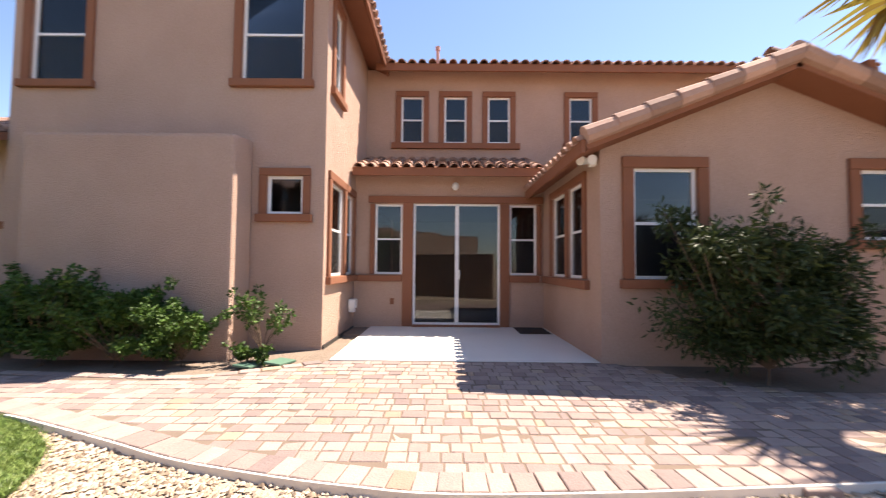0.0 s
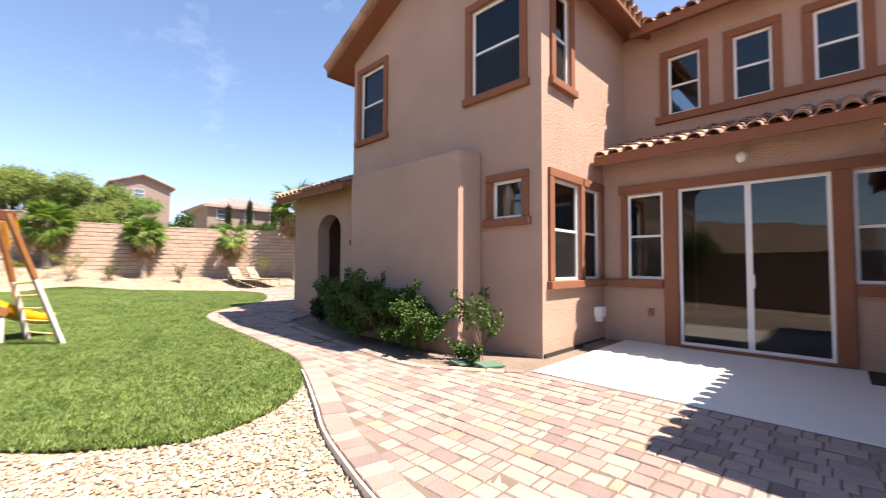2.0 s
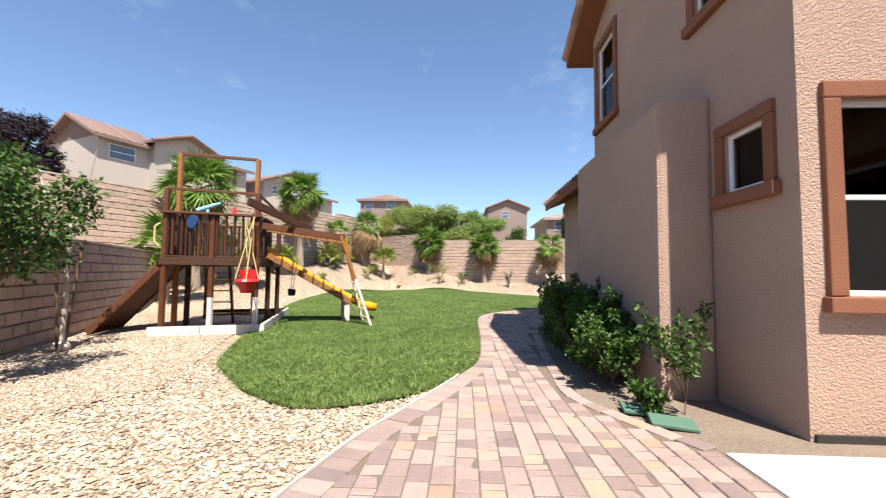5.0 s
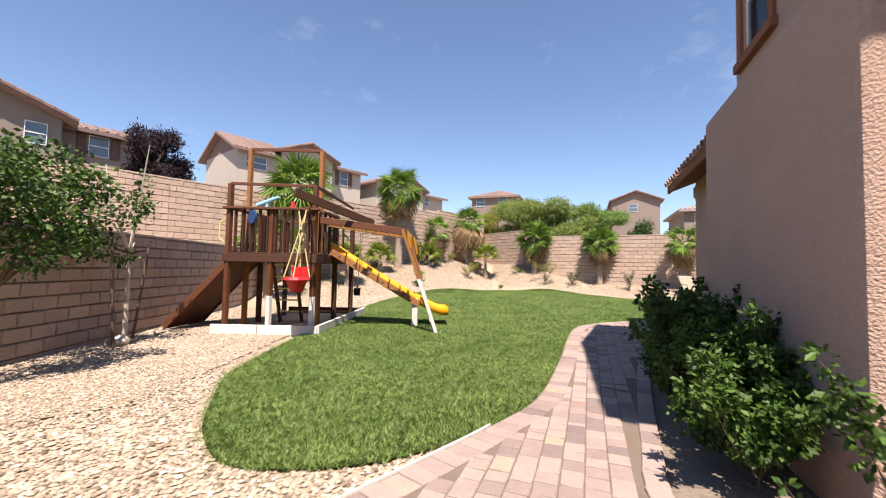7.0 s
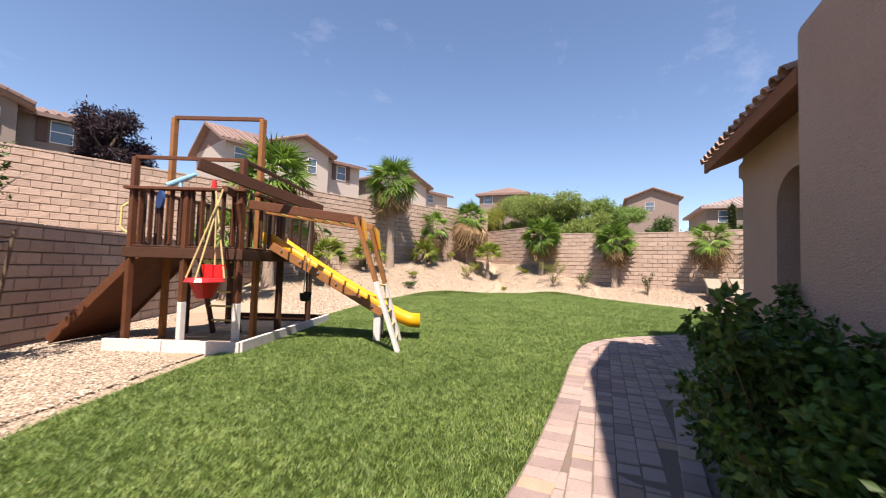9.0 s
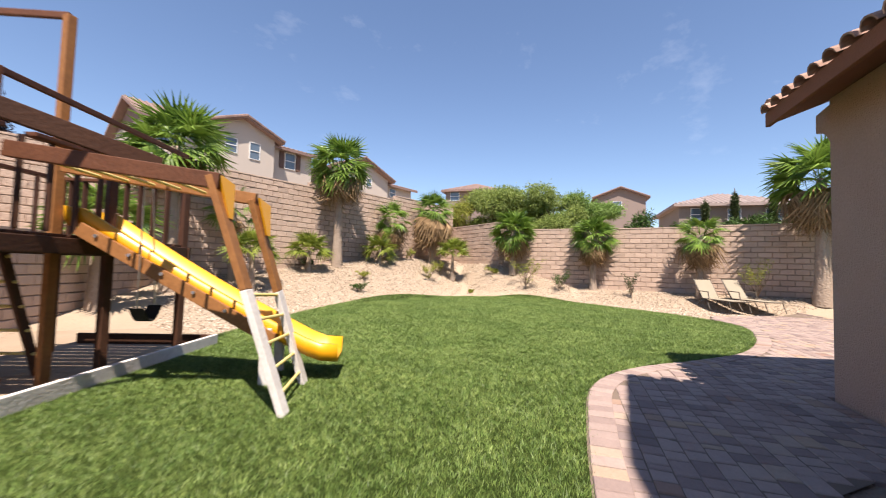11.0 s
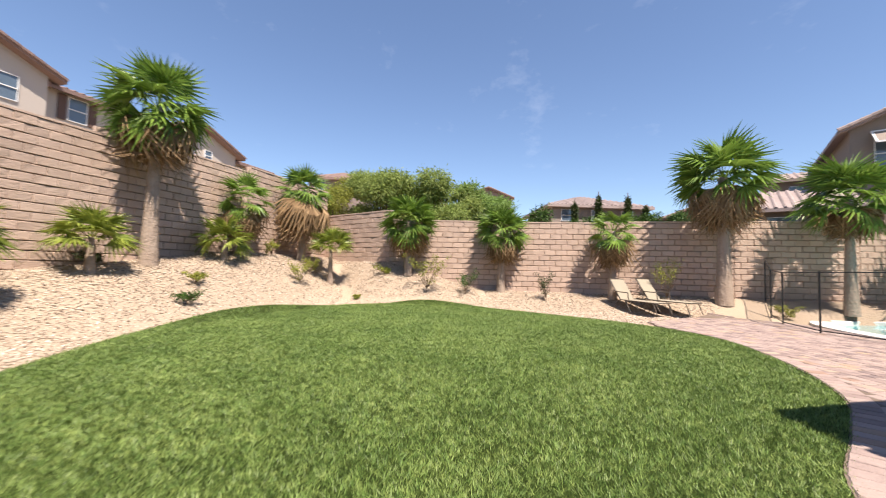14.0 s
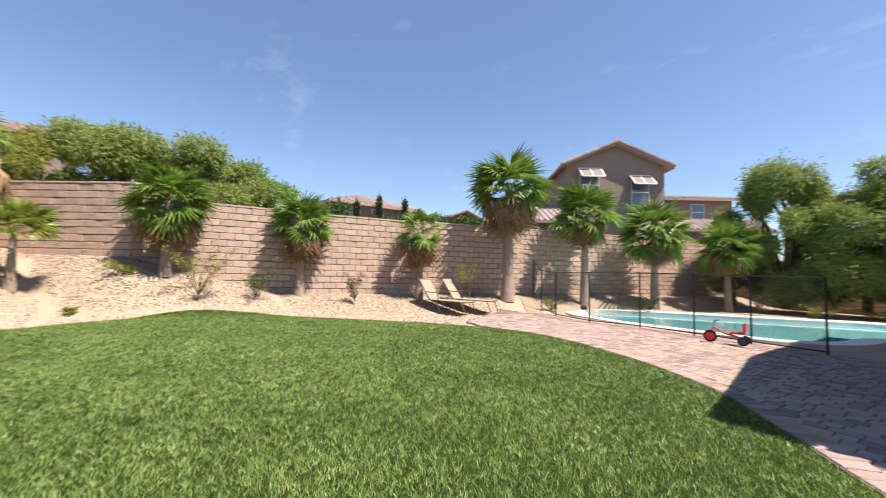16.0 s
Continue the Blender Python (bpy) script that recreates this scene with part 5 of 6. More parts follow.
for i, (x, y, h, w, mt) in enumerate(small):
    shrub("desert_shrub", (x, y), h, w, int(300 + 420 * w), 0.07, mt, "small sparse shrub in the gravel", "shrub", 90 + i, 4, ratio=0.32, group="shrubs in the gravel", shoots=7, lump=0.55)

# ---- shrubs by the house ----
shrub("leafy_shrub", (-3.9, 5.42), 1.15, 1.8, 17000, 0.05, LEAF, "bushy green shrub against the stucco wall", "shrub", 110, 20, ratio=0.6, depth=0.95, shoots=14, lump=0.66)
shrub("leafy_shrub", (-2.9, 5.38), 1.0, 1.4, 13000, 0.05, LEAF, "bushy green shrub against the stucco wall", "shrub", 111, 16, ratio=0.6, depth=0.9, shoots=12, lump=0.64)
shrub("leafy_shrub", (-2.05, 5.42), 0.72, 1.1, 7500, 0.048, LEAF, "low bushy green shrub in a soil bed", "shrub", 112, 12, ratio=0.6, depth=0.7, shoots=9, lump=0.6)
shrub("leafy_shrub", (-4.95, 5.7), 1.05, 1.15, 10000, 0.05, LEAF, "bushy green shrub by the porch", "shrub", 115, 14, ratio=0.6, depth=0.65, shoots=8, lump=0.65)
shrub("sprawling_shrub", (-1.1, 5.74), 0.95, 0.7, 800, 0.055, LEAF, "thin sprawling shrub with upright shoots", "shrub", 113, 1, ratio=0.6, shoots=6, lump=0.35)
shrub("low_shrub", (-1.12, 5.43), 0.3, 0.5, 700, 0.055, LEAF, "low leafy shoots spilling over a valve box lid", "shrub", 117, 5, ratio=0.6, depth=0.4, shoots=4, lump=0.6)
shrub("low_shrub", (-5.9, 5.9), 0.6, 0.9, 1500, 0.08, DULL_LEAF, "low dark shrub in shade by the porch", "shrub", 116, 6, depth=0.6)
shrub("dense_shrub", (5.1, 4.7), 1.82, 2.4, 21000, 0.085, DULL_LEAF, "large dense dark green shrub below the window", "shrub", 114, 36, ratio=0.35, depth=1.2, shoots=16, lump=0.72)
# staked young tree by the low wall
tx, ty = -3.5, -2.9
tz = lz(tx, ty)
tree = thing("young_tree", "young green tree tied between two wooden stakes", "tree", at=(tx, ty, tz))
limbs("trunk", (tx, ty, tz), [(tx + a, ty + b, tz + c) for a, b, c in ((0.5, 0.3, 2.0), (-0.4, 0.1, 2.5), (0.2, -0.4, 3.0), (0.8, 0.2, 2.6), (0.1, 0.5, 3.3), (-0.2, -0.2, 1.7))], 0.04, tree, mat("pale_bark", (0.38, 0.32, 0.26), (0.55, 0.48, 0.4), 0.9, 20, 6, 0.4), 5, 0.6)
leaf_cloud("crown", [(tx + 0.9, ty + 0.2, tz + 2.1, 0.55, 0.5, 0.45), (tx + 0.3, ty + 0.5, tz + 2.2, 0.22, 0.22, 0.3), (tx + 1.1, ty - 0.1, tz + 2.7, 0.5, 0.5, 0.4), (tx + 0.5, ty, tz + 1.6, 0.26, 0.26, 0.24), (tx - 0.1, ty + 0.1, tz + 2.5, 0.14, 0.14, 0.4), (tx + 0.1, ty, tz + 1.45, 0.18, 0.18, 0.16), (tx + 1.5, ty + 0.3, tz + 1.9, 0.55, 0.5, 0.5), (tx + 1.9, ty + 0.1, tz + 2.5, 0.6, 0.5, 0.5), (tx + 2.3, ty + 0.3, tz + 2.0, 0.5, 0.5, 0.4)], 4600, 0.075, LEAF, tree, 120, 0.6)
ux2, uy2 = -1.35, -1.65
uz2 = lz(ux2, uy2)
tree2 = thing("young_tree", "young bushy green tree on the bare sand", "tree", at=(ux2, uy2, uz2))
tb = [(ux2 + a, uy2 + b, uz2 + c, r, r, r * 0.85) for a, b, c, r in ((0, 0, 2.1, 0.42), (-0.5, 0.1, 1.8, 0.36), (0.5, 0.1, 2.0, 0.42), (-0.3, -0.4, 2.45, 0.3), (0.3, 0.4, 2.4, 0.34), (-0.7, 0.3, 2.3, 0.26), (-0.2, 0.2, 1.45, 0.3), (-0.85, -0.3, 1.6, 0.24))]
limbs("trunk", (ux2, uy2, uz2), [b[:3] for b in tb], 0.045, tree2, TWIG, 6, 0.5)
leaf_cloud("crown", tb, 3200, 0.075, LEAF, tree2, 121, 0.6)
for dx, dy, ln in ((0.33, 0.28, 0.12), (-0.3, -0.28, -0.22)):
    bm = bmesh.new()
    rod(bm, (tx + dx, ty + dy, tz - 0.1), (tx + dx + ln * 0.8, ty + dy - ln * 0.3, tz + 1.75), 0.024, 0.022)
    t = part("tree_stake", bm, TWIG, None)
    tagged(t, "brown wooden stake tied to a young tree", "stake", "tree stakes")
bm = bmesh.new()
polyline(bm, [(tx + 0.4, ty + 0.2, tz + 1.6), (tx, ty, tz + 1.5), (tx - 0.42, ty - 0.22, tz + 1.58)], 0.012)
tagged(part("tree_tie", bm, RUBBER, None), "black rubber tie between stakes and trunk", "tie")
bm = bmesh.new()
bmesh.ops.create_icosphere(bm, subdivisions=2, radius=0.13, matrix=Matrix.Translation((tx + 0.12, ty + 0.1, tz + 0.07)) @ Matrix.Diagonal((1, 1, 0.75, 1)))
tagged(part("rock", bm, ROCK, None, smooth=True), "pale round rock at the foot of the tree", "rock")

# ---- play set ----
play = thing("play_set", "weathered redwood play set with yellow slide, swing beam and climbing ramp", "play set", at=(-6.6, -1.9, 0.03))
ux, uy = Vector((-0.27, 0.72, 0)).normalized(), Vector((-0.96, -0.26, 0)).normalized()
O = Vector((-5.05, -2.42, 0.0))


def P(a, b, z):
    """Play set frame: a along its front, b towards its back, z up."""
    q = O + ux * a + uy * b
    return Vector((q.x, q.y, z))


FW, DP = 1.72, 2.5
RAIL, DECK = 2.5, 1.6


def timber(name, a, b, w, h, material=REDWOOD, label="", up=(0, 0, 1)):
    bm = bmesh.new()
    beam(bm, a, b, w, h, 0.008, up)
    return part(name, bm, material, play, label)


# posts, bare and whitened near the ground on the front
for (a, b, top, worn) in ((0, 0, 3.0, False), (0.86, 0, 2.5, True), (FW, 0, 3.0, True), (0, DP, 2.5, False), (FW, DP, 2.5, False), (FW, DP / 2, 2.5, False), (-0.1, 0.85, 3.95, False), (1.5, 0.85, 3.95, False), (0, DP / 2, 2.5, False)):
    if worn:
        timber("post", P(a, b, 0.75), P(a, b, top), 0.09, 0.09)
        timber("post_foot", P(a, b, 0.02), P(a, b, 0.748), 0.088, 0.088, WORNWOOD, "bare whitened wood")
    else:
        timber("post", P(a, b, 0.02), P(a, b, top), 0.09, 0.09, DECKWOOD if top < 2.6 else ORANGEWOOD if top > 3.5 else REDWOOD)
timber("top_bar", P(-0.1, 0.85, 3.95), P(1.5, 0.85, 3.95), 0.05, 0.07)
timber("top_bar", P(0, 0, 3.0), P(FW, 0, 2.98), 0.04, 0.06)
timber("top_bar", P(FW, 0, 2.98), P(FW, DP, 2.9), 0.04, 0.06)
timber("hand_rail", P(-0.1, -0.03, RAIL), P(FW + 0.1, -0.03, RAIL), 0.15, 0.045)
timber("hand_rail", P(-0.03, 0, RAIL + 0.002), P(-0.03, DP, RAIL + 0.002), 0.12, 0.045)
timber("hand_rail", P(-0.1, DP, RAIL), P(FW + 0.1, DP, RAIL), 0.12, 0.045)
timber("hand_rail", P(FW + 0.03, 0.3, RAIL + 0.002), P(FW + 0.03, DP * 0.5, RAIL + 0.002), 0.12, 0.045)
timber("deck_rim", P(-0.08, -0.04, DECK - 0.1), P(FW + 0.08, -0.04, DECK - 0.1), 0.05, 0.16, DECKWOOD)
timber("deck_rim", P(-0.08, DP + 0.04, DECK - 0.1), P(FW + 0.08, DP + 0.04, DECK - 0.1), 0.05, 0.16, DECKWOOD)
timber("deck_rim", P(-0.04, 0, DECK - 0.1), P(-0.04, DP, DECK - 0.1), 0.05, 0.16, DECKWOOD)
timber("deck_rim", P(FW + 0.04, 0, DECK - 0.1), P(FW + 0.04, DP, DECK - 0.1), 0.05, 0.16, DECKWOOD)
for i in range(13):
    b = 0.06 + i * (DP - 0.1) / 12.5
    timber("deck_board", P(-0.02, b, DECK), P(FW + 0.02, b, DECK), 0.17, 0.03, DECKWOOD)
for i in range(10):
    a = 0.13 + i * (FW - 0.2) / 9.3
    timber("baluster", P(a, -0.01, DECK + 0.03), P(a, -0.01, RAIL - 0.02), 0.065, 0.03, DECKWOOD if i % 3 else REDWOOD)
for i in range(9):
    b = 0.2 + i * (DP - 0.3) / 9
    timber("baluster", P(0.01, b, DECK + 0.03), P(0.01, b, RAIL - 0.02), 0.03, 0.065, DECKWOOD)
for i in range(8):
    a = 0.15 + i * (FW - 0.2) / 8
    timber("baluster", P(a, DP - 0.01, DECK + 0.03), P(a, DP - 0.01, RAIL - 0.02), 0.065, 0.03, DECKWOOD)
for i in range(4):
    b = 0.25 + i * 0.28
    timber("baluster", P(FW + 0.01, b, DECK + 0.03), P(FW + 0.01, b, RAIL - 0.02), 0.03, 0.065, DECKWOOD)
# climbing ramp on the near end
r0, r1 = P(-0.02, 0.35, DECK), P(-1.25, 0.05, 0.03)
side = (P(0, 1, 0) - P(0, 0, 0))
bm = bmesh.new()
prism(bm, [r0, r1, r1 + side * 1.15, r0 + side * 1.15], (0, 0, 0.035))
part("ramp_panel", bm, REDWOOD, play, "worn dark climbing ramp")
timber("ramp_stringer", r0 + Vector((0, 0, 0.05)), r1 + Vector((0, 0, 0.05)), 0.05, 0.12)
timber("ramp_stringer", r0 + side * 1.15 + Vector((0, 0, 0.05)), r1 + side * 1.15 + Vector((0, 0, 0.05)), 0.05, 0.12)
for k in range(5):
    c = r0.lerp(r1, (k + 0.6) / 5.5) + Vector((0, 0, 0.05))
    timber("ramp_cleat", c + side * 0.08, c + side * 1.07, 0.06, 0.035)
# sand box round the feet
for a, b, mt in ((P(-0.15, -0.2, 0.08), P(0.75, -0.2, 0.08), WORNWOOD), (P(0.76, -0.2, 0.08), P(FW + 0.2, -0.2, 0.08), WORNWOOD), (P(FW + 0.2, -0.18, 0.09), P(FW + 0.2, DP + 0.6, 0.14), WORNWOOD), (P(-0.15, DP + 0.6, 0.12), P(FW + 0.2, DP + 0.6, 0.13), DECKWOOD)):
    timber("sandbox_board", a, b, 0.06, 0.22, mt, "sun-bleached sandbox board")
# yellow slide
s0, s1 = Vector((-6.75, -1.1, 1.75)), Vector((-7.72, 0.98, 0.42))
d = (s1 - s0).normalized()
sd = d.cross(Vector((0, 0, 1))).normalized()
bm = bmesh.new()
path = [s0 - Vector((d.x, d.y, 0)) * 0.2 + Vector((0, 0, 0.02)), s0] + [s0.lerp(s1, k / 6) + Vector((0, 0, -0.05 * math.sin(k / 6 * math.pi))) for k in range(1, 7)] + [s1 + Vector((d.x * 0.18, d.y * 0.18, -0.06)), s1 + Vector((d.x * 0.4, d.y * 0.4, -0.07))]
prof = [(-0.29, 0.15), (-0.25, 0.155), (-0.235, 0.03), (-0.18, 0.0), (0.18, 0.0), (0.235, 0.03), (0.25, 0.155), (0.29, 0.15), (0.285, 0.0), (0.22, -0.05), (-0.22, -0.05), (-0.285, 0.0)]
rings = [[bm.verts.new(p + sd * a + Vector((0, 0, b))) for a, b in prof] for p in path]
for a, b in zip(rings, rings[1:]):
    for i in range(len(prof)):
        j = (i + 1) % len(prof)
        bm.faces.new((a[i], a[j], b[j], b[i]))
bm.faces.new(rings[0])
bm.faces.new(rings[-1][::-1])
slide = part("slide", bm, YELLOW, play, "glossy yellow plastic slide", smooth=True)
for s in (-1, 1):
    timber("slide_side_rail", s0 + sd * s * 0.33 + Vector((0, 0, -0.06)), s0.lerp(s1, 0.86) + sd * s * 0.33 + Vector((0, 0, -0.05)), 0.045, 0.14, ORANGEWOOD)
    e = s0.lerp(s1, 0.82) + sd * s * 0.3
    timber("slide_leg", Vector((e.x, e.y, 0.05)), e + Vector((0, 0, 0.02)), 0.04, 0.13, WORNWOOD, "white bleached slide leg")
for k in range(6):
    e = s0.lerp(s1, 0.08 + k * 0.14)
    for s in (-1, 1):
        bm = bmesh.new()
        rod(bm, e + sd * s * 0.35 + Vector((0, 0, -0.03)), e + sd * s * 0.375 + Vector((0, 0, -0.03)), 0.018, seg=8)
        part("bolt", bm, STEEL, play)
# swing beam with its A-frame
apx = Vector((-6.35, 0.86, 2.16))
b0, b1 = Vector((-5.75, -0.75, 2.3)), Vector((-6.42, 0.88, 2.1))
timber("swing_beam", b0, b1, 0.09, 0.14, REDWOOD)
bq = Vector((-0.62, -0.22, 0))
timber("ladder_beam", b0 + Vector((-0.5, -0.15, -0.02)), b1 + Vector((-0.62, -0.16, -0.05)), 0.08, 0.12, ORANGEWOOD)
for k in range(6):
    e = b0.lerp(b1, 0.2 + k * 0.14)
    bm = bmesh.new()
    rod(bm, e + Vector((0, 0, -0.05)), e + Vector((-0.5, -0.15, -0.07)), 0.016)
    part("rung", bm, PALEYELLOW, play, "pale yellow bar")
f1, f2 = Vector((-6.65, 1.49, 0.05)), Vector((-7.5, 1.08, 0.05))
t1, t2 = Vector((-6.40, 0.80, 2.15)), Vector((-7.03, 0.68, 2.05))
for t_, f_ in ((t1, f1), (t2, f2)):
    c = t_.lerp(f_, 0.48)
    timber("frame_leg", t_, c, 0.06, 0.14, ORANGEWOOD, up=(1, 0.3, 0))
    timber("leg_foot", c, f_, 0.058, 0.138, WORNWOOD, "paint-bleached lower leg", up=(1, 0.3, 0))
    bm = bmesh.new()
    along = (t2 - t1).normalized()
    v = [t_ + along * 0.02 + Vector((0, 0, 0.02)), t_ + along * 0.25 + Vector((0, 0, 0.0)), t_ + along * 0.24 + Vector((0, 0, -0.06)), t_ + along * 0.13 + Vector((-0.01, 0.08, -0.36)), t_ + along * 0.07 + Vector((-0.01, 0.08, -0.36))]
    prism(bm, [p + Vector((0.01, 0.06, 0)) for p in v], (0.012, 0.035, 0))
    part("gusset", bm, YELLOW, play, "yellow plastic gusset plate")
for k in range(4):
    c = t1.lerp(f1, 0.04 + 0.075 * k)
    bm = bmesh.new()
    rod(bm, c + Vector((-0.04, -0.01, 0)), c + Vector((0.042, 0.02, 0)), 0.016, seg=8)
    part("bolt", bm, BLACK, play, "dark bolt head")
for k in range(5):
    s = 0.5 + k * 0.105
    bm = bmesh.new()
    rod(bm, t1.lerp(f1, s), t2.lerp(f2, s), 0.016)
    part("rung", bm, PALEYELLOW, play, "pale yellow bar")
# diagonal brace board at the deck
timber("brace_board", Vector((-4.66, -0.5, 2.66)), Vector((-6.5, 0.05, 2.3)), 0.05, 0.16, DECKWOOD)
timber("brace", P(FW, 0.02, 1.9), P(FW, -0.1, 2.3), 0.09, 0.09)
# ladder with yellow rungs under the deck
for s in (0.45, 0.95):
    timber("ladder_rail", P(s, DP * 0.55, 0.05), P(s, DP * 0.35, DECK - 0.05), 0.05, 0.09, DECKWOOD)
for k in range(5):
    z = 0.3 + k * 0.27
    q = 0.55 - 0.2 * (z / DECK)
    bm = bmesh.new()
    rod(bm, P(0.4, DP * q, z), P(1.0, DP * q, z), 0.018)
    part("rung", bm, PALEYELLOW, play, "pale yellow bar")
# telescope toy on the hand rail
bm = bmesh.new()
tt = P(0.75, -0.02, RAIL + 0.14)
rod(bm, tt + ux * -0.2 + Vector((0, 0, -0.08)), tt + ux * 0.14 + Vector((0, 0, 0.06)), 0.045, 0.04, 12)
rod(bm, tt + ux * 0.1 + Vector((0, 0, 0.045)), tt + ux * 0.24 + Vector((0, 0, 0.1)), 0.03, 0.03, 12)
rod(bm, tt + Vector((0, 0, -0.13)), tt, 0.03, 0.025, 10)
part("toy_telescope", bm, BLUE, play, "light blue toy telescope")
bm = bmesh.new()
rod(bm, P(1.25, 0.02, RAIL), P(1.25, 0.02, RAIL + 0.16), 0.05, 0.03, 10)
part("toy_knob", bm, RED, play, "red plastic toy")
bm = bmesh.new()
bmesh.ops.create_cone(bm, cap_ends=True, segments=16, radius1=0.14, radius2=0.14, depth=0.04, matrix=Matrix.Translation(P(0.5, -0.09, RAIL - 0.18)) @ Matrix.Rotation(math.radians(75), 4, "Z") @ Matrix.Rotation(math.radians(90), 4, "X"))
part("toy_wheel", bm, DARKBLUE, play, "dark blue toy steering wheel")
bm = bmesh.new()
polyline(bm, [P(-0.12, 0.05, DECK + 0.2), P(-0.2, 0.02, DECK + 0.28), P(-0.2, 0.02, DECK + 0.6), P(-0.12, 0.05, DECK + 0.68)], 0.016, 8)
part("grab_handle", bm, PALEYELLOW, play, "pale yellow grab handle")
# toddler swing and a plain swing
sw = thing("baby_swing", "red plastic bucket swing hung on yellow ropes", "swing", at=(-4.95, -0.62, 0.95))
hang = Vector((-5.2, -0.75, 2.42))
bm = bmesh.new()
m = Matrix.Translation((-4.95, -0.62, 1.0)) @ Matrix.Rotation(math.radians(20), 4, "Z")
bmesh.ops.create_cone(bm, cap_ends=True, segments=16, radius1=0.11, radius2=0.2, depth=0.24, matrix=m)
part("bucket", bm, RED, sw, "red plastic bucket seat", smooth=False)
bm = bmesh.new()
bmesh.ops.create_cone(bm, cap_ends=True, segments=18, radius1=0.27, radius2=0.24, depth=0.05, matrix=m @ Matrix.Translation((0, 0, 0.13)) @ Matrix.Diagonal((1.15, 0.85, 1, 1)))
bmesh.ops.create_cone(bm, cap_ends=True, segments=12, radius1=0.1, radius2=0.13, depth=0.18, matrix=m @ Matrix.Translation((-0.17, 0, 0.25)) @ Matrix.Diagonal((0.4, 1.4, 1, 1)))
part("tray", bm, RED, sw, "red plastic swing tray")
for dx, dy in ((0.22, 0.1), (-0.22, -0.1), (0.18, -0.14), (-0.18, 0.14)):
    bm = bmesh.new()
    rod(bm, Vector((-4.95 + dx, -0.62 + dy, 1.15)), hang + Vector((dx * 0.2, 0.12 * (1 if dx > 0 else -1), 0)), 0.012, seg=6)
    part("rope", bm, ROPE, sw, "yellow rope")
timber("swing_arm", P(FW - 0.1, -0.03, RAIL - 0.06), hang + Vector((0, 0.1, 0.02)), 0.08, 0.09)
s2 = thing("belt_swing", "black belt swing hanging under the ladder beam", "swing", at=(-6.9, -0.55, 0.72))
bm = bmesh.new()
for k in range(8):
    a, b = (k / 8 - 0.5), ((k + 1) / 8 - 0.5)
    beam(bm, (-6.9 + a * 0.35, -0.55 + a * 0.2, 0.72 + a * a * 0.6), (-6.9 + b * 0.35, -0.55 + b * 0.2, 0.72 + b * b * 0.6), 0.14, 0.015, 0)
part("belt_seat", bm, RUBBER, s2)
for k in (-1, 1):
    bm = bmesh.new()
    rod(bm, (-6.9 + k * 0.175, -0.55 + k * 0.1, 0.87), (-6.7 + k * 0.12, -0.35 + k * 0.1, 2.15), 0.008, seg=6)
    part("chain", bm, STEEL, s2)

# ---- loungers ----
lounger = thing("sun_lounger", "bronze-framed lounger with beige sling fabric, back raised", "lounger", "pair of loungers")
bm = bmesh.new()
prism(bm, [(-0.3, 0.0, 0.36), (0.3, 0.0, 0.36), (0.3, 1.28, 0.34), (-0.3, 1.28, 0.34)], (0, 0, 0.012))
part("seat_sling", bm, SLING, lounger)
bm = bmesh.new()
prism(bm, [(-0.3, 0.0, 0.37), (0.3, 0.0, 0.37), (0.3, -0.42, 1.0), (-0.3, -0.42, 1.0)], (0, 0.012, 0.008))
part("back_sling", bm, SLING, lounger)
bm = bmesh.new()
for s in (-0.315, 0.315):
    polyline(bm, [(s, 0.0, 0.36), (s, 1.32, 0.34)], 0.015, 8)
    polyline(bm, [(s, 0.0, 0.36), (s, -0.44, 1.02)], 0.015, 8)
polyline(bm, [(-0.315, -0.44, 1.02), (0.315, -0.44, 1.02)], 0.015, 8)
polyline(bm, [(-0.315, 1.32, 0.34), (0.315, 1.32, 0.34)], 0.015, 8)
part("frame", bm, BRONZE, lounger)
for s in (-0.33, 0.33):
    for y, t in ((1.2, 1.34), (-0.02, -0.28), (0.2, 0.42)):
        bm = bmesh.new()
        rod(bm, (s, y, 0.35), (s, t, 0.0), 0.014)
        part("leg", bm, BRONZE, lounger)
    bm = bmesh.new()
    polyline(bm, [(s, -0.18, 0.62), (s, 0.3, 0.6), (s, 0.34, 0.36)], 0.016, 8)
    part("armrest", bm, BRONZE, lounger)
lounger.matrix_basis = pose(-20.1, 8.75, lz(-19.6, 9.0) + 0.02, 0, 0, -68)
lounger2 = copy_thing(lounger, pose(-20.0, 9.6, lz(-19.5, 9.8) + 0.02, 0, 0, -64))

# ---- pool, coping and fence ----
tagged(pydata("pool_water", [(x, y, 0.1) for x, y in POOL], [tuple(range(len(POOL)))], WATER), "turquoise swimming pool water", "water", kind="structure")
bm = bmesh.new()
k = len(POOL)
cxy = (sum(p[0] for p in POOL) / k, sum(p[1] for p in POOL) / k)


def grow(p, q):
    d = Vector((p[0] - cxy[0], p[1] - cxy[1]))
    return p[0] + d.x / d.length * q, p[1] + d.y / d.length * q


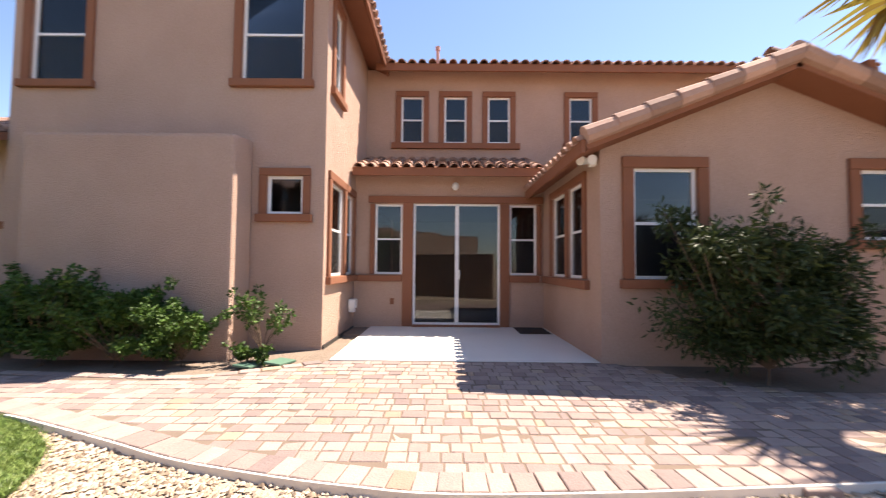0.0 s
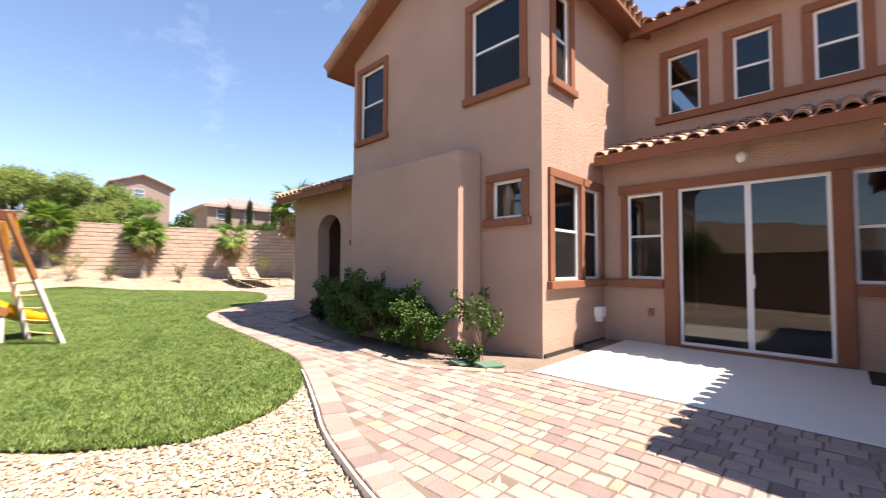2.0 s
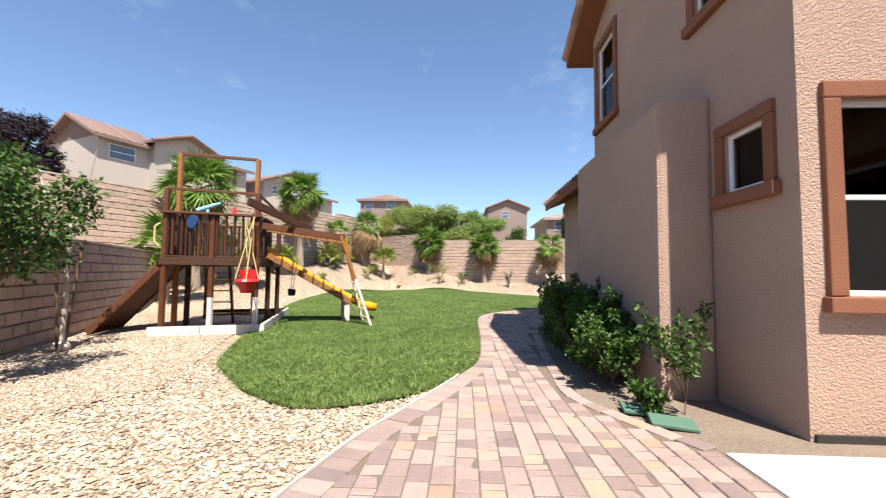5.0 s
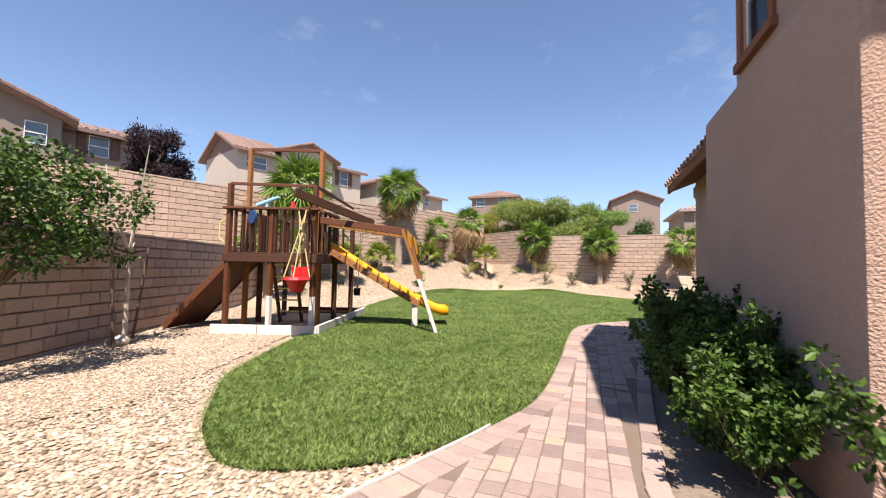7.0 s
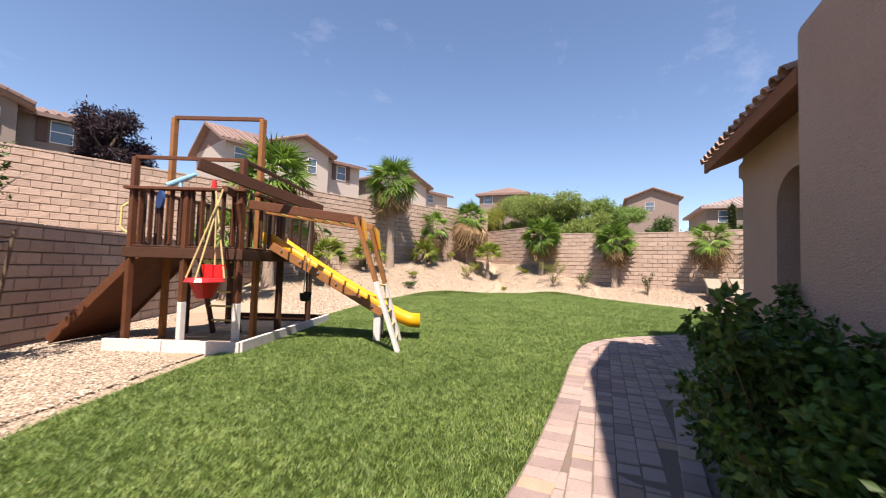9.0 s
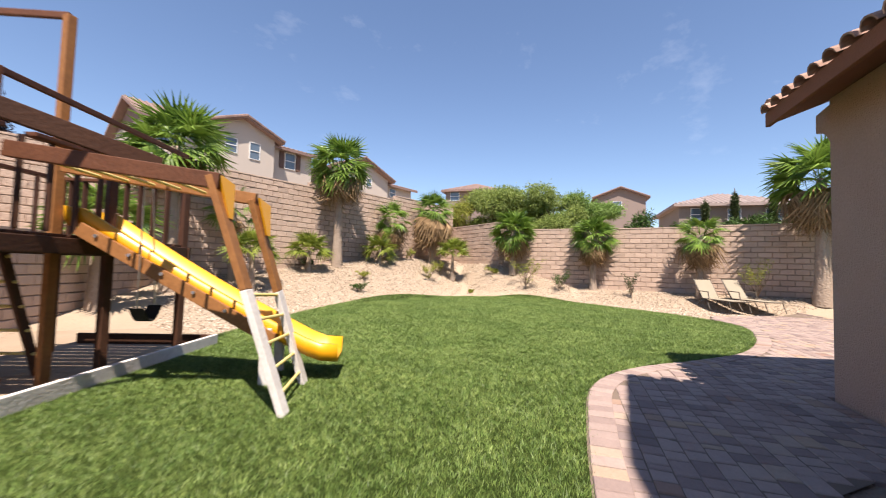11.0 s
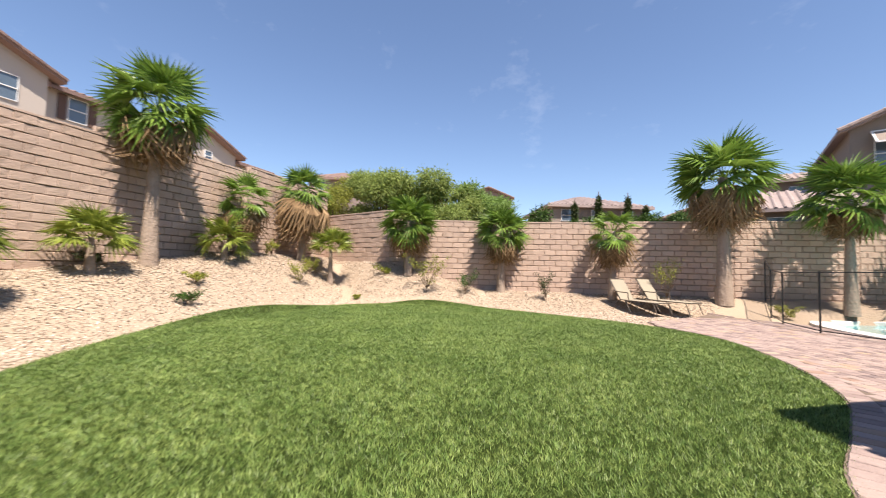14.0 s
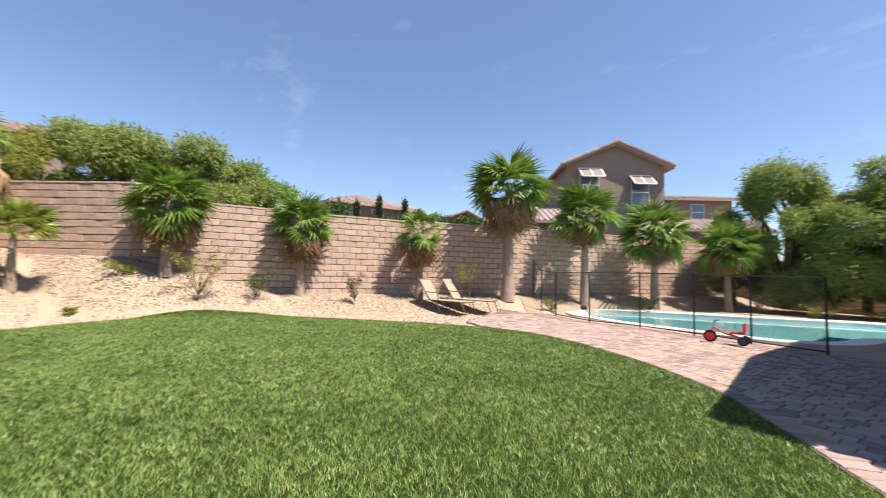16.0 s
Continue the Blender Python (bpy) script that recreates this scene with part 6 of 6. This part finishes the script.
ri = [[bm.verts.new((*grow(p, q), z)) for p in POOL] for q, z in ((0.0, -0.2), (0.0, 0.2), (0.03, 0.225), (0.6, 0.235), (0.62, 0.1))]
for a, b in zip(ri, ri[1:]):
    for i in range(k):
        j = (i + 1) % k
        bm.faces.new((a[i], a[j], b[j], b[i]))
tagged(part("pool_coping", bm, CONCRETE, None, smooth=False), "pale concrete coping and deck round the pool", "pool deck", kind="structure")
fpts = [(-20.6, 14.4), (-19.9, 13.3), (-18.8, 12.5), (-17.6, 11.75), (-15.95, 11.1), (-14.6, 11.25), (-13.3, 11.15), (-12.2, 11.05), (-11.05, 11.0)]
fence = thing("pool_fence", "black removable mesh safety fence round the pool", "fence", at=(-15.9, 11.1, 0.2))
for x, y in fpts:
    bm = bmesh.new()
    rod(bm, (x, y, lz(x, y) - 0.02), (x, y, lz(x, y) + 1.42), 0.02)
    part("post", bm, BLACK, fence)
for (a, b), (c, d_) in zip(fpts, fpts[1:]):
    z0, z1 = lz(a, b), lz(c, d_)
    for zz in (0.07, 1.4):
        bm = bmesh.new()
        rod(bm, (a, b, z0 + zz), (c, d_, z1 + zz), 0.013)
        part("hem", bm, BLACK, fence)
    pydata("mesh_panel", [(a, b, z0 + 0.08), (c, d_, z1 + 0.08), (c, d_, z1 + 1.39), (a, b, z0 + 1.39)], [(0, 1, 2, 3)], MESHNET, fence, "see-through black mesh")
# tricycle on the terrace
tri = thing("tricycle", "small red and blue tricycle on the pavers", "tricycle", at=(-12.4, 10.55, 0.17))
q = pose(-12.42, 10.5, lz(-12.4, 10.5) + 0.03, 0, 0, 8) @ Matrix.Scale(0.86, 4)


def wheel(c, r, w, name):
    bm = bmesh.new()
    bmesh.ops.create_cone(bm, cap_ends=True, segments=18, radius1=r, radius2=r, depth=w, matrix=q @ Matrix.Translation(c) @ Matrix.Rotation(math.radians(90), 4, "X"))
    o = part("wheel", bm, RUBBER, tri)
    bm = bmesh.new()
    bmesh.ops.create_cone(bm, cap_ends=True, segments=14, radius1=r * 0.7, radius2=r * 0.7, depth=w + 0.012, matrix=q @ Matrix.Translation(c) @ Matrix.Rotation(math.radians(90), 4, "X"))
    part("rim", bm, RED if r > 0.12 else DARKBLUE, o)


wheel((-0.36, 0, 0.14), 0.14, 0.045, "wheel")
wheel((0.3, 0.17, 0.1), 0.1, 0.045, "wheel")
wheel((0.3, -0.17, 0.1), 0.1, 0.045, "wheel")
for nm, mt, pts, r in (("frame", RED, [(-0.3, 0, 0.36), (-0.08, 0, 0.24), (0.3, 0, 0.14)], 0.022), ("fork", BLUE, [(-0.36, 0.04, 0.14), (-0.29, 0, 0.4), (-0.26, 0, 0.5)], 0.018), ("handlebar", DARKBLUE, [(-0.22, 0.2, 0.52), (-0.27, 0, 0.49), (-0.22, -0.2, 0.52)], 0.016), ("axle", STEEL, [(0.3, 0.17, 0.1), (0.3, -0.17, 0.1)], 0.012)):
    bm = bmesh.new()
    polyline(bm, [q @ Vector(p) for p in pts], r, 8)
    part(nm, bm, mt, tri)
bm = bmesh.new()
box(bm, 0.05, 0.32, -0.12, 0.12, 0.24, 0.29, 0.02, q)
box(bm, 0.29, 0.34, -0.12, 0.12, 0.27, 0.5, 0.02, q)
part("seat", bm, RED, tri, "red plastic seat")

# ---- small things on the house ----
def sconce(at, yaw):
    t = thing("wall_light", "white round outdoor wall light above the door", "wall light", at=at)
    m = pose(*at, 0, 0, yaw)
    bm = bmesh.new()
    bmesh.ops.create_cone(bm, cap_ends=True, segments=16, radius1=0.07, radius2=0.06, depth=0.05, matrix=m @ Matrix.Translation((0, -0.025, 0)) @ Matrix.Rotation(math.radians(90), 4, "X"))
    part("mount", bm, LAMPWHITE, t)
    bm = bmesh.new()
    bmesh.ops.create_uvsphere(bm, u_segments=14, v_segments=8, radius=0.075, matrix=m @ Matrix.Translation((0, -0.1, -0.03)) @ Matrix.Diagonal((1, 1, 1.15, 1)))
    part("globe", bm, LAMPWHITE, t, smooth=True)
    return t


sconce((1.63, 8.55, 3.06), 0)
bm = bmesh.new()
t = thing("flood_light", "white twin-head flood light under the eave", "wall light", at=(3.5, 5.62, 2.82))
box(bm, 3.42, 3.499, 5.56, 5.68, 2.76, 2.88, 0.01)
part("junction_box", bm, LAMPWHITE, t)
for a, b in ((-0.12, -0.08), (0.02, -0.14)):
    bm = bmesh.new()
    rod(bm, (3.42, 5.6, 2.82), (3.36 + a, 5.55 + b, 2.8), 0.03, 0.065, 14)
    part("lamp_head", bm, LAMPWHITE, t)
t = thing("hose_bib_box", "small white utility box low on the wall", "utility box", at=(-0.42, 8.25, 0.6))
bm = bmesh.new()
box(bm, -0.489, -0.36, 8.1, 8.3, 0.5, 0.68, 0.012)
part("cover", bm, LAMPWHITE, t)
bm = bmesh.new()
box(bm, -0.489, -0.385, 8.14, 8.26, 0.42, 0.498, 0.008)
part("base", bm, LAMPWHITE, t)
bm = bmesh.new()
box(bm, 0.28, 0.36, 8.52, 8.549, 0.55, 0.68, 0.006)
tagged(part("outlet_cover", bm, TRIM, None), "brown outdoor outlet cover on the patio wall", "outlet")
bm = bmesh.new()
box(bm, -0.47, -0.12, 7.6, 8.5, 0.0, 0.075, 0.004)
tagged(part("planter_strip", bm, SOIL, None), "narrow strip of dark soil beside the patio", "soil", kind="structure")
bm = bmesh.new()
box(bm, -0.489, -0.465, 6.4, 8.5, -0.1, 0.1, 0.002)
tagged(part("flashing", bm, FLASH, None), "dark weep screed at the foot of the wall", "trim", kind="structure")
bm = bmesh.new()
box(bm, 2.85, 3.45, 7.7, 8.5, 0.091, 0.1, 0.003)
tagged(part("floor_mat", bm, MAT_RUBBER, None), "dark mat on the corner of the patio slab", "mat")
t = thing("valve_box_lid", "faded green irrigation valve box lid in the soil", "valve box", at=(-0.93, 5.42, 0.02))
for a, b, r in ((-1.12, 5.36, 80), (-0.76, 5.46, 76)):
    bm = bmesh.new()
    box(bm, -0.18, 0.18, -0.12, 0.12, 0.0, 0.03, 0.008, pose(a, b, lz(a, b) + 0.012, 4, 3, r))
    part("lid", bm, GREENLID, t)


# ---- grass, gravel and pavers ----
def scatter(poly, n, g):
    p = np.array(poly)
    lo, hi = p.min(0), p.max(0)
    q = lo + g.random((int(n * 2.2), 2)) * (hi - lo)
    return q[inside_many(q, poly)][:n]


g = np.random.default_rng(5)
pts = scatter(LAWN, 1500000, g)
near = np.hypot(pts[:, 0] + 5.5, (pts[:, 1] - 1.5) * 1.2)
keep = g.random(len(pts)) < np.clip(1.25 - near / 16, 0.4, 1)
pts = pts[keep]
n = len(pts)
z = level(pts[:, 0], pts[:, 1])
pts = pts + g.normal(size=(n, 2)) * 0.035
stray = g.random(n) < 0.05
pts[stray] += g.normal(size=(int(stray.sum()), 2)) * 0.09
hgt = 0.018 + 0.024 * g.random(n)
a = g.random(n) * 6.283
w = 0.0014 + 0.0014 * g.random(n)
w *= 1 + near[keep] / 9
# blades of one tuft lean together
cell = np.floor(pts / 0.045 + 0.35 * np.sin(pts[:, ::-1] * 41)).astype(int)
turn = np.sin(cell[:, 0] * 12.9898 + cell[:, 1] * 78.233) * 43758.5453
turn = (turn - np.floor(turn)) * 6.283
lean = g.normal(size=(n, 2)) * 0.5 + 0.5 * np.column_stack([np.cos(turn), np.sin(turn)])
base = np.column_stack([pts, z])
dx = np.column_stack([np.cos(a) * w, np.sin(a) * w, np.zeros(n)])
tip = base + np.column_stack([lean * hgt[:, None], hgt])
V = np.stack([base - dx, base + dx, tip], 1).reshape(-1, 3)
F = np.arange(3 * n).reshape(-1, 3)
tagged(pydata("lawn_grass", V.tolist(), F.tolist(), GRASS), "short green mown lawn grass", "grass", kind="stuff")

STONE_REGIONS = [([(-1.5, 0.2), (-2.6, -0.1), (-4.8, -0.95), (-5.2, -2.6), (-8.0, -5.3), (-4.6, -4.0), (-1.0, -2.3), (0.2, -0.8)], 46000, 0.008, 0.02),
                 ([(-1.2, 2.1), (-1.6, 0.9), (-2.9, 0.0), (-0.3, -1.5), (4, -2.0), (9, -2), (9, 3.0), (4, 2.55), (1.7, 2.4), (0.8, 2.48), (0, 2.66), (-0.9, 2.98), (-1.6, 3.25), (-2.1, 3.45), (-1.5, 3.0)], 60000, 0.014, 0.026),
                 ([(-8.3, -2.0), (-11.7, -2.65), (-15.3, -2.9), (-17.9, -2.2), (-19.8, -0.7), (-21.0, 1.6), (-20.6, 4.0), (-19.0, 5.95), (-17.3, 7.4), (-18.4, 9.2), (-19.4, 11.0), (-20.6, 12.7), (-22.3, 5.2), (-22.9, 0.7), (-25.4, -2.3), (-12.5, -7.4)], 70000, 0.015, 0.03)]
oct_v = np.array([(1, 0, 0), (-1, 0, 0), (0, 1, 0), (0, -1, 0), (0, 0, 1), (0, 0, -0.6)], float)
oct_f = np.array([(0, 2, 4), (2, 1, 4), (1, 3, 4), (3, 0, 4), (2, 0, 5), (1, 2, 5), (3, 1, 5), (0, 3, 5)])
for poly, count, s0, s1 in STONE_REGIONS:
    sunk = 0.008 if s1 <= 0.02 else 0.026
    q = scatter(poly, count, g)
    n = len(q)
    drift = q + g.normal(size=(n, 2)) * 0.14
    clear = ~(inside_many(drift, PAVED) | inside_many(drift, LAWN))
    q = np.where(clear[:, None], drift, q)
    s = s0 + (s1 - s0) * g.random(n) ** 2
    a = g.random(n) * 6.283
    v = oct_v[None] * (0.7 + 0.6 * g.random((n, 6, 1))) * s[:, None, None] * np.stack([1 + 0.4 * g.random(n), np.ones(n), 0.5 + 0.3 * g.random(n)], 1)[:, None]
    ca, sa = np.cos(a)[:, None], np.sin(a)[:, None]
    x = v[..., 0] * ca - v[..., 1] * sa + q[:, :1]
    y = v[..., 0] * sa + v[..., 1] * ca + q[:, 1:]
    zz = v[..., 2] + (level(q[:, 0], q[:, 1]) - sunk + 0.01 * g.random(n))[:, None]
    V = np.stack([x, y, zz], -1).reshape(-1, 3)
    F = (np.arange(n)[:, None, None] * 6 + oct_f[None]).reshape(-1, 3)
    tagged(pydata("gravel_stones", V.tolist(), F.tolist(), STONE), "loose pale tan crushed gravel stones", "gravel", kind="stuff")


def paver_geo(l, w, g, h=0.05):
    """A tumbled paver with worn arrises and slightly uneven corners; the end joints are the wider ones."""
    ex, ey, c, drop = 0.0065, 0.003, 0.006, 0.006
    corners = [(sx, sy, g.uniform(-0.0025, 0.0025), g.uniform(-0.002, 0.002), g.uniform(-0.002, 0.002)) for sx, sy in ((-1, -1), (1, -1), (1, 1), (-1, 1))]
    v = [(sx * (l / 2 - ex) + ox, sy * (w / 2 - ey) + oy, zz) for zz in (-h, -drop) for sx, sy, ox, oy, oz in corners]
    v += [(sx * (l / 2 - ex - c) + ox, sy * (w / 2 - ey - c) + oy, oz) for sx, sy, ox, oy, oz in corners]
    f = [(8, 9, 10, 11)]
    for k in (0, 4):
        f += [(k + i, k + (i + 1) % 4, k + 4 + (i + 1) % 4, k + 4 + i) for i in range(4)]
    return v, f


pave = thing("paver_field", "tumbled tan, pink and grey concrete pavers", "pavers", kind="structure")
rg = random.Random(77)
shapes = {}
for nm, l, wd in (("half", 0.08, 0.155), ("square", 0.155, 0.155), ("long", 0.235, 0.155), ("border", 0.24, 0.155)):
    shapes[nm] = []
    for k in range(5):
        v, f = paver_geo(l, wd, rg)
        me = bpy.data.meshes.new("paver")
        me.from_pydata(v, [], f)
        me.materials.append(PAVER_OB)
        shapes[nm].append((me, v, f))
OUT = np.array([p[:2] for p in OUTER])


def border_dist(x, y):
    return float(np.min(np.hypot(OUT[:, 0] - x, OUT[:, 1] - y)))


BED = np.array(spline([(-6.4, 5.27), (-5.0, 5.11), (-3.4, 4.95), (-2.5, 4.88), (-1.6, 4.84), (-0.84, 5.12), (-0.3, 5.41)], closed=False, n=12))


def bed_dist(x, y):
    return float(np.min(np.hypot(BED[:, 0] - x, BED[:, 1] - y)))


spots = []
y = 2.3
row = 0
while y < 12.4:
    x = -19.6 + rg.uniform(0, 0.15)
    while x < 9.0:
        l = rg.choice((0.155, 0.155, 0.235, 0.155, 0.155, 0.155, 0.08, 0.235, 0.155))
        cx = x + l / 2
        if inside(cx, y, PAVED) and border_dist(cx, y) > 0.25 and bed_dist(cx, y) > 0.13:
            spots.append(("half" if l < 0.1 else "square" if l < 0.2 else "long", cx, y, rg.uniform(-0.012, 0.012)))
        x += l
    y += 0.155
    row += 1
# soldier course along the outer curve
acc = 0.0
for p, q in zip(OUT, OUT[1:]):
    d = q - p
    ln = np.hypot(*d)
    while acc < ln:
        c = p + d / ln * acc
        nn = np.array([d[1], -d[0]]) / ln
        if not inside(c[0] + nn[0] * 0.2, c[1] + nn[1] * 0.2, PAVED):
            nn = -nn
        c2 = c + nn * 0.13
        spots.append(("border", c2[0], c2[1], math.atan2(nn[1], nn[0])))
        acc += 0.158
    acc -= ln
bed = spline([(-6.4, 5.32), (-5.0, 5.16), (-3.4, 5.0), (-2.5, 4.93), (-1.6, 4.89), (-0.84, 5.17), (-0.3, 5.46)], closed=False, n=8)
acc = 0.08
for p, q in zip(bed, bed[1:]):
    p, q = np.array(p), np.array(q)
    ln = np.hypot(*(q - p))
    while acc < ln:
        c = p + (q - p) / ln * acc
        spots.append(("border", c[0], c[1] - 0.05, math.atan2(q[1] - p[1], q[0] - p[0]) + rg.uniform(-0.03, 0.03)))
        acc += 0.246
    acc -= ln
edging = bmesh.new()
for p, q in zip(OUT, OUT[1:]):
    if p[0] > -2.3:
        d = (q - p) / np.hypot(*(q - p))
        nn = np.array([-d[1], d[0]])
        if inside(p[0] + nn[0] * 0.1, p[1] + nn[1] * 0.1, PAVED):
            nn = -nn
        a, b = p + nn * 0.012, q + nn * 0.012
        beam(edging, (a[0], a[1], lz(*a) - 0.01), (b[0], b[1], lz(*b) - 0.01), 0.018, 0.075, 0)
tagged(part("path_edging", edging, CONCRETE, None), "pale concrete edging between pavers and gravel", "edging", kind="structure")
singles = 0
VS, FS = [], []
for nm, x, y, a in spots:
    me, v, f = rg.choice(shapes[nm])
    h = 0.024 if nm == "border" else 0.017
    m = pose(x, y, lz(x, y) + h + rg.uniform(-0.003, 0.003), math.degrees(rg.uniform(-0.012, 0.012)), math.degrees(rg.uniform(-0.012, 0.012)), math.degrees(a))
    if singles < 300 and -1.6 < x < 3.4 and y < 4.35:
        o = new("paver", me)
        o.parent = pave
        o.matrix_basis = m
        singles += 1
    else:
        k = len(VS)
        VS += [tuple(m @ Vector(p)) for p in v]
        FS += [tuple(k + i for i in t) for t in f]
tagged(pydata("pavers", VS, FS, PAVER, pave), kind="stuff")
